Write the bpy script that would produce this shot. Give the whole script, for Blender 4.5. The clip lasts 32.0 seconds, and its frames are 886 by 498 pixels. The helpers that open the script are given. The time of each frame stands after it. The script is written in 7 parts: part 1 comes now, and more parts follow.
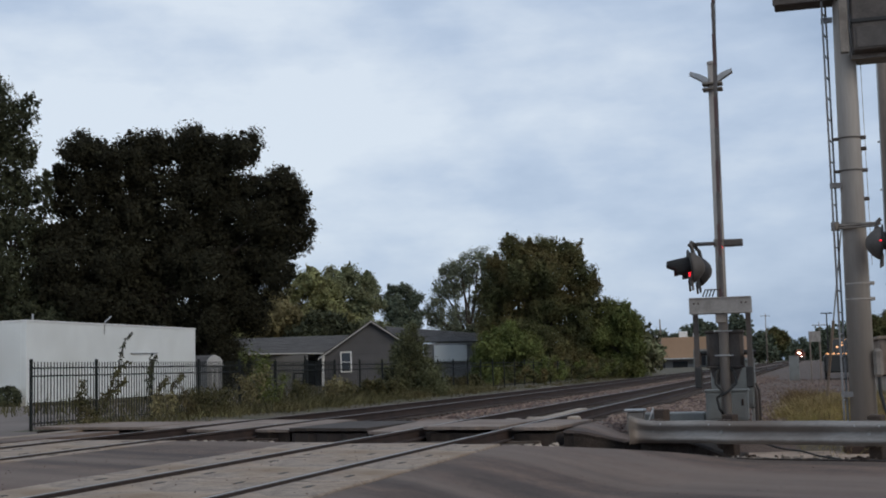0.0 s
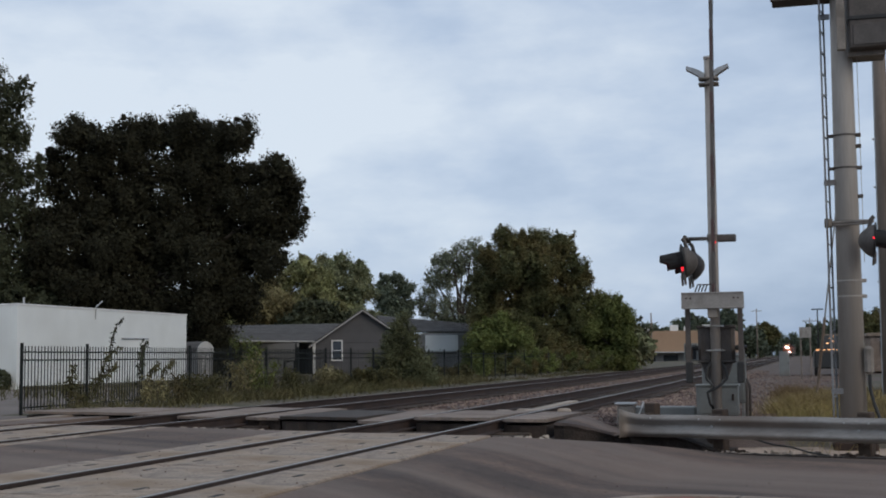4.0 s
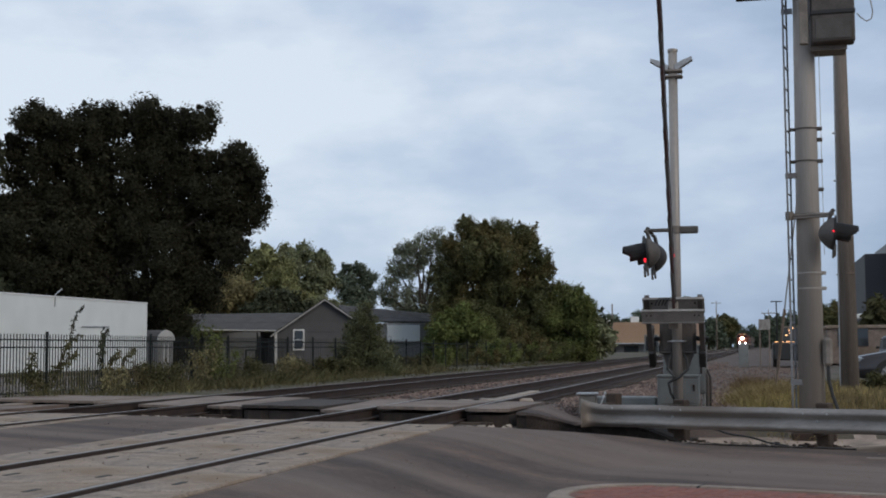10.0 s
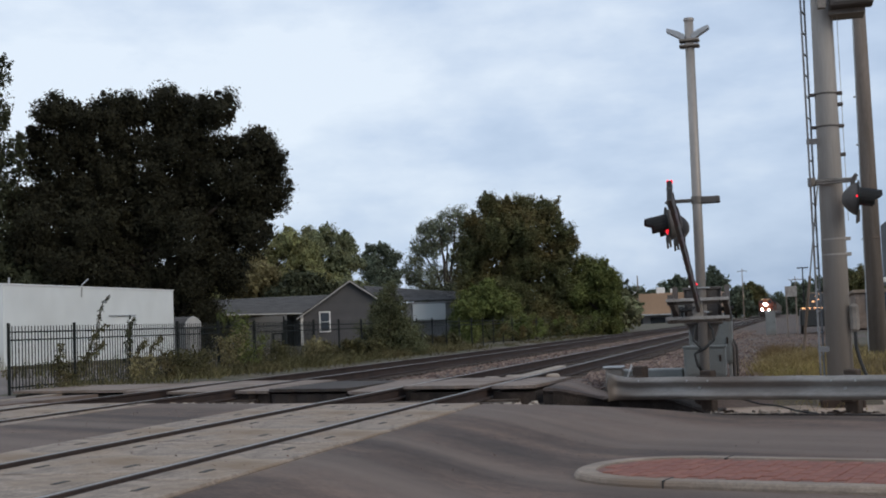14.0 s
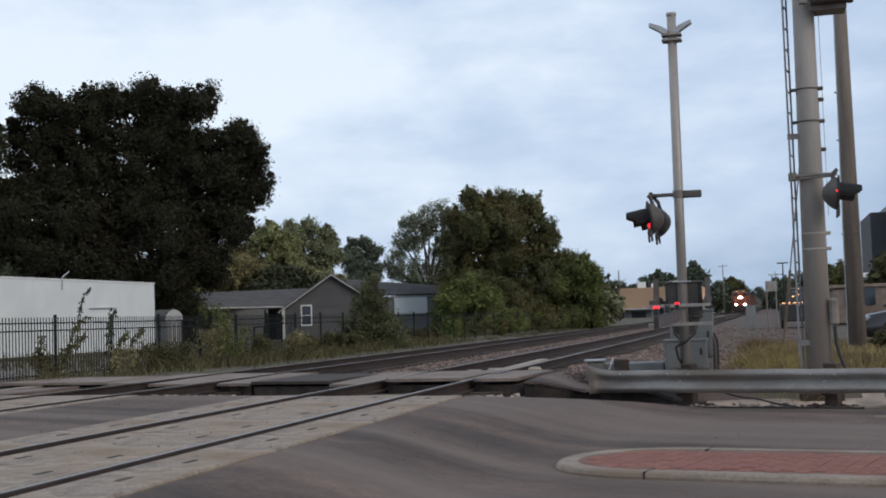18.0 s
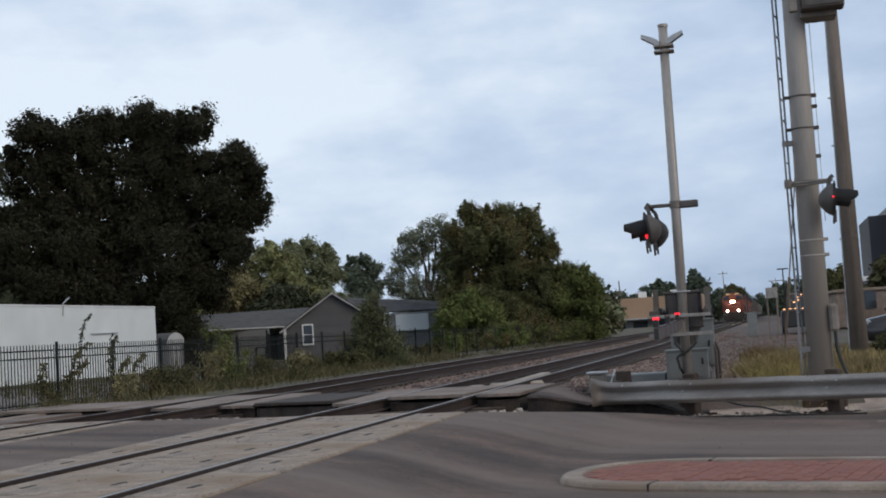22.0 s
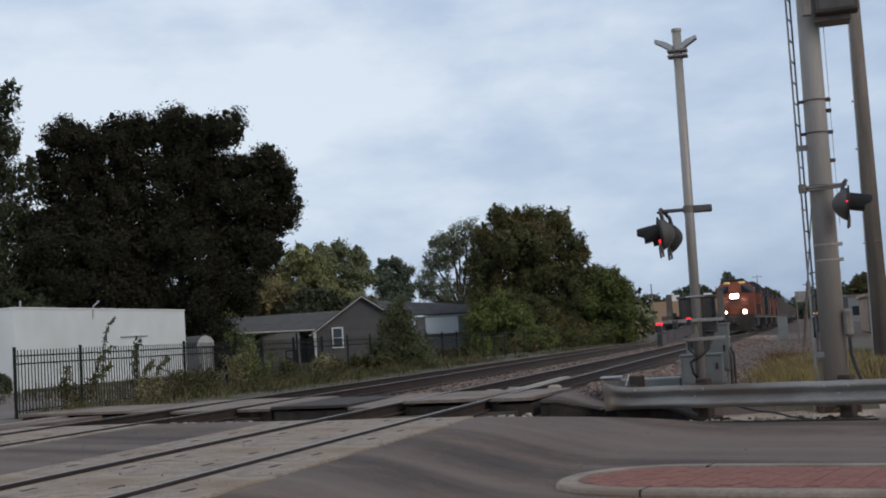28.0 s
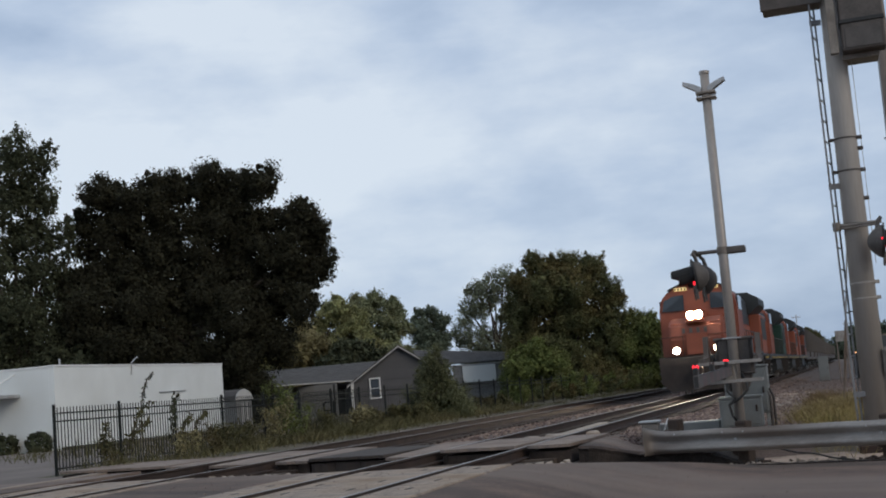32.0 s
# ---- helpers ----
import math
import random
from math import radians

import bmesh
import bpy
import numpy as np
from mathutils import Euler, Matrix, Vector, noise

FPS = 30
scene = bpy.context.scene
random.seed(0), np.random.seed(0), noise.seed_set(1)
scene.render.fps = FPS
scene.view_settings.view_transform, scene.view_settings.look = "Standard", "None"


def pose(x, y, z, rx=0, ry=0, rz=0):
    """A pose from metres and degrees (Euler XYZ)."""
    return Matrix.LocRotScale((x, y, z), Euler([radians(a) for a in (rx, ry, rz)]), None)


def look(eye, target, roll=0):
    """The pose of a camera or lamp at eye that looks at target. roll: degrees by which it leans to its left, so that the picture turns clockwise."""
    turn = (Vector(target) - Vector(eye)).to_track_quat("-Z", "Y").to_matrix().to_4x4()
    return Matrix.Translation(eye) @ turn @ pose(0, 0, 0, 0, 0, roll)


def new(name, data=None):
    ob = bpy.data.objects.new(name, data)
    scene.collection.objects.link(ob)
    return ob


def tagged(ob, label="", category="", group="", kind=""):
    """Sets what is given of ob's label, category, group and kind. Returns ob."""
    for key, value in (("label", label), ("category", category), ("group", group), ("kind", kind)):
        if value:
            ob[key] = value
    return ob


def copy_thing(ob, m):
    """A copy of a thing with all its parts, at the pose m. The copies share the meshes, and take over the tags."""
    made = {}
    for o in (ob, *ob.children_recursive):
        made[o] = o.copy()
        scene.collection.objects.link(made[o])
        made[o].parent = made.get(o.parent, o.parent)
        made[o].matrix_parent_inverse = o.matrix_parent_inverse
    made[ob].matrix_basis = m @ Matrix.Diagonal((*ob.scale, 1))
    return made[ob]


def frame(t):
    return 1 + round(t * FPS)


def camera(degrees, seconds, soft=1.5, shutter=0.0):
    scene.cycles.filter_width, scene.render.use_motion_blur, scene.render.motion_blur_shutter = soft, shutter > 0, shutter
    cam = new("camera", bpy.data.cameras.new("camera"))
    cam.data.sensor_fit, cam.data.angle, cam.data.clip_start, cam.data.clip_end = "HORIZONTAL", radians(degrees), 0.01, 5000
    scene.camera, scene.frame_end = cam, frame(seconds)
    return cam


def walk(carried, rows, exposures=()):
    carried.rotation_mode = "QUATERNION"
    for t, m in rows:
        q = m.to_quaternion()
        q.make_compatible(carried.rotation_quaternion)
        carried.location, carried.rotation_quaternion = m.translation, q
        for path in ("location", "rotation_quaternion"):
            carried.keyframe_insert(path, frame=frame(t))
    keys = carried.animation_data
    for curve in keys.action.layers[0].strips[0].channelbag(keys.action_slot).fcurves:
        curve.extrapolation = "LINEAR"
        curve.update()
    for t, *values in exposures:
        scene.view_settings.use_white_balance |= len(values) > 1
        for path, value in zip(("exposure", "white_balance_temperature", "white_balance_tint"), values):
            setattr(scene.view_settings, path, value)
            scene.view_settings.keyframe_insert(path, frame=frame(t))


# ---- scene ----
cam = camera(38.7, 32.0, soft=1.9)
PATH = [
    (0, (0.038, -0.203, 0.895), (-0.507, 1.712, 1.084), -1.5),
    (0.5, (0.051, -0.197, 0.901), (-0.492, 1.718, 1.091), -1.7),
    (1, (0.049, -0.206, 0.898), (-0.493, 1.71, 1.083), -1.8),
    (1.5, (0.055, -0.197, 0.897), (-0.497, 1.716, 1.086), -1.8),
    (2, (0.053, -0.198, 0.903), (-0.503, 1.714, 1.09), -1.6),
    (2.5, (0.045, -0.182, 0.903), (-0.514, 1.729, 1.088), -1.6),
    (3, (0.047, -0.176, 0.903), (-0.506, 1.737, 1.087), -0.9),
    (3.5, (0.031, -0.19, 0.907), (-0.508, 1.728, 1.083), -0.8),
    (5.5, (0.019, -0.203, 0.9), (-0.511, 1.718, 1.069), -0.1),
    (6, (0.015, -0.188, 0.899), (-0.515, 1.732, 1.071), -0.3),
    (6.5, (0.016, -0.193, 0.901), (-0.516, 1.727, 1.075), 0.0),
    (7, (0.022, -0.191, 0.906), (-0.513, 1.728, 1.083), -0.1),
    (7.5, (0.029, -0.175, 0.904), (-0.503, 1.745, 1.08), -0.1),
    (8, (0.018, -0.194, 0.907), (-0.505, 1.73, 1.075), 0.2),
    (8.5, (0.02, -0.202, 0.896), (-0.498, 1.723, 1.062), -0.0),
    (9, (0.021, -0.187, 0.896), (-0.49, 1.739, 1.062), 0.1),
    (9.5, (0.02, -0.203, 0.895), (-0.477, 1.727, 1.058), 0.2),
    (10, (0.004, -0.219, 0.896), (-0.473, 1.717, 1.053), -0.3),
    (10.5, (0.005, -0.213, 0.899), (-0.468, 1.725, 1.041), -0.2),
    (11, (0.005, -0.194, 0.901), (-0.476, 1.743, 1.035), -0.1),
    (11.5, (0.015, -0.208, 0.9), (-0.472, 1.728, 1.032), 0.6),
    (12, (0.016, -0.189, 0.9), (-0.476, 1.745, 1.031), 0.4),
    (12.5, (0.014, -0.199, 0.898), (-0.478, 1.735, 1.028), -1.1),
    (13, (0.026, -0.205, 0.892), (-0.476, 1.726, 1.019), -2.1),
    (13.5, (0.029, -0.187, 0.916), (-0.484, 1.742, 1.041), -2.3),
    (15.5, (0.017, -0.183, 0.906), (-0.495, 1.747, 1.013), -1.7),
    (16, (0.012, -0.187, 0.914), (-0.504, 1.742, 1.014), -1.8),
    (16.5, (0.024, -0.195, 0.901), (-0.489, 1.736, 0.999), -1.8),
    (17, (0.023, -0.194, 0.905), (-0.483, 1.738, 1.01), -1.8),
    (17.5, (0.024, -0.2, 0.897), (-0.472, 1.734, 1.005), -2.0),
    (18, (0.025, -0.219, 0.897), (-0.462, 1.718, 1.009), -2.0),
    (18.5, (0.018, -0.22, 0.894), (-0.463, 1.718, 1.004), -1.7),
    (19, (0.019, -0.209, 0.897), (-0.46, 1.73, 1.001), -1.9),
    (19.5, (0.033, -0.218, 0.895), (-0.433, 1.724, 0.997), -2.7),
    (20, (0.027, -0.219, 0.902), (-0.43, 1.726, 1.005), -3.2),
    (20.5, (0.029, -0.217, 0.909), (-0.415, 1.73, 1.012), -3.5),
    (21, (0.03, -0.246, 0.91), (-0.409, 1.702, 1.015), -3.6),
    (21.5, (0.044, -0.27, 0.908), (-0.402, 1.677, 1.022), -4.0),
    (22, (0.048, -0.248, 0.916), (-0.437, 1.688, 1.052), -3.6),
    (22.5, (0.051, -0.242, 0.916), (-0.442, 1.689, 1.079), -3.4),
    (23, (0.05, -0.243, 0.909), (-0.453, 1.685, 1.087), -3.6),
    (23.5, (0.039, -0.241, 0.912), (-0.475, 1.684, 1.09), -3.4),
    (24, (0.043, -0.231, 0.907), (-0.469, 1.694, 1.081), -3.2),
    (24.5, (0.043, -0.232, 0.902), (-0.463, 1.696, 1.073), -3.3),
    (26.5, (0.329, -0.258, 0.901), (-0.212, 1.66, 1.065), -3.1),
    (27, (0.34, -0.235, 0.918), (-0.224, 1.679, 1.062), -5.1),
    (27.5, (0.321, -0.253, 0.929), (-0.224, 1.666, 1.068), -4.8),
    (28, (0.354, -0.239, 0.919), (-0.182, 1.683, 1.063), -3.5),
    (28.5, (0.367, -0.248, 0.902), (-0.168, 1.673, 1.049), -4.0),
    (29, (0.366, -0.276, 0.908), (-0.177, 1.643, 1.061), -4.0),
    (29.5, (0.37, -0.261, 0.919), (-0.192, 1.651, 1.093), -3.7),
    (30, (0.36, -0.259, 0.91), (-0.216, 1.647, 1.101), -3.5),
    (30.5, (0.379, -0.24, 0.918), (-0.209, 1.661, 1.122), -3.9),
    (31, (0.386, -0.24, 0.925), (-0.205, 1.659, 1.136), -4.0),
    (31.5, (0.388, -0.246, 0.92), (-0.2, 1.653, 1.137), -4.0),
    (32, (0.388, -0.253, 0.91), (-0.194, 1.648, 1.134), -4.8),
]
walk(cam, [(t, look(eye, target, roll)) for t, eye, target, roll in PATH], exposures=[(0.0, -0.12), (9.0, -0.12), (11.0, -0.06), (13.0, 0.0), (16.0, 0.13), (20.0, 0.08), (22.0, 0.02), (24.0, -0.1), (28.0, -0.08), (32.0, -0.14)])

# world: thin overcast over a pale evening sky
world = bpy.data.worlds.new("sky")
scene.world = world
world.use_nodes = True
wn, wl = world.node_tree.nodes, world.node_tree.links
wn.clear()
w_out = wn.new("ShaderNodeOutputWorld")
w_bg = wn.new("ShaderNodeBackground")
w_sky = wn.new("ShaderNodeTexSky")
w_sky.sky_type = "NISHITA"
w_sky.sun_disc = False
w_sky.sun_elevation = radians(30)
w_sky.sun_rotation = radians(121)
w_sky.air_density, w_sky.dust_density, w_sky.ozone_density = 1.0, 1.5, 1.5
w_scale = wn.new("ShaderNodeMixRGB")
w_scale.blend_type = "MULTIPLY"
w_scale.inputs[0].default_value = 1.0
w_scale.inputs[2].default_value = (0.075, 0.075, 0.075, 1)
wl.new(w_sky.outputs[0], w_scale.inputs[1])
w_co = wn.new("ShaderNodeTexCoord")


def sky_noise(scale, stretch, detail, rough, shift):
    mp = wn.new("ShaderNodeMapping")
    mp.inputs["Scale"].default_value = stretch
    mp.inputs["Location"].default_value = shift
    nz = wn.new("ShaderNodeTexNoise")
    nz.inputs["Scale"].default_value = scale
    nz.inputs["Detail"].default_value = detail
    nz.inputs["Roughness"].default_value = rough
    wl.new(w_co.outputs["Generated"], mp.inputs["Vector"])
    wl.new(mp.outputs[0], nz.inputs["Vector"])
    return nz


def ramp_of(nodes, links, source, stops):
    r = nodes.new("ShaderNodeValToRGB")
    while len(r.color_ramp.elements) < len(stops):
        r.color_ramp.elements.new(0.5)
    for e, (at, c) in zip(r.color_ramp.elements, stops):
        e.position, e.color = at, (*c, 1)
    links.new(source, r.inputs[0])
    return r


sky_big = sky_noise(1.3, (1, 1, 2.4), 3, 0.45, (0.35, 0.0, 0.1))
sky_fine = sky_noise(3.6, (1, 1, 3.6), 6, 0.55, (1.7, 0.4, 0.0))
w_sep = wn.new("ShaderNodeSeparateXYZ")
wl.new(w_co.outputs["Generated"], w_sep.inputs[0])


def sky_sum(a, k, b):
    m = wn.new("ShaderNodeMath")
    m.operation = "MULTIPLY_ADD"
    wl.new(a, m.inputs[0])
    m.inputs[1].default_value = k
    wl.new(b, m.inputs[2])
    return m


w_add = sky_sum(sky_fine.outputs["Fac"], 0.42, sky_big.outputs["Fac"])
sky_soft = sky_noise(5.5, (1, 1, 2.2), 5, 0.5, (0.3, 1.1, 0.6))
w_add = sky_sum(sky_soft.outputs["Fac"], 0.34, w_add.outputs[0])
sky_small = sky_noise(13.0, (1, 1, 1.9), 6, 0.55, (2.3, 0.2, 0.9))
w_add = sky_sum(sky_small.outputs["Fac"], 0.2, w_add.outputs[0])
w_low = wn.new("ShaderNodeMath")
w_low.operation = "ADD"
w_low.inputs[1].default_value = -0.362
wl.new(w_add.outputs[0], w_low.inputs[0])
w_add = sky_sum(w_sep.outputs["X"], -0.42, w_low.outputs[0])
w_add = sky_sum(w_sep.outputs["Z"], 0.28, w_add.outputs[0])
w_rim = wn.new("ShaderNodeMapRange")
w_rim.inputs["From Min"].default_value, w_rim.inputs["From Max"].default_value = 0.0, 0.17
w_rim.inputs["To Min"].default_value, w_rim.inputs["To Max"].default_value = 1.0, 0.0
wl.new(w_sep.outputs["Z"], w_rim.inputs["Value"])
w_add = sky_sum(w_rim.outputs[0], 0.04, w_add.outputs[0])
sky_ramp = ramp_of(wn, wl, w_add.outputs[0], [(0.50, (0.285, 0.395, 0.585)), (0.70, (0.395, 0.515, 0.71)), (0.85, (0.58, 0.70, 0.885)), (1.0, (0.83, 0.925, 1.04))])
w_mix = wn.new("ShaderNodeMixRGB")
w_mix.inputs[0].default_value = 0.86
wl.new(w_scale.outputs[0], w_mix.inputs[1])
wl.new(sky_ramp.outputs[0], w_mix.inputs[2])
wl.new(w_mix.outputs[0], w_bg.inputs[0])
w_bg.inputs[1].default_value = 1.0
wl.new(w_bg.outputs[0], w_out.inputs[0])

sun = new("sun", bpy.data.lights.new("sun", "SUN"))
sun.data.energy, sun.data.angle, sun.data.color = 1.25, radians(35), (1.0, 0.89, 0.73)
sun.matrix_world = look((75, -45, 50), (0, 0, 0))


# ---------------------------------------------------------------- materials
def mat(name, base, rough=0.7, metal=0.0, vary=0.25, scale=4.0, fine=40.0, bump=0.3, dirt=None, dirt_at=0.6, island=0.0, obj=0.0, spec=0.5, depth=0.01, stretch=(1, 1, 1), mottle=0.0, turn=0.0, streak=0.0):
    """Surface with two scales of variation, optional dirt and per-piece variation."""
    m = bpy.data.materials.new(name)
    m.use_nodes = True
    n, l = m.node_tree.nodes, m.node_tree.links
    b = n["Principled BSDF"]
    b.inputs["Roughness"].default_value = rough
    b.inputs["Metallic"].default_value = metal
    b.inputs["Specular IOR Level"].default_value = spec
    co = n.new("ShaderNodeTexCoord")
    mp = n.new("ShaderNodeMapping")
    mp.inputs["Scale"].default_value = stretch
    along = n.new("ShaderNodeMapping")
    along.inputs["Rotation"].default_value = (0, 0, radians(turn))
    l.new(co.outputs["Object"], along.inputs[0])
    l.new(along.outputs[0], mp.inputs[0])

    def noise_at(s, detail):
        z = n.new("ShaderNodeTexNoise")
        z.inputs["Scale"].default_value = s
        z.inputs["Detail"].default_value = detail
        l.new(mp.outputs[0], z.inputs["Vector"])
        return z

    big, small = noise_at(scale, 5), noise_at(fine, 4)
    dark = tuple(c * (1 - vary) for c in base)
    light = tuple(min(1, c * (1 + vary)) for c in base)
    r1 = ramp_of(n, l, big.outputs["Fac"], [(0.3, dark), (0.7, light)])
    mul = n.new("ShaderNodeMixRGB")
    mul.blend_type = "OVERLAY"
    mul.inputs[0].default_value = min(1, vary * 1.6)
    l.new(r1.outputs[0], mul.inputs[1])
    l.new(small.outputs["Fac"], mul.inputs[2])
    last = mul.outputs[0]
    if streak:
        sm = n.new("ShaderNodeMapping")
        sm.inputs["Scale"].default_value = (0.02, 1.0, 1.0)
        l.new(along.outputs[0], sm.inputs[0])
        z = n.new("ShaderNodeTexNoise")
        z.inputs["Scale"].default_value, z.inputs["Detail"].default_value = 1.15, 2.5
        l.new(sm.outputs[0], z.inputs["Vector"])
        rs = ramp_of(n, l, z.outputs["Fac"], [(0.36, (1 - streak,) * 3), (0.62, (1 + streak,) * 3)])
        ms = n.new("ShaderNodeMixRGB")
        ms.blend_type = "MULTIPLY"
        ms.inputs[0].default_value = 1.0
        l.new(last, ms.inputs[1])
        l.new(rs.outputs[0], ms.inputs[2])
        last = ms.outputs[0]
    if mottle:
        for sc, k in ((0.9, mottle), (5.0, mottle * 0.6), (26.0, mottle * 0.75)):
            z = n.new("ShaderNodeTexNoise")
            z.inputs["Scale"].default_value, z.inputs["Detail"].default_value = sc, 7
            z.inputs["Roughness"].default_value = 0.65
            l.new(co.outputs["Object"], z.inputs["Vector"])
            r3 = ramp_of(n, l, z.outputs["Fac"], [(0.32, (1 - k, 1 - k, 1 - k)), (0.7, (1 + k * 0.7,) * 3)])
            mm = n.new("ShaderNodeMixRGB")
            mm.blend_type = "MULTIPLY"
            mm.inputs[0].default_value = 1.0
            l.new(last, mm.inputs[1])
            l.new(r3.outputs[0], mm.inputs[2])
            last = mm.outputs[0]
    if dirt:
        stain = noise_at(scale * 0.45, 6)
        r2 = ramp_of(n, l, stain.outputs["Fac"], [(dirt_at - 0.12, (0, 0, 0)), (dirt_at + 0.1, (1, 1, 1))])
        mx = n.new("ShaderNodeMixRGB")
        l.new(r2.outputs[0], mx.inputs[0])
        l.new(last, mx.inputs[1])
        mx.inputs[2].default_value = (*dirt, 1)
        last = mx.outputs[0]
    if island or obj:
        if island:
            src = n.new("ShaderNodeNewGeometry").outputs["Random Per Island"]
        else:
            src = n.new("ShaderNodeObjectInfo").outputs["Random"]
        k = max(island, obj)
        hs = n.new("ShaderNodeHueSaturation")
        rg = n.new("ShaderNodeMapRange")
        rg.inputs["To Min"].default_value, rg.inputs["To Max"].default_value = 1 - k, 1 + k
        l.new(src, rg.inputs["Value"])
        l.new(rg.outputs[0], hs.inputs["Value"])
        rh = n.new("ShaderNodeMapRange")
        rh.inputs["To Min"].default_value, rh.inputs["To Max"].default_value = 0.5 - 0.03 * k, 0.5 + 0.03 * k
        l.new(src, rh.inputs["Value"])
        l.new(rh.outputs[0], hs.inputs["Hue"])
        l.new(last, hs.inputs["Color"])
        last = hs.outputs[0]
    l.new(last, b.inputs["Base Color"])
    if bump:
        bp = n.new("ShaderNodeBump")
        bp.inputs["Strength"].default_value = bump
        bp.inputs["Distance"].default_value = depth
        l.new(small.outputs["Fac"], bp.inputs["Height"])
        l.new(bp.outputs[0], b.inputs["Normal"])
    return m


def leaf_mat(name, base, val=0.3, turned=None, turned_at=0.6):
    """Leaves: each one its own shade, whole sprays lighter or turned in colour."""
    m = mat(name, base, rough=0.8, vary=0.4, scale=0.8, fine=3, bump=0, island=val, spec=0.12, dirt=turned, dirt_at=turned_at)
    return m


def glow(name, colour, strength, base=(0.3, 0.3, 0.3)):
    m = bpy.data.materials.new(name)
    m.use_nodes = True
    b = m.node_tree.nodes["Principled BSDF"]
    b.inputs["Base Color"].default_value = (*base, 1)
    b.inputs["Emission Color"].default_value = (*colour, 1)
    b.inputs["Emission Strength"].default_value = strength
    return m


def glass(name, tint=(0.03, 0.035, 0.04), rough=0.08):
    return mat(name, tint, rough=rough, vary=0.05, bump=0, spec=0.8)


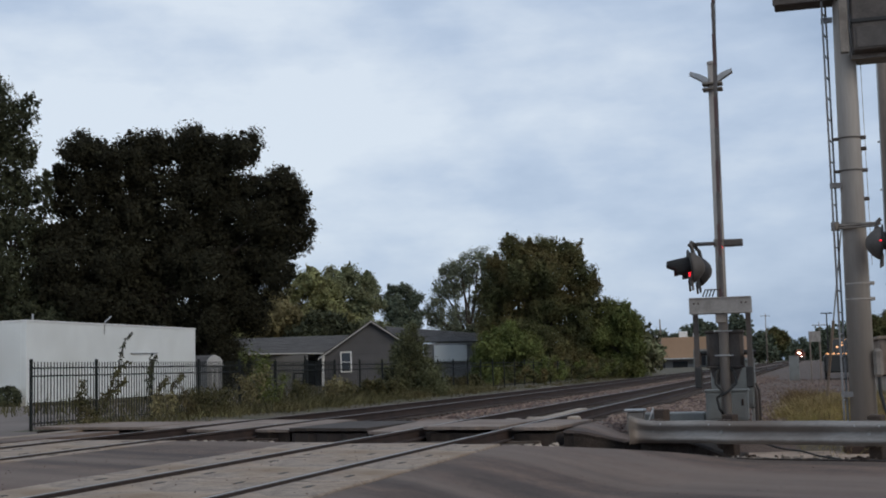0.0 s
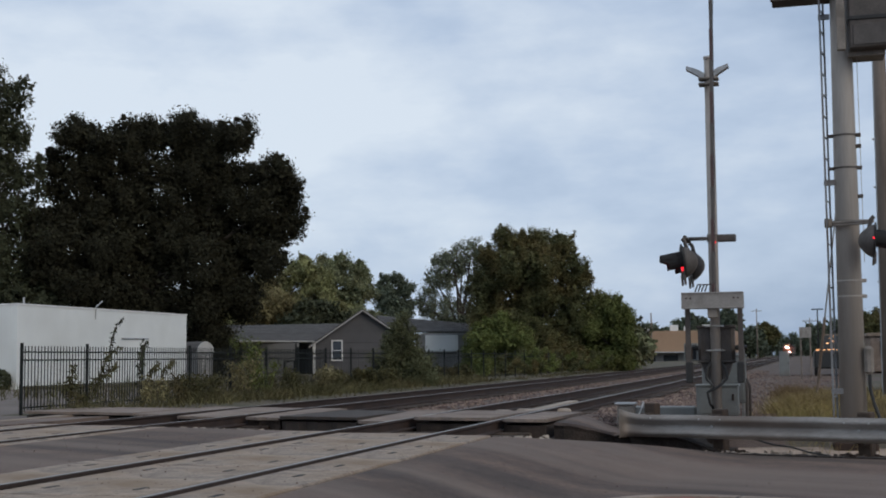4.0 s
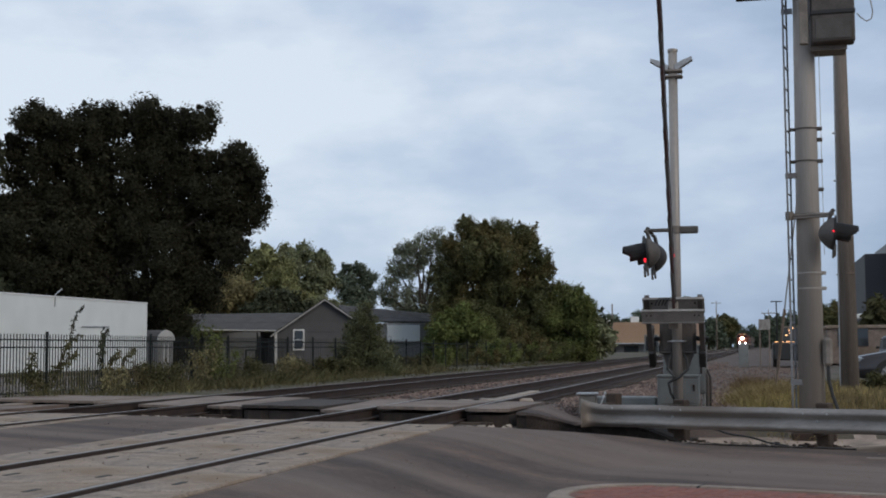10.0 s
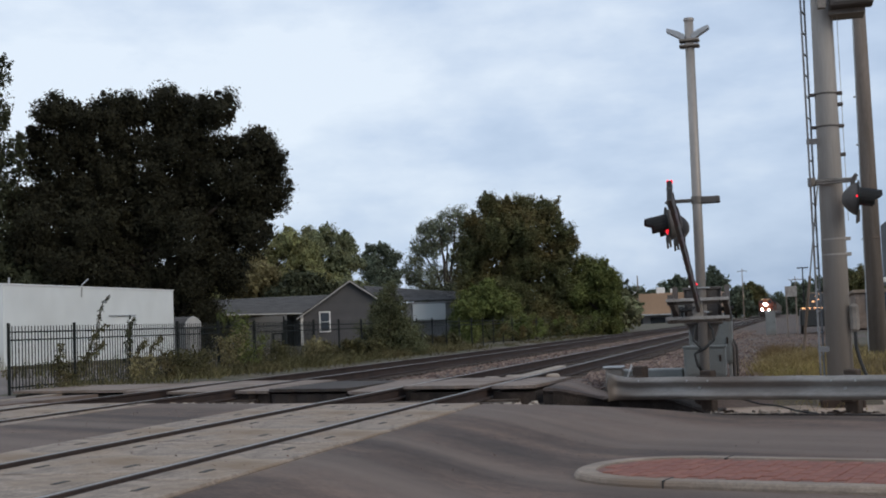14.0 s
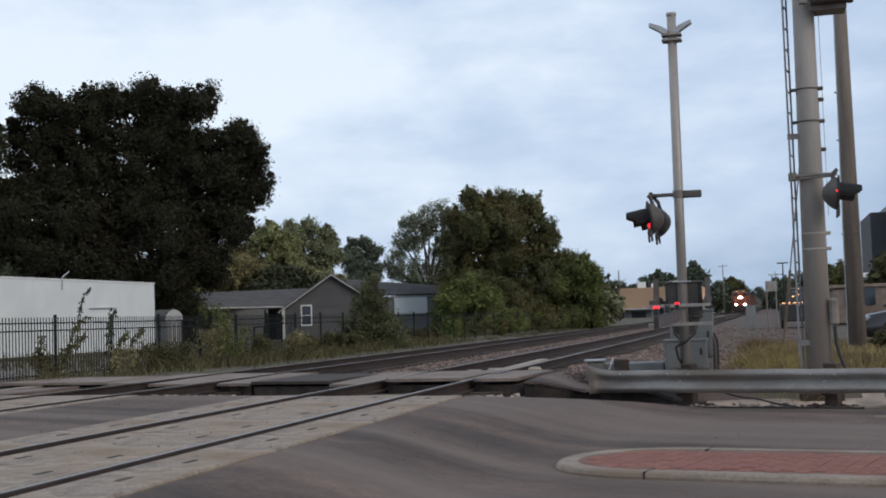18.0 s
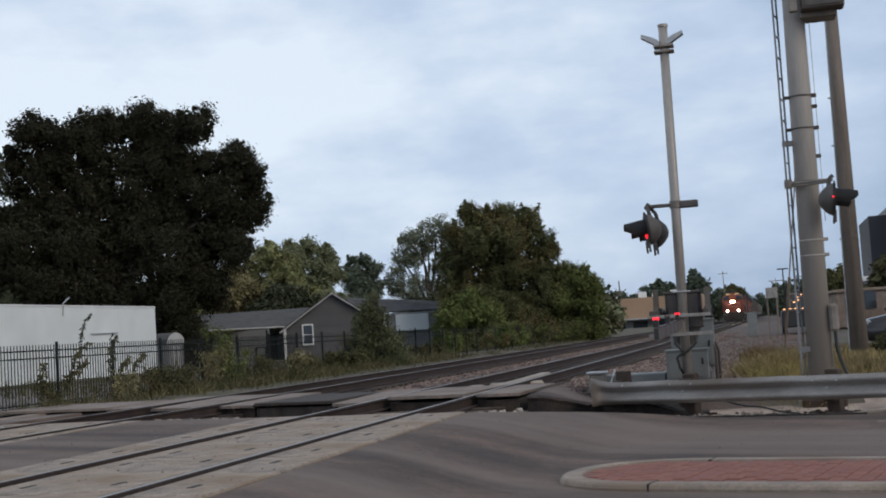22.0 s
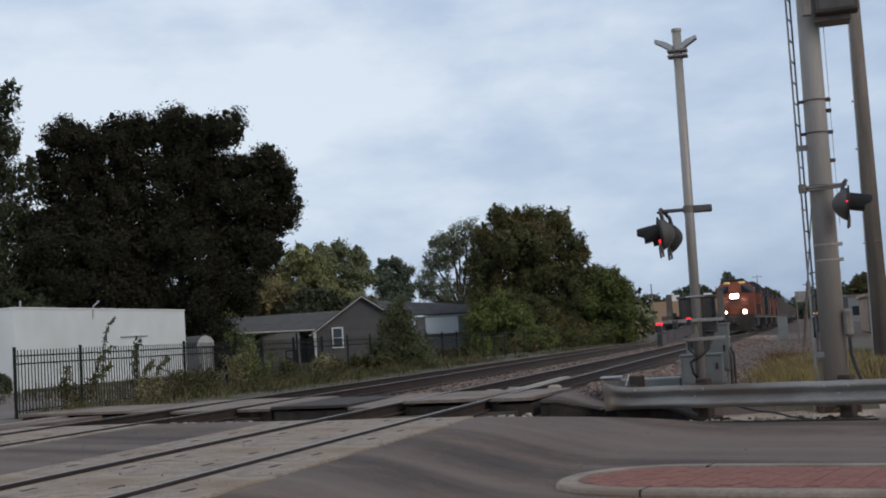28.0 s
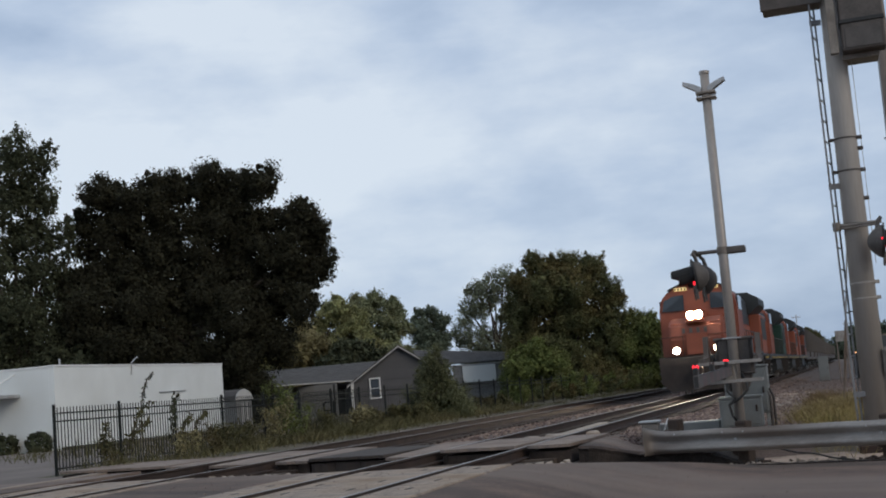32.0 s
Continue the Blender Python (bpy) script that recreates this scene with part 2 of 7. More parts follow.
M = dict(
    asphalt=mat("worn_asphalt", (0.100, 0.064, 0.047), rough=0.85, vary=0.5, scale=1.0, fine=60, bump=0.5, dirt=(0.17, 0.125, 0.10), dirt_at=0.56, depth=0.006, stretch=(0.045, 1.35, 1), mottle=0.36, turn=27, streak=0.21),
    asphalt_dark=mat("patched_asphalt", (0.045, 0.034, 0.028), rough=0.9, vary=0.2, scale=1.5, fine=60, bump=0.5, depth=0.006),
    concrete=mat("worn_concrete", (0.36, 0.288, 0.23), rough=0.9, vary=0.3, scale=2.4, fine=32, bump=0.5, dirt=(0.205, 0.142, 0.09), dirt_at=0.55, mottle=0.42),
    kerb=mat("kerb_concrete", (0.27, 0.215, 0.17), rough=0.85, vary=0.2, scale=3, fine=40, bump=0.4, dirt=(0.20, 0.145, 0.105), dirt_at=0.57, mottle=0.25),
    slab=mat("sidewalk_concrete", (0.265, 0.205, 0.168), rough=0.9, vary=0.25, scale=2, fine=35, bump=0.4, dirt=(0.16, 0.115, 0.085), dirt_at=0.55, mottle=0.3),
    # walkway sides: the shade below the slabs is put into this dark colour
    slab_side=mat("shade_darkened_timber_edge", (0.048, 0.034, 0.026), rough=0.95, vary=0.3, scale=3, fine=20, bump=0.4),
    # ramp face and road lip: darkened by colour, since these faces catch light
    tar=mat("darkened_broken_asphalt", (0.026, 0.019, 0.0155), rough=0.95, vary=0.35, scale=4, fine=30, bump=0.8, depth=0.02, mottle=0.3),
    paver=mat("red_brick_paver", (0.215, 0.085, 0.062), rough=0.9, vary=0.15, scale=5, fine=70, bump=0.25, obj=0.08),
    paver_far=mat("red_brick_paver_joined", (0.215, 0.085, 0.062), rough=0.9, vary=0.15, scale=5, fine=70, bump=0.25, island=0.08),
    grit=mat("pale_dry_grit", (0.37, 0.285, 0.225), rough=0.95, vary=0.25, scale=3, fine=30, bump=0.6, dirt=(0.14, 0.11, 0.085), dirt_at=0.58),
    sand=mat("joint_sand", (0.17, 0.085, 0.068), rough=0.95, vary=0.2),
    earth=mat("dry_grass_and_earth", (0.088, 0.069, 0.046), rough=0.95, vary=0.3, scale=0.5, fine=12, bump=0.6, dirt=(0.066, 0.06, 0.032), dirt_at=0.52, depth=0.03),
    gravel=mat("crushed_gravel", (0.10, 0.070, 0.056), rough=0.95, vary=0.25, scale=1.2, fine=22, bump=0.9, dirt=(0.10, 0.082, 0.07), dirt_at=0.58, depth=0.03),
    bed=mat("oily_track_bed", (0.058, 0.038, 0.028), rough=0.95, vary=0.3, scale=1.2, fine=22, bump=0.9, depth=0.03),
    lot=mat("parking_lot_asphalt", (0.135, 0.11, 0.095), rough=0.9, vary=0.25, scale=0.6, fine=30, bump=0.3),
    stone=mat("ballast_stone", (0.165, 0.115, 0.096), rough=0.95, vary=0.2, scale=6, fine=60, bump=0.3, island=0.55),
    rubble=mat("pale_rubble", (0.30, 0.25, 0.205), rough=0.95, vary=0.25, scale=5, fine=50, bump=0.4, island=0.3),
    rail_top=mat("polished_rail_head", (0.25, 0.235, 0.22), rough=0.48, metal=0.55, vary=0.1, scale=3, bump=0.05),
    rail=mat("rusty_rail", (0.036, 0.021, 0.015), rough=0.8, vary=0.3, scale=3, bump=0.25),
    tie=mat("creosoted_tie", (0.050, 0.035, 0.027), rough=0.95, vary=0.3, scale=4, bump=0.5, obj=0.3),
    rubber=mat("black_rubber", (0.025, 0.024, 0.023), rough=0.8, vary=0.2),
    white_wall=mat("white_painted_block", (0.70, 0.72, 0.70), rough=0.8, vary=0.05, scale=0.7, fine=25, bump=0.15, dirt=(0.64, 0.655, 0.63), dirt_at=0.6),
    white_trim=mat("white_trim_paint", (0.72, 0.72, 0.70), rough=0.6, vary=0.06, bump=0.05),
    trim_grey=mat("weathered_pale_trim", (0.40, 0.39, 0.375), rough=0.7, vary=0.12, scale=2, bump=0.05),
    siding=mat("grey_lap_siding", (0.085, 0.082, 0.085), rough=0.75, vary=0.08, scale=1, bump=0.05, obj=0.05),
    siding_light=mat("pale_grey_siding", (0.2, 0.195, 0.19), rough=0.75, vary=0.08, scale=1, bump=0.05, obj=0.05),
    shingle=mat("grey_asphalt_shingles", (0.072, 0.068, 0.067), rough=0.95, vary=0.2, scale=1.5, fine=18, bump=0.4, obj=0.05),
    dark=mat("dark_interior", (0.02, 0.02, 0.022), rough=0.9, vary=0.2),
    iron=mat("black_painted_iron", (0.012, 0.014, 0.013), rough=0.75, vary=0.2, bump=0.1, spec=0.25),
    galv=mat("galvanised_steel", (0.42, 0.42, 0.42), rough=0.5, metal=0.55, vary=0.15, scale=3, fine=30, bump=0.1, dirt=(0.24, 0.21, 0.19), dirt_at=0.64),
    guard=mat("weathered_galvanised_guardrail", (0.29, 0.275, 0.26), rough=0.6, metal=0.4, vary=0.18, scale=2, fine=25, bump=0.15, dirt=(0.17, 0.14, 0.12), dirt_at=0.6, stretch=(0.4, 1, 1.5)),
    pole=mat("grey_painted_pole", (0.36, 0.33, 0.30), rough=0.6, vary=0.1, scale=1.2, fine=25, bump=0.1, dirt=(0.22, 0.19, 0.165), dirt_at=0.58, stretch=(1.6, 1.6, 0.16)),
    mast=mat("aluminium_mast", (0.33, 0.30, 0.275), rough=0.5, metal=0.3, vary=0.12, scale=1.5, bump=0.1, stretch=(1, 1, 0.3)),
    ladder=mat("dull_grey_ladder_steel", (0.235, 0.24, 0.25), rough=0.6, metal=0.3, vary=0.2, scale=3, bump=0.1, dirt=(0.10, 0.075, 0.06), dirt_at=0.58),
    black=mat("black_signal_paint", (0.022, 0.021, 0.02), rough=0.55, vary=0.25, scale=6, bump=0.1),
    signal_grey=mat("faded_signal_housing", (0.082, 0.073, 0.068), rough=0.7, vary=0.2, scale=6, bump=0.15),
    mech_dark=mat("dark_stained_steel", (0.085, 0.073, 0.066), rough=0.7, vary=0.25, scale=5, bump=0.2, dirt=(0.06, 0.045, 0.036), dirt_at=0.58),
    mech=mat("grey_gate_mechanism", (0.22, 0.195, 0.17), rough=0.7, vary=0.2, scale=5, bump=0.2, dirt=(0.1, 0.08, 0.065), dirt_at=0.6),
    case=mat("silver_relay_case", (0.20, 0.208, 0.2), rough=0.55, metal=0.2, vary=0.1, scale=2, bump=0.1, dirt=(0.14, 0.125, 0.11), dirt_at=0.6),
    plate=mat("pale_steel_plate", (0.27, 0.252, 0.235), rough=0.6, vary=0.2, scale=5, bump=0.1, dirt=(0.13, 0.11, 0.095), dirt_at=0.6),
    arm=mat("faded_gate_arm", (0.095, 0.085, 0.08), rough=0.6, vary=0.15, scale=5, bump=0.05),
    arm_red=mat("red_gate_stripe", (0.08, 0.045, 0.042), rough=0.5, vary=0.15, scale=5, bump=0.05),
    cable=mat("black_cable", (0.02, 0.02, 0.02), rough=0.6, vary=0.2, bump=0),
    wood_pole=mat("weathered_wooden_pole", (0.185, 0.15, 0.125), rough=0.9, vary=0.25, scale=2.5, fine=35, bump=0.5, stretch=(3, 3, 0.2)),
    bark=mat("dark_bark", (0.055, 0.043, 0.034), rough=0.95, vary=0.3, scale=3, bump=0.6, stretch=(2, 2, 0.4)),
    orange=mat("orange_locomotive_paint", (0.27, 0.07, 0.032), rough=0.5, vary=0.22, scale=0.8, bump=0.05, dirt=(0.2, 0.06, 0.032), dirt_at=0.55),
    loco_black=mat("black_locomotive_paint", (0.025, 0.026, 0.025), rough=0.5, vary=0.2, scale=1, bump=0.1),
    loco_grime=mat("grimy_brown_steel", (0.032, 0.024, 0.02), rough=0.8, vary=0.35, scale=2.5, bump=0.25, dirt=(0.03, 0.025, 0.022), dirt_at=0.55),
    loco_green=mat("dark_green_locomotive_paint", (0.012, 0.045, 0.03), rough=0.5, vary=0.15, scale=1, bump=0.05),
    loco_yellow=mat("yellow_stripe_paint", (0.62, 0.42, 0.05), rough=0.5, vary=0.1, bump=0.02),
    loco_silver=mat("silver_truck_paint", (0.25, 0.24, 0.23), rough=0.6, vary=0.25, scale=2, bump=0.2),
    hopper=mat("grey_hopper_car_paint", (0.10, 0.088, 0.08), rough=0.65, vary=0.15, scale=0.7, bump=0.1, dirt=(0.085, 0.065, 0.05), dirt_at=0.58),
    window=glass("dark_window_glass"),
    tan=mat("tan_building_panels", (0.36, 0.235, 0.15), rough=0.85, vary=0.08, scale=0.2, fine=3, bump=0.1),
    charcoal=mat("charcoal_cladding", (0.035, 0.036, 0.042), rough=0.7, vary=0.1, scale=0.2, bump=0.05),
    grey_clad=mat("grey_cladding", (0.20, 0.205, 0.21), rough=0.7, vary=0.08, scale=0.2, bump=0.05),
    silver_car=mat("grey_car_paint", (0.062, 0.058, 0.064), rough=0.3, metal=0.5, vary=0.05, bump=0),
    chrome=mat("alloy_wheel", (0.5, 0.5, 0.5), rough=0.3, metal=0.9, vary=0.1, bump=0),
    headlight=glow("lit_headlamp", (1.0, 0.86, 0.66), 900),
    ditch=glow("lit_ditch_lamp", (1.0, 0.86, 0.66), 700),
    number=glow("lit_number_board", (1.0, 0.72, 0.25), 0.9),
    red_on=glow("lit_red_lens", (1.0, 0.012, 0.03), 1.9, (0.4, 0.02, 0.02)),
    red_dim=glow("red_lens", (1.0, 0.012, 0.03), 0.8, (0.35, 0.02, 0.02)),
    amber=glow("lit_amber_lamp", (1.0, 0.45, 0.15), 2.4),
)
LEAF = dict(
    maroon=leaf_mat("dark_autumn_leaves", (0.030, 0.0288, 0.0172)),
    deep=leaf_mat("deep_green_leaves", (0.056, 0.062, 0.036)),
    # mid and olive are lightened: haze over the woods is in the colour
    mid=leaf_mat("mid_green_leaves", (0.165, 0.18, 0.10), turned=(0.19, 0.18, 0.10)),
    bush=leaf_mat("yellow_green_leaves", (0.115, 0.135, 0.043), turned=(0.135, 0.13, 0.05)),
    grove=leaf_mat("dark_olive_green_leaves", (0.090, 0.095, 0.043), turned=(0.125, 0.098, 0.042), turned_at=0.56),
    fir=leaf_mat("dark_feathery_leaves", (0.095, 0.10, 0.052)),
    bright=leaf_mat("bright_green_leaves", (0.115, 0.132, 0.044), turned=(0.115, 0.105, 0.045)),
    olive=leaf_mat("olive_leaves", (0.225, 0.23, 0.105), turned=(0.16, 0.14, 0.07)),
    # greyed green: the haze of distance is mixed into this leaf colour
    far=leaf_mat("haze_tinted_green_leaves", (0.10, 0.12, 0.085)),
    pale=leaf_mat("grey_green_leaves", (0.145, 0.16, 0.11)),
    dull=leaf_mat("dull_brownish_leaves", (0.19, 0.165, 0.085)),
    straw=leaf_mat("dry_straw_grass", (0.33, 0.25, 0.115), turned=(0.16, 0.12, 0.065), turned_at=0.55),
    weed=leaf_mat("dusty_weeds", (0.082, 0.077, 0.036), turned=(0.105, 0.078, 0.042)),
    tuft=leaf_mat("yellow_green_grass", (0.29, 0.25, 0.088), turned=(0.32, 0.245, 0.10)),
    rust=leaf_mat("rust_brown_weeds", (0.15, 0.105, 0.055)),
)


# ---------------------------------------------------------------- builders
def part(name, bm, material, parent, label="", smooth=False):
    me = bpy.data.meshes.new(name)
    if smooth:
        for f in bm.faces:
            f.smooth = True
    bm.to_mesh(me)
    bm.free()
    for m in material if isinstance(material, (list, tuple)) else (material,):
        me.materials.append(m)
    ob = new(name, me)
    ob.parent = parent
    if label:
        ob["label"] = label
    return ob


def raw(name, verts, faces, material, parent=None, label="", smooth=False, face_mats=None):
    me = bpy.data.meshes.new(name)
    me.from_pydata([tuple(v) for v in verts], [], [tuple(f) for f in faces])
    for m in material if isinstance(material, (list, tuple)) else (material,):
        me.materials.append(m)
    if face_mats is not None:
        me.polygons.foreach_set("material_index", np.array(face_mats, dtype=np.int32))
    if smooth:
        me.polygons.foreach_set("use_smooth", np.ones(len(me.polygons), dtype=bool))
    ob = new(name, me)
    ob.parent = parent
    if label:
        ob["label"] = label
    return ob


def thing(name, m, label, category, group="", kind=""):
    ob = new(name)
    ob.empty_display_size = 0.2
    ob.matrix_basis = m
    return tagged(ob, label, category, group, kind)


def box(bm, lo, hi, bevel=0.0, turn=None):
    """Box between two corners, with rounded edges where bevel is given."""
    a, b = Vector(lo), Vector(hi)
    m = Matrix.Translation((a + b) / 2) @ Matrix.Diagonal((*(b - a), 1))
    if turn is not None:
        m = turn @ m
    made = bmesh.ops.create_cube(bm, size=1, matrix=m)
    if bevel:
        edges = list({e for v in made["verts"] for e in v.link_edges})
        bmesh.ops.bevel(bm, geom=edges, offset=bevel, segments=1, affect="EDGES")
    return bm


def rod(bm, p, q, r0, r1=None, n=12, caps=True):
    """Round bar from p to q."""
    p, q = Vector(p), Vector(q)
    d = q - p
    m = Matrix.Translation((p + q) / 2) @ d.to_track_quat("Z", "Y").to_matrix().to_4x4()
    bmesh.ops.create_cone(bm, cap_ends=caps, segments=n, radius1=r0, radius2=r0 if r1 is None else r1, depth=d.length, matrix=m)
    return bm


def tube(bm, pts, r, n=8):
    """Round bar swept along points, as one closed surface."""
    pts = [Vector(p) for p in pts]
    rings = []
    for i, p in enumerate(pts):
        d = (pts[min(i + 1, len(pts) - 1)] - pts[max(i - 1, 0)]).normalized()
        q = d.to_track_quat("Z", "Y").to_matrix()
        rings.append([bm.verts.new(p + q @ Vector((r * math.cos(2 * math.pi * k / n), r * math.sin(2 * math.pi * k / n), 0))) for k in range(n)])
    for a, b in zip(rings, rings[1:]):
        best = min(range(n), key=lambda s: sum((a[k].co - b[(k + s) % n].co).length for k in range(n)))
        b[:] = b[best:] + b[:best]
        for k in range(n):
            bm.faces.new((a[k], a[(k + 1) % n], b[(k + 1) % n], b[k]))
    bm.faces.new(rings[0][::-1])
    bm.faces.new(rings[-1])
    return bm


def ball(bm, c, r, scale=(1, 1, 1), u=12, v=8):
    bmesh.ops.create_uvsphere(bm, u_segments=u, v_segments=v, radius=r, matrix=Matrix.Translation(c) @ Matrix.Diagonal((*scale, 1)))
    return bm


def lathe(bm, profile, n=24):
    """Turned shape round the x axis from pairs of (x, radius)."""
    rings = [[bm.verts.new((x, r * math.cos(2 * math.pi * k / n), r * math.sin(2 * math.pi * k / n))) for k in range(n)] for x, r in profile]
    for a, b in zip(rings, rings[1:]):
        for k in range(n):
            bm.faces.new((a[k], a[(k + 1) % n], b[(k + 1) % n], b[k]))
    bm.faces.new(rings[0][::-1])
    bm.faces.new(rings[-1])
    bmesh.ops.recalc_face_normals(bm, faces=bm.faces)
    return bm


def prism(bm, outline, axis, a, b):
    """Extrudes a closed outline (pairs) along axis 0, 1 or 2 from a to b."""
    def at(p, s):
        v = list(p)
        v.insert(axis, s)
        return bm.verts.new(v)
    lo = [at(p, a) for p in outline]
    hi = [at(p, b) for p in outline]
    n = len(outline)
    bm.faces.new(lo)
    bm.faces.new(hi[::-1])
    for i in range(n):
        bm.faces.new((lo[i], hi[i], hi[(i + 1) % n], lo[(i + 1) % n]))
    bmesh.ops.recalc_face_normals(bm, faces=bm.faces)
    return bm


def B():
    return bmesh.new()


# ---------------------------------------------------------------- lie of the land
T1, T2 = -5.0, -9.72          # track centres
HALF = 0.755


def mixs(a, b, t):
    t = max(0.0, min(1.0, t))
    return a + (b - a) * t * t * (3 - 2 * t)


def track_z(y):
    s = max(0.0, min(y, 620.0) - 60)
    return 0.0008 * s * s / (s + 15)


def track_dx(y):
    s = max(0.0, min(y, 620.0) - 60)
    return 0.0056 * s * s / (s + 40) + mixs(0, 0.12, (y - 20) / 30)


def road_edge(x):
    """Far edge of the road, along y."""
    if x < -3.4:
        return 14.6 - 0.3 * (x + 3.5)
    return mixs(14.57, 16.75, (x + 3.4) / 2.2) - 0.3 * max(0.0, x + 1.2)


def slab_edge(x):
    return 17.7 - 0.3 * (x + 3.4)


def guard_y(x):
    """Line of the guardrail, which nears the road along its way."""
    return 17.72 - 0.45 * (x + 1.15)


def road_z(x, y):
    z = mixs(-0.025, -0.37 + mixs(0, 0.062, (14.5 - y) / 3.5), (x + 3.55) / (1.9 + mixs(0, 1.1, (y - 11.5) / 3)))
    return z if x > -8 else mixs(-0.025, -0.12, (-11.3 - x) / 3)


def ground_z(x, y):
    b = track_z(y)
    if y < road_edge(x) + 0.05:
        return road_z(x, y) - 0.16
    if x > -3.35 and y < 60:
        z = mixs(-0.43, -0.05, (y - 18.15) / 1.7)
        return z - 0.12 * mixs(0, 1, (y - 24) / 10) + b + 0.05 * noise.noise((x * 0.5, y * 0.5, 0))
    if -11.6 < x <= -3.35:
        if y < slab_edge(x) + 0.1:
            return -0.46
        d = min(abs(x - T1), abs(x - T2))
        heap = 0.13 * mixs(1, 0, abs(x - (T1 + T2) / 2 + 0.2) / 0.9) if y > 20 else 0
        return mixs(-0.25, -0.40, (d - 1.35) / 1.2) + heap + b + 0.03 * noise.noise((x, y, 3))
    return mixs(-0.3, -0.12, (-11.6 - x) / 2) + b + (0.06 * noise.noise((x * 0.3, y * 0.3, 7)) if x > -27 else 0)


def span(a, b, s):
    return [a + (b - a) * i / max(1, round(abs(b - a) / s)) for i in range(max(1, round(abs(b - a) / s)))]


xs = [-3000, -1200, -500, -250, -140] + span(-90, -30, 6) + span(-30, -16, 1.0) + span(-16, 7, 0.3) + span(7, 30, 3) + [40, 70, 140, 300, 700, 1500, 3000]
ys = [-600, -200, -60, -20] + span(-8, 4, 1.5) + span(4, 26, 0.3) + span(26, 70, 1.5) + span(70, 200, 8) + span(200, 1000, 40) + [1040, 1300, 2000, 3500]
verts = [(x + (track_dx(y) if abs(x) < 200 else 0), y, ground_z(x, y)) for y in ys for x in xs]
faces, fm = [], []
nx = len(xs)
for j in range(len(ys) - 1):
    for i in range(nx - 1):
        faces.append((j * nx + i, j * nx + i + 1, (j + 1) * nx + i + 1, (j + 1) * nx + i))
        x, y = (xs[i] + xs[i + 1]) / 2, (ys[j] + ys[j + 1]) / 2
        wob = 0.8 * noise.noise((x * 0.4, y * 0.25, 5))
        if min(abs(x - T1), abs(x - T2)) < 0.95 and y > 14.5:
            fm.append(3)
        elif -1.3 + 0.7 * noise.noise((x, y * 2.1, 9)) < x < 7.5 and 13.0 < y < 18.6 + 0.5 * noise.noise((x * 1.7, y, 4)):
            fm.append(4)
        elif -12.4 + wob < x < -1.6 + wob and y > 14.5:
            fm.append(1)
        elif -1.6 + wob <= x < 0.3 + wob * 1.5 + max(0.0, y - 24) * 0.08 and y > 16.5:
            fm.append(1)
        elif (x < -15.2 and y < 62) or (x < -12.4 and y < 21.6):
            fm.append(2)
        else:
            fm.append(0)
ground = raw("ground", verts, faces, [M["earth"], M["gravel"], M["lot"], M["bed"], M["grit"]], smooth=True, face_mats=fm)
tagged(ground, "dry grass, gravel and asphalt ground beside the railway", "ground", kind="structure")


def sheet(name, x0, x1, ylo, yhi, zf, material, label, thick=0.14, step=0.3, kind="structure", category="road", lift=0.0):
    """Paved sheet with a thickness, whose edges follow ylo(x) and yhi(x)."""
    cols = span(x0, x1, step) + [x1]
    v, f = [], []
    rows_n = 40
    for x in cols:
        for k in range(rows_n + 1):
            y = ylo(x) + (yhi(x) - ylo(x)) * k / rows_n
            v.append((x, y, zf(x, y) + lift))
    R = rows_n + 1
    for i in range(len(cols) - 1):
        for k in range(rows_n):
            f.append((i * R + k, (i + 1) * R + k, (i + 1) * R + k + 1, i * R + k + 1))
    n0 = len(v)
    edge = [k for k in range(R)] + [i * R + R - 1 for i in range(1, len(cols))] + [(len(cols) - 1) * R + k for k in range(R - 2, -1, -1)] + [i * R for i in range(len(cols) - 2, 0, -1)]
    for e in edge:
        v.append((v[e][0], v[e][1], v[e][2] - thick))
    for a in range(len(edge)):
        b = (a + 1) % len(edge)
        f.append((edge[a], edge[b], n0 + b, n0 + a))
    return tagged(raw(name, v, f, material), label, category, kind=kind)


sheet("road", -3.48, 14, lambda x: -9, road_edge, road_z, M["asphalt"], "worn grey asphalt road rising to the railway crossing")
sheet("road_between_tracks", -8.75, -6.42, lambda x: -9, road_edge, road_z, M["asphalt"], "worn asphalt strip between the two tracks")
sheet("road_beyond_tracks", -34, -11.45, lambda x: -9, lambda x: 19.4 - 0.14 * (x + 11.5), lambda x, y: road_z(x, y), M["asphalt"], "asphalt road beyond the second track", step=0.6)

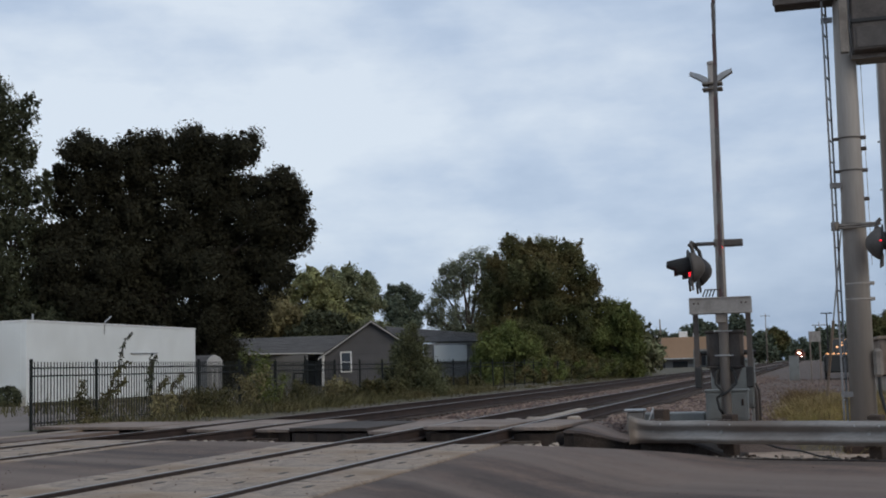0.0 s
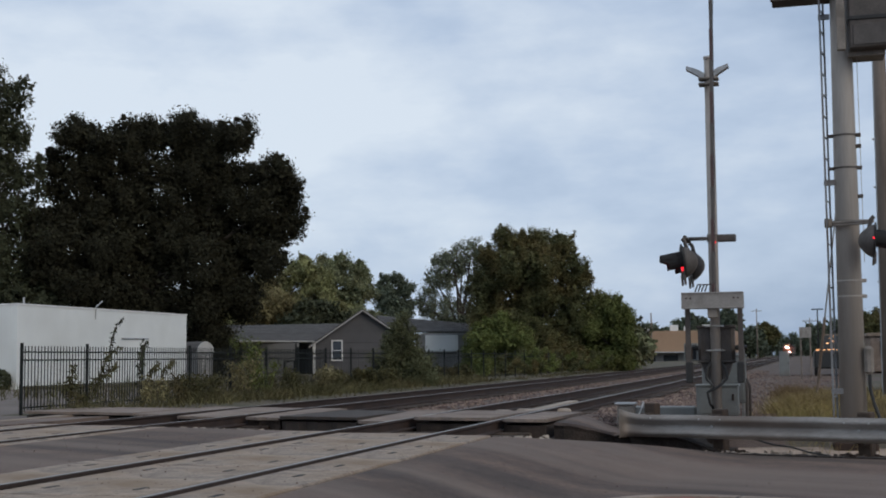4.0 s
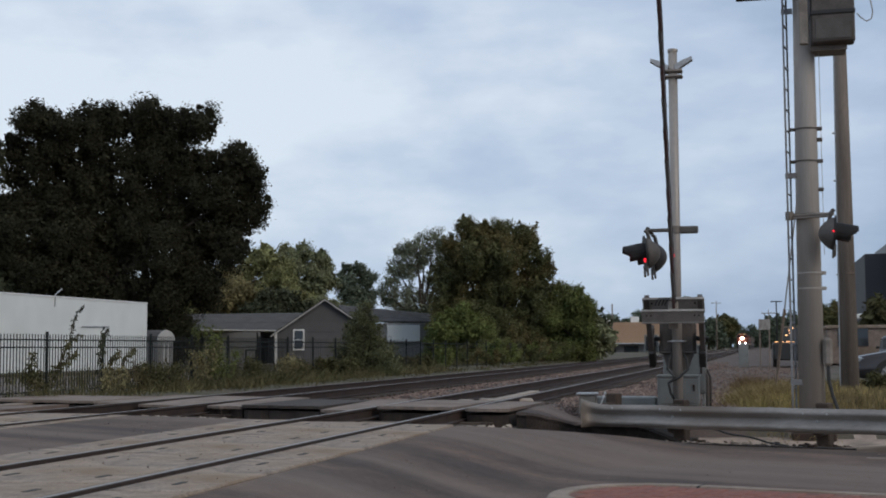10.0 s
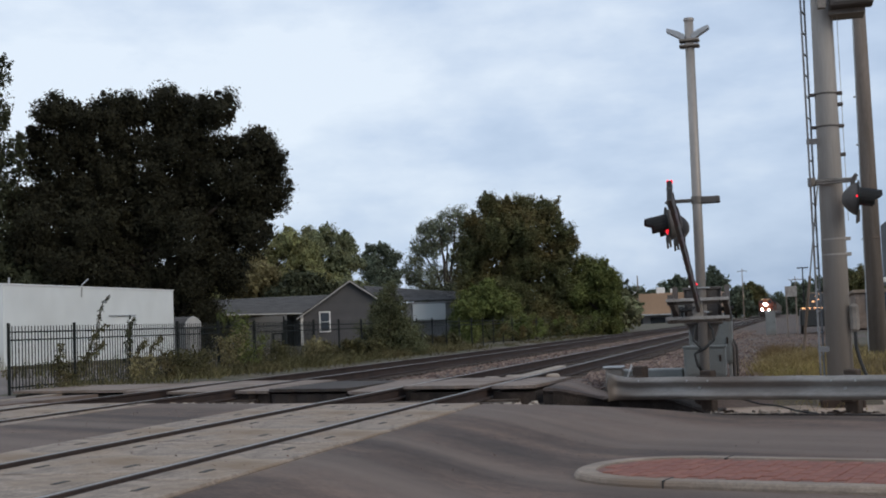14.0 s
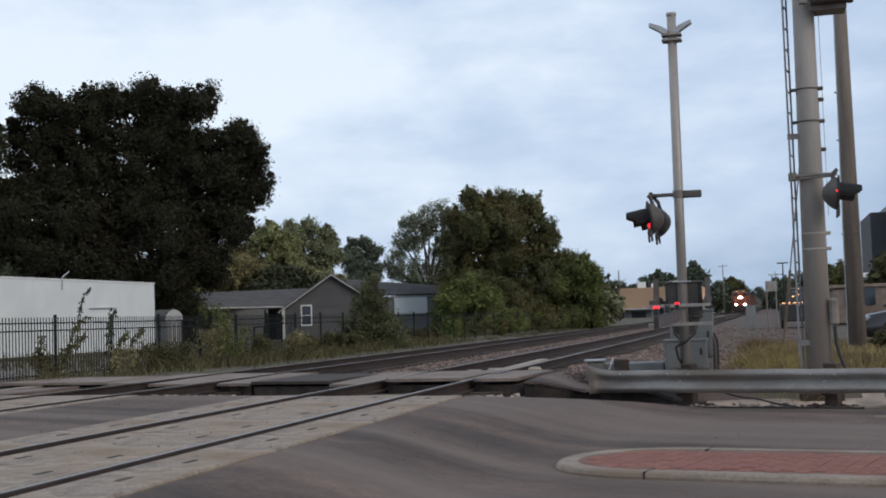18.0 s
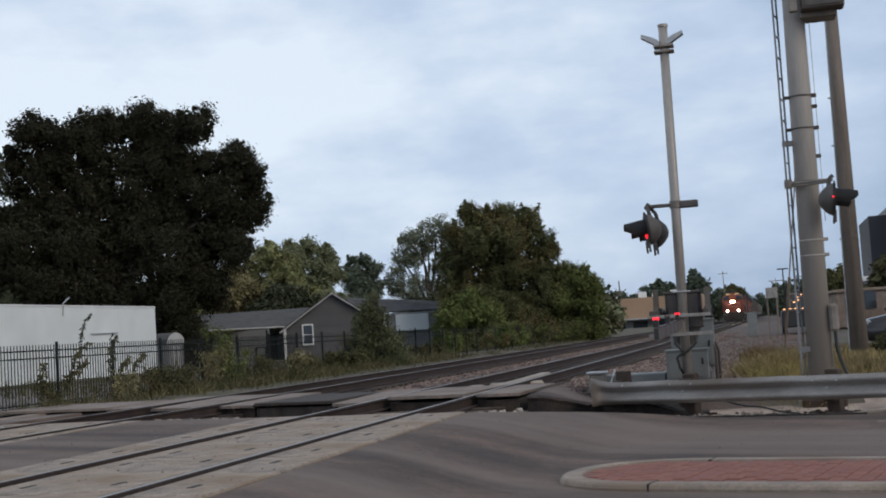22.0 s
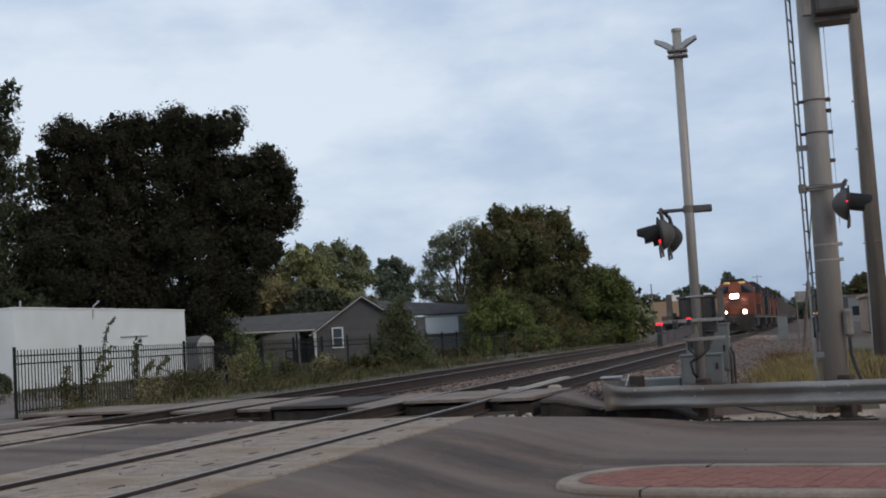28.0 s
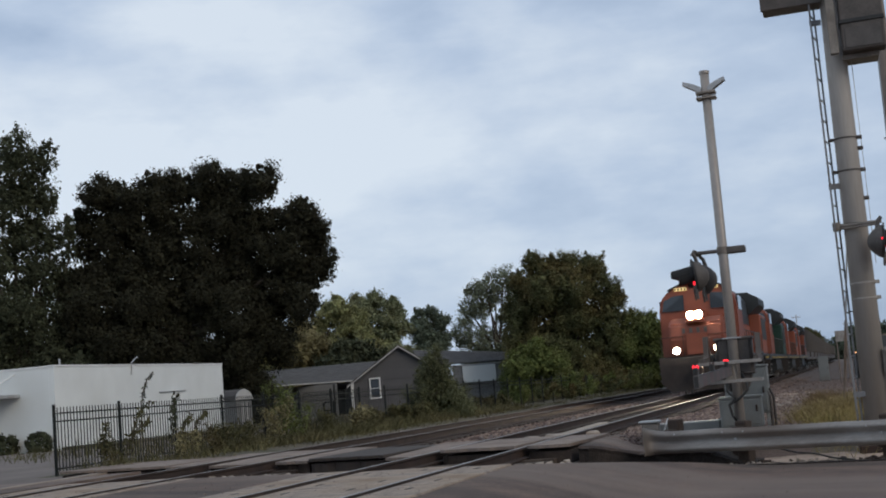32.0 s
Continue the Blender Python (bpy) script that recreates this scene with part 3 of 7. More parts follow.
# ---------------------------------------------------------------- railway
def railway(name, centre, label):
    tr = thing(name, pose(0, 0, 0), label, "railway track", "parallel tracks")
    yy = [-12, 0, 8, 15, 20] + list(range(26, 130, 8)) + list(range(140, 1010, 30))
    for side in (-HALF, HALF):
        v, f, fmat = [], [], []
        half = [(0.075, -0.175), (0.075, -0.158), (0.010, -0.14), (0.010, -0.045), (0.036, -0.032), (0.036, -0.005), (0.027, 0.0)]
        prof = [(-a, b) for a, b in half] + half[::-1]
        n = len(prof)
        for y in yy:
            for a, b in prof:
                v.append((centre + side + a + track_dx(y), y, b + track_z(y)))
        for j in range(len(yy) - 1):
            for i in range(n):
                k = (i + 1) % n
                f.append((j * n + i, j * n + k, (j + 1) * n + k, (j + 1) * n + i))
                fmat.append(1 if i == 6 else 0)
        raw("rail", v, f, [M["rail"], M["rail_top"]], tr, face_mats=fmat)
    bm = B()
    box(bm, (-1.3, -0.115, -0.18), (1.3, 0.115, 0.0), 0.012)
    me = bpy.data.meshes.new("tie")
    bm.to_mesh(me)
    bm.free()
    me.materials.append(M["tie"])
    k = 0
    y = 15.2
    while k < 200:
        if not (slab_edge(centre) - 0.1 < y < slab_edge(centre) + 3.4):
            o = new("tie", me)
            o.parent = tr
            o.matrix_basis = pose(centre + track_dx(y), y, -0.182 + track_z(y) + random.uniform(-0.012, 0.008), 0, 0, random.uniform(-1.5, 1.5))
            k += 1
        y += 0.52
    bm = B()
    while y < 420:
        box(bm, (centre - 1.3 + track_dx(y), y - 0.12, -0.36 + track_z(y)), (centre + 1.3 + track_dx(y), y + 0.12, -0.18 + track_z(y)))
        y += 0.56
    tagged(part("tie_rest", bm, M["tie"], tr), kind="stuff")
    return tr


railway("near_track", T1, "straight railway track with rusty rails on dark ties")
railway("far_track", T2, "second railway track with rusty rails and ballast")


CROSSING = thing("level_crossing", pose(0, 0, 0), "level crossing surface of worn concrete panels", "level crossing")


def crossing_panel(x0, x1, y0, y1, lift=0.0):
    w, d = (x1 - x0) / 2, (y1 - y0) / 2 - 0.012
    bm = B()
    box(bm, (-w, -d, -0.2), (w, d, 0.0), 0.015)
    th = part("panel", bm, M["concrete"], CROSSING)
    th.matrix_basis = pose((x0 + x1) / 2, (y0 + y1) / 2, -0.02 + lift)
    for sx in ((-0.6, 0.6) if w > 0.5 else (0.0,)):
        for sy in (-0.62, 0.62):
            bm = B()
            box(bm, (sx * w - 0.022, sy * d - 0.09, -0.004), (sx * w + 0.022, sy * d + 0.09, 0.004), 0.002)
            part("lifting_slot", bm, M["rubber"], th, "dark lifting slot")
    return th


for centre, xa, xb in ((T1, T1 - HALF - 0.72, T1 + HALF + 0.70), (T2, T2 - HALF - 0.75, T2 + HALF + 0.35)):
    spans = [(xa, centre - HALF - 0.075), (centre - HALF + 0.13, centre + HALF - 0.13), (centre + HALF + 0.075, xb)]
    for x0, x1 in spans:
        for k in range(9):
            y1 = road_edge(min(-3.5, (x0 + x1) / 2)) - 2.44 * k
            crossing_panel(x0, x1, y1 - 2.44, y1)
for centre in (T1, T2):
    for side in (-1, 1):
        fl = B()
        for a, b, top in ((-0.13, -0.04, -0.05), (0.04, 0.075, -0.028)):
            x = centre + side * HALF
            lo, hi = (x + a, x + b) if side > 0 else (x - b, x - a)
            box(fl, (lo, -9, -0.14), (hi, road_edge(centre) - 0.02, top))
        part("flangeway_filler", fl, M["rubber"], CROSSING, "black rubber flangeway filler")


# sidewalk across the tracks, past an open gap
WALKWAY = thing("walkway", pose(0, 0, 0), "pale concrete walkway across both tracks", "walkway")


def walk_slab(x0, x1, back, material, label, side=None, top=-0.015):
    ob = new("walkway_section")
    ob.parent = WALKWAY
    ob["label"] = label
    bm = B()
    y = lambda x: slab_edge(x)
    n = max(3, int((x1 - x0) / 0.12))
    rg = random.Random(int(-100 * x0))
    front = [(x0 + (x1 - x0) * k / n, y(x0 + (x1 - x0) * k / n) + (rg.uniform(-0.05, 0.03) if 0 < k < n else 0.05 * rg.random())) for k in range(n + 1)]
    prism(bm, front + [(x1, y(x1) + back), (x0, y(x0) + back)], 2, top - 0.045, top)
    bmesh.ops.rotate(bm, verts=bm.verts, cent=((x0 + x1) / 2, y(x0) + back, top), matrix=Matrix.Rotation(radians(rg.uniform(-0.7, 0.7)), 3, "X"))
    part("top_slab", bm, material, ob)
    bm = B()
    e = 0.01
    prism(bm, [(px + (e if k == 0 else -e if k == n else 0), py + 0.05 + 0.04 * rg.random()) for k, (px, py) in enumerate(front)] + [(x1 - e, y(x1) + back - e), (x0 + e, y(x0) + back - e)], 2, -0.46, top - 0.06)
    # edge below the slab, its shade painted in by the dark colour
    part("timber_base", bm, side or M["slab_side"], ob, "weathered timber edge with shade put into its dark colour")
    return ob


for c in (T1, T2):
    walk_slab(c - HALF - 0.9, c - HALF - 0.09, 3.3, M["slab"], "pale concrete walkway slab beside the rail")
    walk_slab(c - HALF + 0.11, c + HALF - 0.11, 3.3, M["slab"], "pale concrete walkway slab between the rails")
    walk_slab(c + HALF + 0.09, c + HALF + 0.78, 3.3, M["slab"], "pale concrete walkway slab beside the rail")
walk_slab(T2 + HALF + 0.8, T1 - HALF - 0.92, 3.0, M["asphalt_dark"], "dark asphalt walkway between the tracks", M["asphalt_dark"], -0.03)
walk_slab(-14.2, T2 - HALF - 0.92, 2.6, M["slab"], "pale concrete walkway beyond the second track", M["slab_side"], -0.03)
# asphalt ramp of the walkway down to the guardrail
v, f, fm = [], [], []
cols = [-3.34 + 0.07 * i for i in range(37)]
rgr = random.Random(12)
for i, x in enumerate(cols):
    drop = mixs(0, 0.19, (x + 3.3) / 0.9) + mixs(0, 0.2, (x + 1.7) / 0.8)
    y0 = mixs(17.68, guard_y(-2.35) + 0.12, (x + 3.3) / 0.95) if x < -2.35 else guard_y(x) + 0.12
    y0 += rgr.uniform(-0.025, 0.025)
    lip = rgr.uniform(-0.014, 0.012)
    back = 1.9 if x > -2.35 else 3.2
    for y, z in ((y0 + 0.02, -0.5), (y0 + 0.03, -0.10 - drop), (y0, -0.055 - drop + lip), (y0 + 0.07, -0.022 - drop), (y0 + 0.45 * back, -0.015 - drop), (y0 + back, -0.04 - drop), (y0 + back + 0.1, -0.55)):
        v.append((x, y, z))
for i in range(len(cols) - 1):
    for k in range(6):
        f.append((i * 7 + k, (i + 1) * 7 + k, (i + 1) * 7 + k + 1, i * 7 + k + 1))
        fm.append(0 if k in (0, 1, 5) or cols[i] > -2.3 else 1)
f += [tuple(range(6, -1, -1)), tuple((len(cols) - 1) * 7 + k for k in range(7))]
fm += [0, 0]
tagged(raw("asphalt_ramp", v, f, [M["tar"], M["asphalt"]], face_mats=fm), "worn asphalt end of the walkway with a dark broken edge", "ramp", kind="structure")


def stones(name, count, place, lo, hi, material, label, flat=0.7, seed=1):
    """Loose angular stones, one object of stuff."""
    rg = random.Random(seed)
    base = [(1, 0, 0), (-1, 0, 0), (0, 1, 0), (0, -1, 0), (0, 0, 1), (0, 0, -1)]
    tri = [(0, 2, 4), (2, 1, 4), (1, 3, 4), (3, 0, 4), (2, 0, 5), (1, 2, 5), (3, 1, 5), (0, 3, 5)]
    v, f = [], []
    for _ in range(count):
        x, y, z = place(rg)
        s = rg.uniform(lo, hi)
        e = Euler((rg.uniform(0, 6), rg.uniform(0, 6), rg.uniform(0, 6))).to_matrix()
        n0 = len(v)
        for b in base:
            p = e @ Vector([c * rg.uniform(0.6, 1.2) for c in b]) * s
            v.append((x + p.x, y + p.y, z + p.z * flat))
        f += [tuple(n0 + i for i in t) for t in tri]
    return tagged(raw(name, v, f, material), label, "stones", kind="stuff")


def on_ballast(rg):
    y = 20.8 + 75 * rg.random() ** 2.2
    x = rg.choice((rg.uniform(-8.9, -5.9), rg.uniform(-8.9, -5.9), rg.uniform(-5.5, -4.2), rg.uniform(-4.0, -2.0), rg.uniform(-10.5, -9.2), rg.uniform(-12.2, -10.7)))
    return x + track_dx(y), y, ground_z(x, y) + 0.01


def on_yard(rg):
    y = 19.3 + 60 * rg.random() ** 1.8
    x = rg.uniform(-3.4, 0.6 + 0.05 * max(0, y - 24))
    return x, y, ground_z(x, y) + 0.01


def in_gap(rg):
    x = rg.choice((rg.uniform(-8.6, -6.7), rg.uniform(-3.5, -2.9), rg.uniform(-8.3, -7.2)))
    return x, road_edge(min(x, -3.5)) + rg.uniform(0.05, 0.5), rg.uniform(-0.2, -0.06)


def by_guard(rg):
    x = rg.uniform(-1.9, 2.6)
    y = road_edge(x) + rg.uniform(0.08, 1.5)
    return x, y, ground_z(x, y) + 0.015


stones("ballast", 21000, on_ballast, 0.025, 0.075, M["stone"], "pinkish grey crushed ballast between the tracks", seed=2)
stones("yard_gravel", 9000, on_yard, 0.015, 0.05, M["stone"], "loose gravel beside the track", seed=3)
stones("gap_rubble", 160, in_gap, 0.03, 0.08, M["rubble"], "pale broken rubble in the gap by the road", seed=4)
def on_road(rg):
    x, y = rg.uniform(-3.2, 5), 9.0 + 7.5 * rg.random()
    return x, y, road_z(x, y) + 0.006


def on_panels(rg):
    x, y = rg.uniform(-11.5, -3.6), rg.uniform(8, 14.6)
    return x, y, -0.016


stones("road_grit", 260, on_road, 0.003, 0.010, M["stone"], "fine brown grit scattered on the asphalt", seed=21)
stones("panel_grit", 500, on_panels, 0.003, 0.012, M["stone"], "fine brown grit scattered on the crossing", seed=22)
stones("kerb_rubble", 420, by_guard, 0.012, 0.07, M["rubble"], "pale broken rubble under the guardrail", seed=5)
def by_posts(rg):
    x = rg.choice((-0.95, 0.6, 0.95)) + 0.16 * rg.gauss(0, 1)
    y = guard_y(x) + 0.12 + 0.2 * rg.random()
    return x, y, -0.43 + 0.04 * rg.random()


stones("dark_debris", 120, by_posts, 0.015, 0.05, M["bed"], "dark clods and debris round the guardrail posts", seed=26)
bm = B()
tube(bm, [(-0.75 + 0.11 * k, guard_y(-0.75 + 0.11 * k) + 0.06 + 0.05 * math.sin(k * 0.8), -0.20 - 0.02 * k + 0.012 * math.sin(1.3 * k)) for k in range(9)] + [(0.4, 17.0, -0.40)], 0.013, 6)
tagged(part("ground_cable", bm, M["cable"], None), "loose black cable sagging under the guardrail", "cable")
for k, (x, y, s) in enumerate(((-4.75, 22.6, 0.2), (-4.3, 22.9, 0.3), (-5.1, 22.2, 0.13))):
    bm = B()
    box(bm, (-s, -0.12, -0.08), (s, 0.12, 0.08), 0.03)
    o = part("stone_block", bm, M["rubble"], None)
    o.matrix_basis = pose(x, y, -0.11, 3, 2, 20 * k)
    tagged(o, "pale broken concrete block between the rails", "concrete block", "broken blocks")

# ---------------------------------------------------------------- guardrail
def w_beam():
    g = thing("guardrail", pose(0, 0, 0), "weathered galvanised guardrail with a flared curved end", "guardrail")
    prof = [(0.0, 0.158), (-0.028, 0.152), (-0.072, 0.118), (-0.082, 0.098), (-0.072, 0.072), (-0.016, 0.028), (-0.004, 0.0), (-0.016, -0.028), (-0.072, -0.072), (-0.082, -0.098), (-0.072, -0.118), (-0.028, -0.152), (0.0, -0.158)]
    # flared end: sideways, towards the road, flattening, height factor
    path = [(-2.46, -0.36, 0.15, 1.28), (-2.44, -0.28, 0.2, 1.27), (-2.40, -0.17, 0.35, 1.2), (-2.33, -0.09, 0.6, 1.1), (-2.22, -0.04, 0.85, 1.03), (-2.05, -0.015, 1, 1)] + [(-1.8 + 0.4 * k, 0, 1, 1) for k in range(36)]
    rg = random.Random(31)
    v, f = [], []
    n = len(prof)
    line = [Vector((x, guard_y(x) + dy, 0)) for x, dy, _, _ in path]
    for i, (x, dy, flat, tall) in enumerate(path):
        d = (line[min(i + 1, len(path) - 1)] - line[max(i - 1, 0)]).normalized()
        nrm = Vector((-d.y, d.x, 0))
        dent = 0.008 * rg.uniform(-1, 1)
        z0 = -0.075 + 0.006 * (x + 1.15) + 0.004 * rg.uniform(-1, 1) + (0.04 * (tall - 1) / 0.28)
        for a, b in prof:
            w = line[i] + nrm * (a * flat + dent)
            v.append((w.x, w.y, z0 + b * tall))
    m = len(v)
    v += [(x, y + 0.006, z) for x, y, z in v]
    for i in range(len(path) - 1):
        for k in range(n - 1):
            f.append((i * n + k, i * n + k + 1, (i + 1) * n + k + 1, (i + 1) * n + k))
            f.append((m + i * n + k, m + (i + 1) * n + k, m + (i + 1) * n + k + 1, m + i * n + k + 1))
        for k in (0, n - 1):
            f.append((i * n + k, (i + 1) * n + k, m + (i + 1) * n + k, m + i * n + k))
    for k in range(n - 1):
        f.append((k, k + 1, m + k + 1, m + k))
    raw("beam", v, f, M["guard"], g, smooth=True)
    for x in (-2.12, -1.13, 0.76, 2.66, 4.57, 6.5, 8.4):
        turn = pose(x, guard_y(x), -0.07, 0, 0, -24.2)
        bm = B()
        box(bm, (-0.09, 0.16, -0.75), (0.09, 0.33, 0.30 if x < -2 else 0.23), 0.015, turn=turn)
        part("post", bm, M["tie"], g, "dark weathered timber post")
        bm = B()
        box(bm, (-0.075, 0.008, -0.18), (0.075, 0.16, 0.165), 0.01, turn=turn)
        part("block", bm, M["tie"], g)
        bm = B()
        rod(bm, turn @ Vector((0, -0.03, 0.0)), turn @ Vector((0, 0.01, 0.0)), 0.018, n=8)
        part("bolt", bm, M["galv"], g)
        for q in (-0.16, 0.16):
            bm = B()
            rod(bm, turn @ Vector((q, -0.092, 0.1)), turn @ Vector((q, -0.07, 0.1)), 0.013, n=6)
            part("splice_bolt", bm, M["galv"], g)
    return g


w_beam()


# broken dark lip of the road surface below the guardrail
def broken_lip():
    rg = random.Random(8)
    v, f = [], []
    x, k = -1.7, 0
    while x < 2.2:
        y = road_edge(x) + 0.02 + rg.uniform(-0.03, 0.03)
        w = rg.uniform(0.03, 0.075)
        for yy, z in ((y, -0.45), (y, -0.355), (y + w, -0.35 + rg.uniform(-0.008, 0.012)), (y + w, -0.45)):
            v.append((x, yy, z))
        if k:
            for q in range(3):
                f.append(((k - 1) * 4 + q, k * 4 + q, k * 4 + q + 1, (k - 1) * 4 + q + 1))
        k += 1
        x += rg.uniform(0.04, 0.09)
    return tagged(raw("trim", v, f, M["tar"]), "dark broken asphalt edge beside pale grit", "road edge", kind="structure")


broken_lip()


# kerb behind the guardrail
def kerb(name, pts, w, h0, label):
    v, f = [], []
    for i, (x, y, z) in enumerate(pts):
        p, q = Vector(pts[max(0, i - 1)]), Vector(pts[min(len(pts) - 1, i + 1)])
        d = (q - p).normalized()
        n = Vector((-d.y, d.x, 0))
        for a, b in ((0, -h0), (0, -0.02), (0.02, 0), (w, 0), (w, -h0)):
            o = Vector((x, y, z)) + n * a
            v.append((o.x, o.y, o.z + b))
    for i in range(len(pts) - 1):
        for k in range(4):
            f.append((i * 5 + k, (i + 1) * 5 + k, (i + 1) * 5 + k + 1, i * 5 + k + 1))
    f += [(0, 1, 2, 3, 4), tuple(len(v) - 5 + k for k in (4, 3, 2, 1, 0))]
    return tagged(raw(name, v, f, M["kerb"]), label, "kerb", kind="structure")


kerb("kerb", [(0.7, 16.3, -0.40), (1.05, 16.2, -0.36), (1.3, 15.95, -0.32), (1.5, 15.72, -0.28), (1.8, 15.6, -0.26), (2.6, 15.4, -0.25), (14, 12.0, -0.25)], 0.4, 0.4, "pale concrete kerb at the road edge")
kerb("kerb", [(-13.3, 14.5, -0.09), (-13.25, 18.1, -0.07), (-13.15, 19.4, -0.06), (-13.25, 20.9, -0.06)][::-1], 0.35, 0.3, "pale concrete kerb beside the walkway end")


# ---------------------------------------------------------------- brick island
def island():
    top = -0.255
    tip = Vector((-1.60, 10.14))
    ax = Vector((1.0, -0.26)).normalized()
    nr = Vector((-ax.y, ax.x))
    isl = thing("traffic_island", pose(0, 0, 0), "raised traffic island of red brick pavers with a concrete kerb", "traffic island")

    def outline(inset):
        w = 0.86 - inset
        pts = []
        for k in range(25):
            a = math.pi / 2 + math.pi * k / 24
            c = tip + ax * 0.95
            ca, sa = math.cos(a), math.sin(a)
            pts.append(c + ax * ((0.95 - inset) * math.copysign(abs(ca) ** 0.9, ca)) + nr * (w * math.copysign(abs(sa) ** 0.9, sa)))
        end = tip + ax * 9
        return [end + nr * w] + pts + [end - nr * w]
    v, f = [], []
    rings = [(0.0, -0.62), (0.0, top - 0.035), (0.012, top - 0.012), (0.03, top), (0.17, top), (0.175, top - 0.02)]
    loops = [[(p.x, p.y, z) for p in outline(i)] for i, z in rings]
    n = len(loops[0])
    for lp in loops:
        v += lp
    for r in range(len(rings) - 1):
        for k in range(n - 1):
            f.append((r * n + k, r * n + k + 1, (r + 1) * n + k + 1, (r + 1) * n + k))
    raw("kerb_ring", v, f, M["kerb"], isl, "pale concrete kerb")
    for k in (8, 24):
        bm = B()
        s = 1 if k < 12 else -1
        c = tip + ax * 0.98 + nr * s * 0.86
        box(bm, (-0.006, -0.225 if s > 0 else -0.003, -0.2), (0.006, 0.003 if s > 0 else 0.225, 0.003), turn=pose(c.x, c.y, top, 0, 0, math.degrees(math.atan2(ax.y, ax.x))))
        part("kerb_joint", bm, M["rubber"], isl, "dark kerb joint")
    inner = outline(0.176)
    raw("bed", [(p.x, p.y, top - 0.012) for p in inner], [tuple(range(len(inner)))], M["sand"], isl)
    bm = B()
    box(bm, (-0.1005, -0.0505, -0.045), (0.1005, 0.0505, 0.0), 0.005)
    me = bpy.data.meshes.new("brick")
    bm.to_mesh(me)
    bm.free()
    me.materials.append(M["paver"])
    ang = math.degrees(math.atan2(ax.y, ax.x))
    rest = B()
    made = 0
    for i in range(38):
        for j in range(-8, 9):
            u, w = 0.27 + i * 0.104, j * 0.205 + (0.1025 if i % 2 else 0)
            rel = Vector((u - 0.95, w))
            if abs(w) > 0.60 or (rel.x < 0 and (rel.x / 0.72) ** 2 + (w / 0.66) ** 2 > 0.9):
                continue
            p = tip + ax * u + nr * w
            m = pose(p.x, p.y, top - 0.004 + random.uniform(-0.003, 0.003), random.uniform(-0.6, 0.6), random.uniform(-0.6, 0.6), ang + 90)
            if made < 290:
                o = new("brick", me)
                o.parent = isl
                o.matrix_basis = m
                made += 1
            else:
                box(rest, (-0.099, -0.049, -0.045), (0.099, 0.049, 0.0), turn=m)
    tagged(part("bricks", rest, M["paver_far"], isl), kind="stuff")
    return isl


island()

bm = B()
box(bm, (1.2, 14.85, -0.38), (4.2, 15.0, -0.364), turn=None)
tagged(part("road_marking", bm, M["slab"], None), "worn white painted line on the asphalt", "road marking", kind="structure")

g = thing("timber_plank", pose(T1 + 0.42, 24.2, -0.07, 0, 0, 1.2), "long pale weathered plank lying between the rails", "plank")
bm = B()
box(bm, (-0.11, -2.6, -0.05), (0.11, 2.6, 0.05), 0.012)
part("board", bm, M["rubble"], g)


# ---------------------------------------------------------------- crossing signals
def disc(bm, c, axis, r, depth, n=24):
    c, axis = Vector(c), Vector(axis).normalized()
    return rod(bm, c - axis * depth / 2, c + axis * depth / 2, r, n=n)


def flasher(parent, at, yaw, lit, tilt=-4, side=False):
    """Hooded red signal light: origin at the disc's centre, looking along local -x."""
    head = new("flashing_light")
    head.parent = parent
    head.matrix_basis = pose(*at, 0, tilt, yaw)
    bm = B()
    disc(bm, (0, 0, 0), (1, 0, 0), 0.262, 0.012, 28)
    part("backing_disc", bm, M["black"], head)
    bm = B()
    lathe(bm, [(0.006, 0.225), (0.03, 0.226), (0.06, 0.215), (0.10, 0.19), (0.14, 0.155), (0.18, 0.11), (0.205, 0.07), (0.215, 0.03)])
    part("housing", bm, M["signal_grey"], head, "faded grey rounded housing", smooth=True)
    bm = B()
    n = 14
    ring = []
    for x, r, drop in ((-0.006, 0.165, 0.0), (-0.31, 0.155, 0.03)):
        row = []
        for k in range(n + 1):
            a = math.radians(-25 + 230 * k / n)
            row.append(bm.verts.new((x + (0.10 if x < -0.1 and (k < 3 or k > n - 3) else 0), r * math.cos(a), r * math.sin(a) - drop)))
        ring.append(row)
    for k in range(n):
        bm.faces.new((ring[0][k], ring[0][k + 1], ring[1][k + 1], ring[1][k]))
    bmesh.ops.solidify(bm, geom=bm.faces[:], thickness=0.006)
    part("hood", bm, M["black"], head)
    bm = B()
    ball(bm, (-0.008, 0, 0), 0.13, (0.10, 1, 1), 16, 10)
    part("lens", bm, M["red_on"] if lit else M["red_dim"], head, "red signal lens", smooth=True)
    for s in (-1, 1) if side else ():
        bm = B()
        ball(bm, (0.03, s * 0.226, 0.02), 0.014, (1, 0.5, 1), 10, 6)
        part("side_light", bm, M["red_on"], head, "small red side light", smooth=True)
    bm = B()
    tube(bm, [(0.08, 0, 0.18), (0.06, 0, 0.30), (0.02, 0, 0.34)], 0.028, 8)
    part("hanger", bm, M["signal_grey"], head)
    for s in (-1, 1):
        bm = B()
        box(bm, (-0.02, s * 0.16 - 0.02, -0.33), (0.01, s * 0.16 + 0.02, -0.16), 0.006)
        part("tab", bm, M["mech_dark"], head)
    return head


MX, MY = -1.105, 18.5


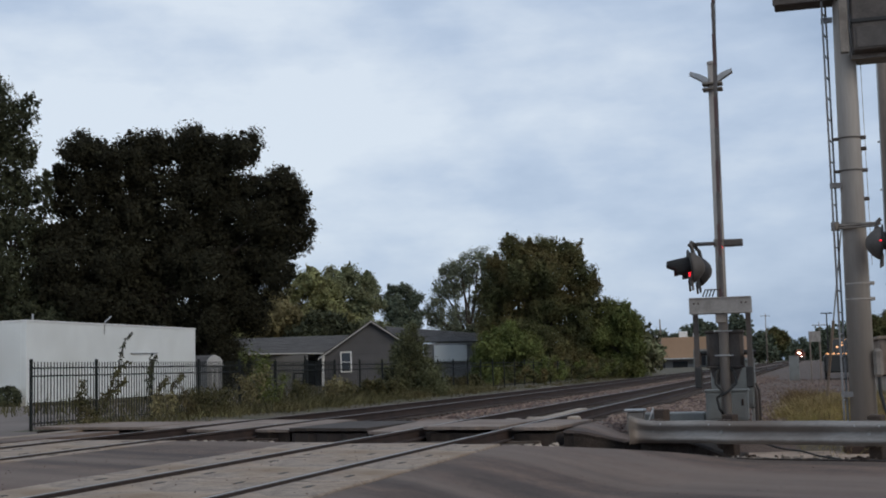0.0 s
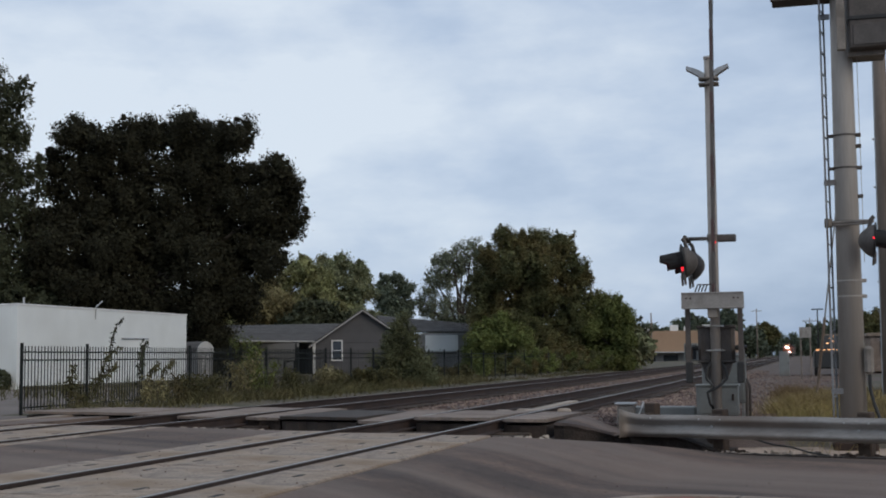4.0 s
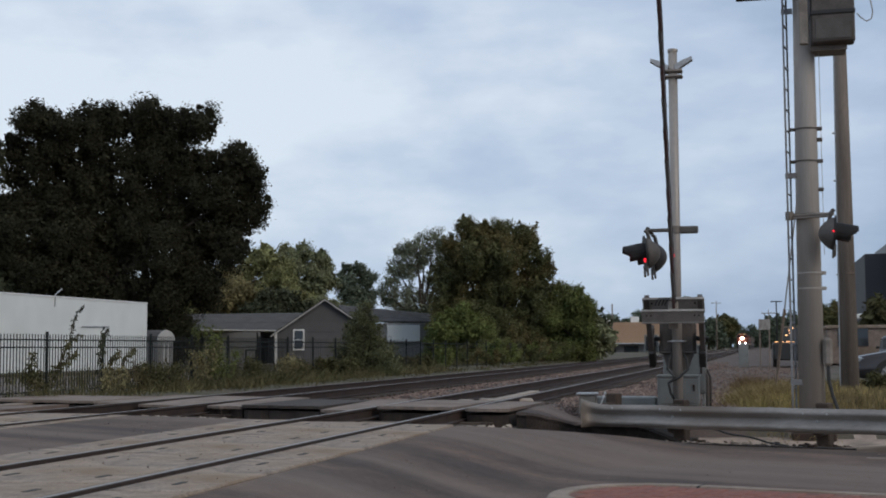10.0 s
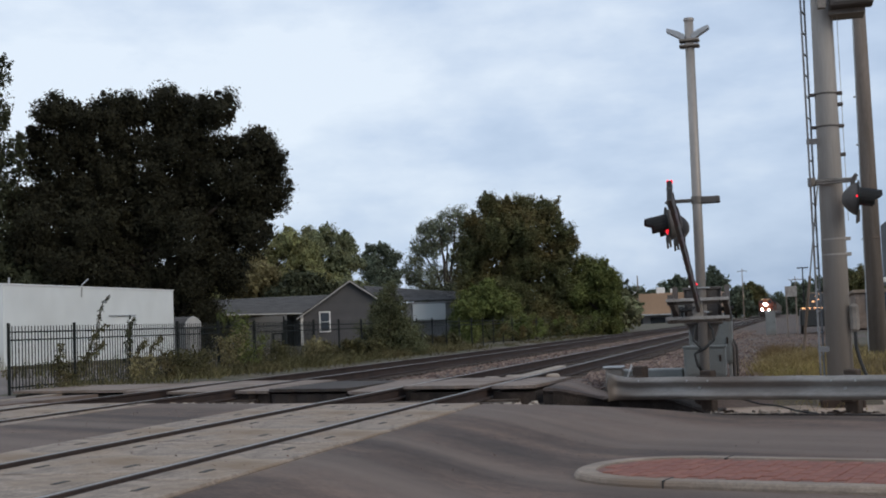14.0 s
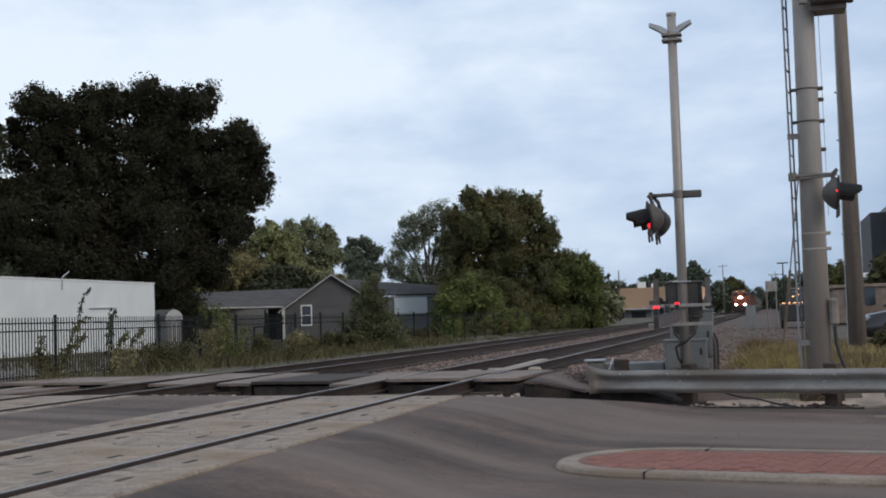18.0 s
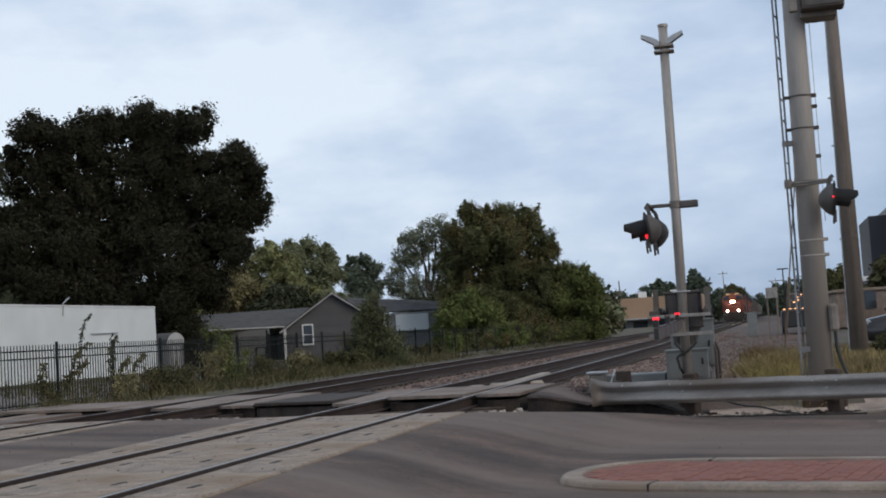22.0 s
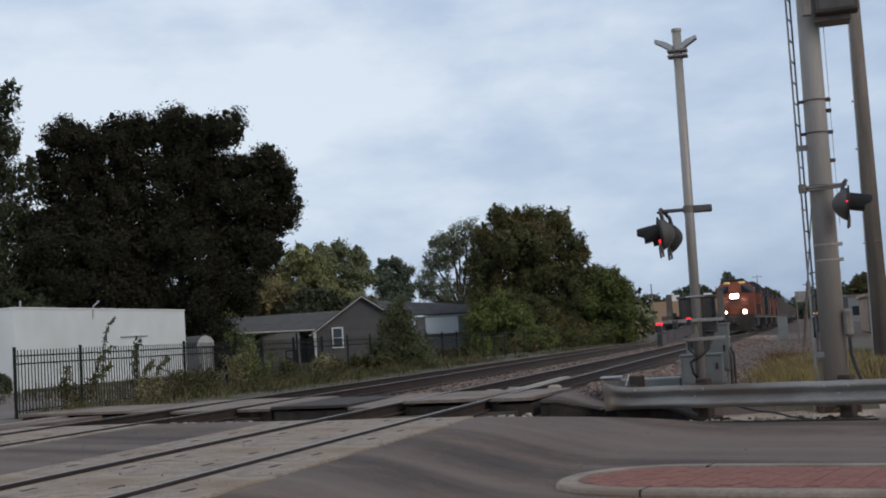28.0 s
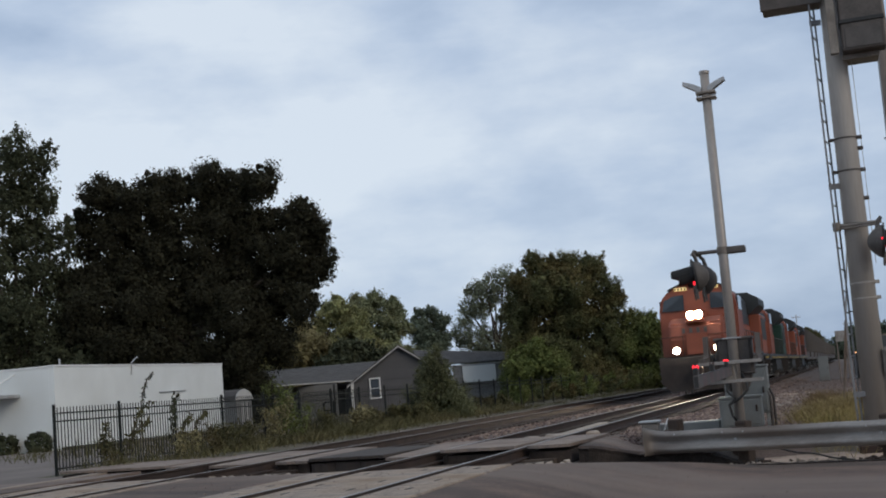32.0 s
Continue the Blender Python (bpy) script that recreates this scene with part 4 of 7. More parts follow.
def crossing_mast():
    g = thing("crossing_signal", pose(MX, MY, 0), "tall grey railway crossing mast with hooded red lights", "crossing signal")
    bm = B()
    rod(bm, (0, 0, -0.4), (0.02, 0, 5.28), 0.074, 0.066, n=20)
    part("mast", bm, M["mast"], g, smooth=True)
    bm = B()
    rod(bm, (0.02, 0, 5.26), (0.02, 0, 5.30), 0.075, n=16)
    part("cap", bm, M["mast"], g)
    bm = B()
    for z in (4.87, 4.95):
        box(bm, (-0.13, -0.1, z), (0.16, 0.1, z + 0.035), 0.01)
    part("clamp", bm, M["mech"], g)
    for s in (-1, 1):
        bm = B()
        prism(bm, [(s * 0.05, 4.99), (s * 0.05, 5.055), (s * 0.15, 5.115), (s * 0.30, 5.17), (s * 0.31, 5.125), (s * 0.17, 5.04), (s * 0.11, 4.995)], 1, -0.07, 0.07)
        part("crossbuck_blade", bm, M["galv"], g, "pale angled sign blade seen edge on")
    bm = B()
    box(bm, (-0.38, -0.045, 2.585), (0.10, 0.045, 2.635), 0.01)
    box(bm, (0.06, -0.06, 2.555), (0.34, 0.06, 2.66), 0.015)
    part("crossarm", bm, M["signal_grey"], g, "dark junction arm")
    bm = B()
    rod(bm, (0.01, 0, 2.56), (0.01, 0, 2.665), 0.085, n=16)
    part("collar", bm, M["mech"], g)
    flasher(g, (-0.40, -0.42, 2.24), 12, True)
    flasher(g, (-0.355, 0.34, 2.24), 12, False)
    bm = B()
    tube(bm, [(-0.36, -0.42, 2.60), (-0.36, 0.34, 2.60)], 0.03, 8)
    part("light_bar", bm, M["signal_grey"], g)
    # gate mechanism clasped to the mast
    bm = B()
    for x0, x1 in ((-0.25, -0.03), (0.03, 0.27)):
        box(bm, (x0, 0.03, 0.80), (x1, 0.40, 1.34), 0.045)
    prism(bm, [(-0.22, 0.82), (0.24, 0.82), (0.17, 0.62), (0.10, 0.56), (-0.10, 0.56), (-0.16, 0.62)], 1, 0.06, 0.34)
    box(bm, (-0.27, 0.015, 1.30), (0.29, 0.41, 1.345), 0.012)
    box(bm, (-0.26, 0.015, 0.80), (0.28, 0.41, 0.835), 0.012)
    part("mechanism_case", bm, M["mech_dark"], g, "stained grey gate mechanism case", smooth=False)
    bm = B()
    rod(bm, (-0.44, 0.2, 1.02), (0.44, 0.2, 1.02), 0.035, n=12)
    part("drive_shaft", bm, M["black"], g)
    for z in (1.33, 0.98):
        bm = B()
        tube(bm, [(-0.13, 0.04, z), (-0.1, -0.085, z), (0.1, -0.085, z), (0.13, 0.04, z)], 0.013, 6)
        part("u_bolt", bm, M["galv"], g)
    for sx in (-0.1, 0.12):
        bm = B()
        pts = [Vector((sx * 0.4, 0.05, 0.86)), Vector((sx * 1.2, -0.07, 0.72)), Vector((sx * 1.35, -0.10, 0.58)), Vector((sx * 0.3, -0.13, 0.46)), Vector((-0.12, -0.12, 0.38)), Vector((-0.09, -0.10, 0.22)), Vector((-0.02, -0.02, 0.1))]
        tube(bm, pts, 0.019, 8)
        part("cable", bm, M["cable"], g, "black looping cable")
    bm = B()
    rod(bm, (0, 0.28, 0.66), (0, 0.31, 0.66), 0.13, n=20)
    part("bell_ring", bm, M["black"], g)
    bm = B()
    rod(bm, (0, 0, -0.55), (0, 0, -0.2), 0.16, n=16)
    part("base_collar", bm, M["rail"], g, "rusty base collar")
    bm = B()
    for s in (-1, 1):
        for q in (-1, 1):
            rod(bm, (s * 0.10, q * 0.10, -0.22), (s * 0.10, q * 0.10, -0.12), 0.015, n=6)
    part("anchor_bolts", bm, M["rail"], g)
    return g


crossing_mast()


def gate_arm():
    """Boom with its bracket; the origin is the drive shaft, the boom stands along +z."""
    g = thing("crossing_gate_arm", pose(MX + 0.0, MY - 0.15, 1.02), "long crossing gate boom with small red lamps and side weights", "gate arm")
    for y, dy in ((-0.29, -0.012), (-0.03, 0.012)):
        bm = B()
        box(bm, (-0.43, min(y, y + dy), 0.56), (0.43, max(y, y + dy), 0.78), 0.003)
        box(bm, (-0.43, y - 0.022, 0.765), (0.43, y + 0.022, 0.785), 0.003)
        box(bm, (-0.43, y - 0.022, 0.555), (0.43, y + 0.022, 0.575), 0.003)
        pl = part("bracket_plate", bm, M["plate"], g, "pale steel bracket plate")
        for x in (-0.36, -0.3, 0.3, 0.36):
            bm = B()
            rod(bm, (x, y - 0.02, 0.7), (x, y + 0.02, 0.7), 0.014, n=6)
            part("bolt", bm, M["rail"], pl)
    bm = B()
    box(bm, (-0.07, -0.275, 0.42), (0.07, -0.035, 0.74), 0.01)
    part("boom_socket", bm, M["mech"], g, "dark boom socket")
    for k in range(4):
        bm = B()
        tube(bm, [(-0.24 + 0.045 * k, -0.2, 0.8), (-0.2 + 0.045 * k, -0.2, 0.9), (-0.16 + 0.045 * k, -0.16, 0.9)], 0.011, 5)
        part("spring_clip", bm, M["cable"], g)
    for s in (-1, 1):
        bm = B()
        prism(bm, [(-0.05, 0.78), (0.05, 0.78), (0.05, 0.05), (0.36, -0.05), (0.36, -0.17), (0.05, -0.17), (0.05, -0.45), (-0.05, -0.45)], 0, s * 0.37 - 0.035, s * 0.37 + 0.035)
        part("side_arm", bm, M["mech_dark"], g)
        bm = B()
        box(bm, (s * 0.36 - 0.05, -0.09, -0.5), (s * 0.36 + 0.05, 0.09, -0.2), 0.015)
        part("counterweight", bm, M["black"], g, "dark counterweight")
    L = 6.0
    n = 12
    for k in range(n):
        bm = B()
        z0, z1 = 0.45 + (L - 0.45) * k / n, 0.45 + (L - 0.45) * (k + 1) / n
        x0 = 0.0183 * (z0 + z1) / 2
        box(bm, (x0 - 0.022, -0.205, z0), (x0 + 0.022, -0.08, z1), 0.004, turn=None)
        part("boom_section", bm, M["arm"] if k % 2 else M["arm_red"], g, "faded white stripe" if k % 2 else "faded red stripe")
    bm = B()
    box(bm, (0.11 - 0.028, -0.212, L), (0.11 + 0.028, -0.075, L + 0.015), 0.003)
    cap = part("end_cap", bm, M["arm"], g, "pale end cap")
    bm = B()
    box(bm, (0.11 - 0.02, -0.2, L + 0.015), (0.11 + 0.02, -0.088, L + 0.018))
    part("end_face", bm, M["black"], cap, "black end face")
    for z, lit in ((L - 0.05, True), (3.92, False), (1.52, True)):
        lamp = new("gate_lamp")
        lamp.parent = g
        lamp.matrix_basis = pose(0.0183 * z, 0.0, z)
        bm = B()
        box(bm, (-0.025, -0.08, -0.06), (0.025, 0.0, 0.06), 0.01)
        part("lamp_housing", bm, M["black"], lamp)
        for s in (-1, 1):
            bm = B()
            ball(bm, (s * 0.018, 0.005, 0), 0.019, (0.8, 1, 1), 12, 8)
            part("lens", bm, M["red_on"] if lit else M["arm_red"], lamp, "lit red lens" if lit else "unlit red lens", smooth=True)
    bm = B()
    pts = [(0.0183 * (0.7 + 0.12 * k) + 0.024 + 0.002 * math.sin(k * 0.9), -0.08, 0.7 + 0.12 * k) for k in range(44)]
    tube(bm, pts, 0.006, 5)
    part("lamp_cable", bm, M["cable"], g)
    return g


GATE = gate_arm()


def relay_case(x, y, z, w, d, h, label, legs=0.0):
    g = thing("relay_case", pose(x, y, z), label, "equipment cabinet", "signal cabinets")
    bm = B()
    box(bm, (-w / 2, -d / 2, legs), (w / 2, d / 2, h), 0.012)
    part("body", bm, M["case"], g)
    bm = B()
    box(bm, (-w / 2 - 0.015, -d / 2 - 0.02, h - 0.02), (w / 2 + 0.015, d / 2 + 0.02, h + 0.012), 0.006)
    part("lid", bm, M["case"], g)
    bm = B()
    box(bm, (-w / 2 + 0.03, -d / 2 - 0.012, legs + 0.04), (w / 2 - 0.03, -d / 2 + 0.004, h - 0.05), 0.006)
    door = part("door", bm, M["case"], g)
    bm = B()
    box(bm, (w / 2 - 0.09, -d / 2 - 0.035, h * 0.5), (w / 2 - 0.06, -d / 2 - 0.012, h * 0.5 + 0.1), 0.006)
    part("handle", bm, M["rail"], door)
    if legs:
        for s in (-1, 1):
            bm = B()
            box(bm, (s * w * 0.42 - 0.025, -0.03, -0.15), (s * w * 0.42 + 0.025, 0.03, legs), 0.005)
            part("leg", bm, M["galv"], g)
    return g


relay_case(-1.15, 19.55, 0.0, 0.62, 0.4, 0.46, "low silver metal cabinet at the mast base")
relay_case(-1.08, 20.2, 0.05, 0.66, 0.45, 0.86, "tall silver metal cabinet behind the crossing mast", legs=0.12)
relay_case(-0.66, 74.5, -0.3, 0.55, 0.6, 1.4, "tall silver signal cabinet beside the track")
for s, z0, z1 in ((0, 0.0, 0.12),):
    bm = B()
    box(bm, (-2.55, 19.6, -0.02), (-1.5, 19.95, 0.13), 0.02)
    o = part("cable_trough", bm, M["case"], None)
    tagged(o, "low grey metal trough on the gravel", "cable trough")
g = thing("junction_post", pose(-2.5, 19.2, -0.05), "short rusty junction post with a pale flat lid", "junction post")
bm = B()
box(bm, (-0.13, -0.1, -0.1), (0.13, 0.1, 0.22), 0.02)
part("body", bm, M["mech"], g)
bm = B()
box(bm, (-0.17, -0.13, 0.22), (0.15, 0.13, 0.26), 0.015)
part("lid", bm, M["galv"], g)
bm = B()
tube(bm, [(0.18, 0, 0.05), (0.24, -0.02, 0.2), (0.26, 0, 0.27), (0.28, 0.02, 0.2)], 0.011, 6)
part("handle", bm, M["white_trim"], g)
for x, y, r in ((-0.74, 20.0, 0.026), (-0.69, 20.05, 0.02)):
    bm = B()
    tube(bm, [(x, y, -0.1), (x, y, 0.42), (x - 0.05, y, 0.55)], r, 8)
    o = part("conduit_pipe", bm, M["mech_dark"], None)
    tagged(o, "short dark conduit pipe rising from gravel", "pipe", "conduit pipes")

PX, PY = 0.775, 18.55


def signal_pole():
    g = thing("cantilever_pole", pose(PX, PY, 0), "thick grey steel cantilever pole with a ladder and bands", "steel pole")
    bm = B()
    rod(bm, (-0.005, 0, -0.45), (0.03, 0, 9.0), 0.186, 0.122, n=32)
    part("shaft", bm, M["pole"], g, smooth=True)
    bm = B()
    box(bm, (-0.3, -0.3, -0.5), (0.3, 0.3, -0.3), 0.03)
    part("base_plate", bm, M["rail"], g, "dark rusty base plate")
    for s in (-1, 1):
        for q in (-1, 1):
            bm = B()
            rod(bm, (s * 0.24, q * 0.24, -0.32), (s * 0.24, q * 0.24, -0.2), 0.025, n=8)
            part("anchor_bolt", bm, M["rail"], g)
    for z, lug in ((4.02, True), (3.86, False), (3.55, True), (3.14, False), (2.78, True), (1.94, True), (1.72, True)):
        bm = B()
        if z not in (3.86, 3.14):
            rod(bm, (0.01, 0, z - 0.012), (0.01, 0, z + 0.012), 0.190 - 0.0068 * z, n=28)
        box(bm, (0.14, -0.06, z - 0.025), (0.235, 0.02, z + 0.025), 0.006)
        if lug and z > 2.5:
            box(bm, (-0.22, -0.06, z - 0.02), (-0.13, 0.02, z + 0.02), 0.006)
        part("band", bm, M["pole"] if z < 2.5 else M["mech_dark"], g, "dark clamp band" if z > 2.5 else "grey clamp band")
    # ladder
    lad = new("ladder")
    lad.parent = g
    lad.matrix_basis = pose(-0.275, -0.05, 0)
    for dx, dy in ((0, -0.16), (0.06, 0.2)):
        bm = B()
        box(bm, (dx - 0.014, dy - 0.02, -0.4), (dx + 0.014, dy + 0.02, 9.0), 0.003)
        part("side_rail", bm, M["ladder"], lad)
    for k in range(31):
        bm = B()
        rod(bm, (0, -0.16, -0.3 + 0.307 * k), (0.06, 0.2, -0.3 + 0.307 * k), 0.012, n=6)
        part("rung", bm, M["ladder"], lad)
    for k, z in enumerate((0.35, 3.3, 5.7)):
        bm = B()
        box(bm, (-0.02, -0.08, z), (0.14, -0.05, z + 0.08), 0.004)
        part("standoff", bm, M["ladder"], lad)
    # flashing light on a short arm
    bm = B()
    rod(bm, (-0.25, -0.1, 2.76), (0.34, -0.36, 2.75), 0.025, n=8)
    rod(bm, (-0.2, -0.16, 2.72), (0.3, -0.36, 2.72), 0.015, n=6)
    rod(bm, (-0.25, -0.1, 2.70), (-0.25, -0.1, 2.82), 0.06, n=10)
    part("light_arm", bm, M["mech"], g)
    flasher(g, (0.34, -0.45, 2.46), 181, False, side=True)
    # conduit box
    bm = B()
    box(bm, (0.155, -0.2, 0.62), (0.285, -0.08, 1.02), 0.04)
    part("conduit_box", bm, M["mech"], g, "rounded grey conduit box")
    bm = B()
    tube(bm, [(0.22, -0.14, 0.64), (0.225, -0.15, 0.4), (0.27, -0.17, 0.2), (0.33, -0.2, 0.02), (0.4, -0.22, -0.15)], 0.026, 8)
    part("conduit_cable", bm, M["cable"], g)
    bm = B()
    tube(bm, [(0.22, -0.02, 2.2 + 0.3 * k) for k in range(12)], 0.005, 5)
    part("antenna_wire", bm, M["galv"], g)
    # cantilever head
    for y in (-0.42, 0.28):
        bm = B()
        box(bm, (-0.06, y - 0.05, 5.17), (0.06, y + 0.05, 9.0), 0.01)
        part("upright_channel", bm, M["mech"], g)
    bm = B()
    box(bm, (0.10, -0.22, 5.13), (0.60, 0.26, 5.18), 0.01)
    box(bm, (0.10, -0.24, 5.11), (0.60, -0.21, 5.185), 0.006)
    part("bottom_plate", bm, M["mech"], g)
    hood = new("equipment_housing")
    hood.parent = g
    hood.matrix_basis = pose(0.44, -0.2, 5.165)
    bm = B()
    box(bm, (-0.33, -0.24, 0.02), (0.26, 0.06, 1.5), 0.02)
    part("case", bm, M["mech_dark"], hood)
    bm = B()
    box(bm, (-0.34, -0.26, 0.42), (0.27, 0.07, 0.48), 0.008)
    part("rim", bm, M["black"], hood)
    bm = B()
    box(bm, (-0.28, -0.25, 0.06), (0.21, -0.238, 0.36), 0.008)
    part("panel", bm, M["signal_grey"], hood)
    bm = B()
    pts = [(0.74, -0.3, 5.6), (0.78, -0.33, 5.54), (0.86, -0.34, 5.47), (0.93, -0.34, 5.5), (0.95, -0.34, 5.6), (0.93, -0.33, 5.75), (0.86, -0.3, 5.95), (0.76, -0.28, 6.05)]
    tube(bm, pts, 0.01, 6)
    part("hook", bm, M["galv"], g)
    bm = B()
    box(bm, (-0.93, -0.22, 6.02), (-0.1, 0.22, 6.3), 0.015)
    box(bm, (-0.95, -0.25, 6.0), (-0.1, -0.2, 6.33), 0.008)
    part("top_bracket", bm, M["mech_dark"], g, "dark maintenance platform bracket")
    return g


signal_pole()


def utility_pole(x, y, z, h, r, label, arms=0, lean=0.0):
    g = thing("utility_pole", pose(x, y, z, 0, lean), label, "utility pole", "utility poles")
    bm = B()
    rod(bm, (0, 0, -0.4), (0, 0, h), r, r * 0.5, n=18)
    part("pole", bm, M["wood_pole"], g, smooth=True)
    for k in range(arms):
        bm = B()
        box(bm, (-1.1, -0.06, h - 0.6 - 0.8 * k), (1.1, 0.06, h - 0.48 - 0.8 * k), 0.01)
        part("crossarm", bm, M["wood_pole"], g)
        for s in (-0.95, -0.4, 0.4, 0.95):
            bm = B()
            rod(bm, (s, 0, h - 0.48 - 0.8 * k), (s, 0, h - 0.3 - 0.8 * k), 0.04, n=6)
            part("insulator", bm, M["galv"], g)
    return g


wp = utility_pole(2.16, 31.2, 0.0, 12.5, 0.216, "thick weathered wooden utility pole in dry grass")
bm = B()
rod(bm, (-0.21, -0.02, -0.2), (-0.14, -0.02, 8.9), 0.024, n=6)
part("ground_wire_cover", bm, M["galv"], wp)
for z in (2.6, 4.85, 6.0):
    bm = B()
    rod(bm, (-0.15, -0.03, z), (-0.24, -0.03, z), 0.022, n=6)
    part("bolt", bm, M["galv"], wp)
bm = B()
box(bm, (0.0, -0.205, 2.6), (0.14, -0.16, 2.64))
part("tag", bm, M["slab"], wp, "small yellowed tag")
utility_pole(-19.5, 178.6, -0.2, 7.2, 0.16, "distant dark wooden pole behind the trees")
utility_pole(-8.6, 300, -0.3, 11.9, 0.17, "distant utility pole with a crossarm", arms=1)
utility_pole(2.2, 210, -0.2, 7.0, 0.12, "distant utility pole with a crossarm", arms=1)
# guy wire by the big pole
bm = B()
tube(bm, [(0.31, 23.5, -0.1), (0.91, 21.5, 4.6)], 0.014, 6)
tagged(part("guy_wire", bm, M["galv"], None), "thin guy wire with a pale cover", "guy wire")
bm = B()
tube(bm, [(0.31, 23.5, -0.1), (0.52, 22.8, 1.55)], 0.026, 8)
tagged(part("guy_guard", bm, M["slab"], None), "pale plastic guard round a guy wire", "wire guard")


# ---------------------------------------------------------------- iron fence
def iron_fence():
    g = thing("iron_fence", pose(-14.75, 21.7, -0.12), "black ornamental iron fence with pointed pickets", "fence")
    pit = B()
    box(pit, (-0.008, -0.008, 0.04), (0.008, 0.008, 1.36))
    me = bpy.data.meshes.new("picket")
    pit.to_mesh(me)
    pit.free()
    me.materials.append(M["iron"])
    rest = B()
    made = 0
    for k in range(26):
        y0 = 2.4 * k
        bm = B()
        box(bm, (-0.026, y0 - 0.026, -0.1), (0.026, y0 + 0.026, 1.42), 0.004)
        part("post", bm, M["iron"], g)
        if k == 25:
            break
        for z in (1.24, 1.08, 0.14):
            bm = B()
            box(bm, (-0.015, y0 + 0.026, z - 0.015), (0.015, y0 + 2.374, z + 0.015), 0.003)
            part("rail", bm, M["iron"], g)
        for j in range(20):
            y = y0 + 2.4 * (j + 1) / 21
            if made < 140:
                o = new("picket", me)
                o.parent = g
                o.matrix_basis = pose(0, y, 0)
                made += 1
            elif k < 15 and j % 2 == 0:
                box(rest, (-0.004, y - 0.004, 0.04), (0.004, y + 0.004, 1.36))
    tagged(part("picket_rest", rest, M["iron"], g), kind="stuff")
    return g


iron_fence()


# ---------------------------------------------------------------- buildings beyond the tracks
def frame_window(parent, m, w, h, trim=0.07, mullion=True):
    """Window in a wall: origin at the centre, looking along local -y."""
    g = new("window")
    g.parent = parent
    g.matrix_basis = m
    for name, lo, hi in (("frame_top", (-w / 2 - trim, -0.05, h / 2), (w / 2 + trim, 0.03, h / 2 + trim)), ("sill", (-w / 2 - trim, -0.07, -h / 2 - trim), (w / 2 + trim, 0.03, -h / 2)),
                         ("frame_side", (-w / 2 - trim, -0.05, -h / 2), (-w / 2, 0.03, h / 2)), ("frame_side", (w / 2, -0.05, -h / 2), (w / 2 + trim, 0.03, h / 2))):
        bm = B()
        box(bm, lo, hi, 0.006)
        part(name, bm, M["white_trim"], g)
    for z0, z1 in ((-h / 2, -0.02), (0.02, h / 2)):
        bm = B()
        box(bm, (-w / 2, -0.012, z0), (w / 2, 0.0, z1))
        part("pane", bm, M["window"], g)
    if mullion:
        bm = B()
        box(bm, (-w / 2, -0.035, -0.02), (w / 2, 0.02, 0.02))
        part("meeting_rail", bm, M["white_trim"], g)
    return g


def white_building():
    g = thing("white_building", pose(0, 0, 0), "low white-painted block building with a flat roof", "building")
    x1, y0, y1, z0, z1 = -29.15, 42.7, 56.9, -0.3, 3.17
    x0 = -48.0
    for name, lo, hi in (("east_wall", (x1 - 0.25, y0, z0), (x1, y1, z1)), ("south_wall", (x0, y0, z0), (x1 - 0.25, y0 + 0.25, z1 - 0.02)), ("north_wall", (x0, y1 - 0.25, z0), (x1 - 0.25, y1, z1 - 0.02)), ("west_wall", (x0, y0 + 0.25, z0), (x0 + 0.25, y1 - 0.25, z1 - 0.02))):
        bm = B()
        box(bm, lo, hi, 0.01)
        part(name, bm, M["white_wall"], g)
    bm = B()
    box(bm, (x0 + 0.25, y0 + 0.25, z1 - 0.4), (x1 - 0.25, y1 - 0.25, z1 - 0.25))
    part("roof", bm, M["lot"], g)
    bm = B()
    box(bm, (x1 - 0.28, y0 - 0.02, z1), (x1 + 0.03, y1 + 0.02, z1 + 0.06), 0.01)
    part("coping", bm, M["white_trim"], g)
    bm = B()
    box(bm, (x0, y0 - 0.02, z1 - 0.02), (x1 - 0.28, y0 + 0.25, z1 + 0.05), 0.01)
    part("coping", bm, M["white_trim"], g)
    bm = B()
    box(bm, (x0 + 2, y0 - 1.5, 2.05), (x1 - 1.6, y0, 2.2), 0.02)
    part("awning", bm, M["galv"], g, "flat grey metal awning")
    for k in range(4):
        bm = B()
        rod(bm, (x1 - 2.5 - 3 * k, y0 - 1.4, 2.2), (x1 - 1.8 - 3 * k, y0, 3.0), 0.025, n=6)
        part("awning_rod", bm, M["white_trim"], g)
    frame_window(g, pose(x1 - 3.6, y0 - 0.01, 1.15), 1.1, 0.9, 0.05)
    # thin conduit and stems on the wall
    bm = B()
    tube(bm, [(x1 + 0.05, 50.6, 1.95), (x1 + 0.05, 53.0, 1.97)], 0.03, 6)
    part("wall_pipe", bm, M["galv"], g)
    bm = B()
    tube(bm, [(x1 + 0.03, 48.35, 2.75), (x1 + 0.03, 48.4, 3.3), (x1 + 0.03, 48.9, 3.55)], 0.03, 6)
    part("wall_cable", bm, M["galv"], g)
    bm = B()
    rod(bm, (x1 - 0.6, 44, z1), (x1 - 0.6, 44, z1 + 0.35), 0.04, n=8)
    part("vent_pipe", bm, M["galv"], g)
    return g


white_building()
# strip of dead lawn along the wall
bm = B()
box(bm, (-28.95, 42.7, -0.2), (-26.8, 58, 0.0), 0.05)
tagged(part("wall_bed", bm, M["earth"], None), "narrow strip of dry grass along the white wall", "grass strip", kind="structure")


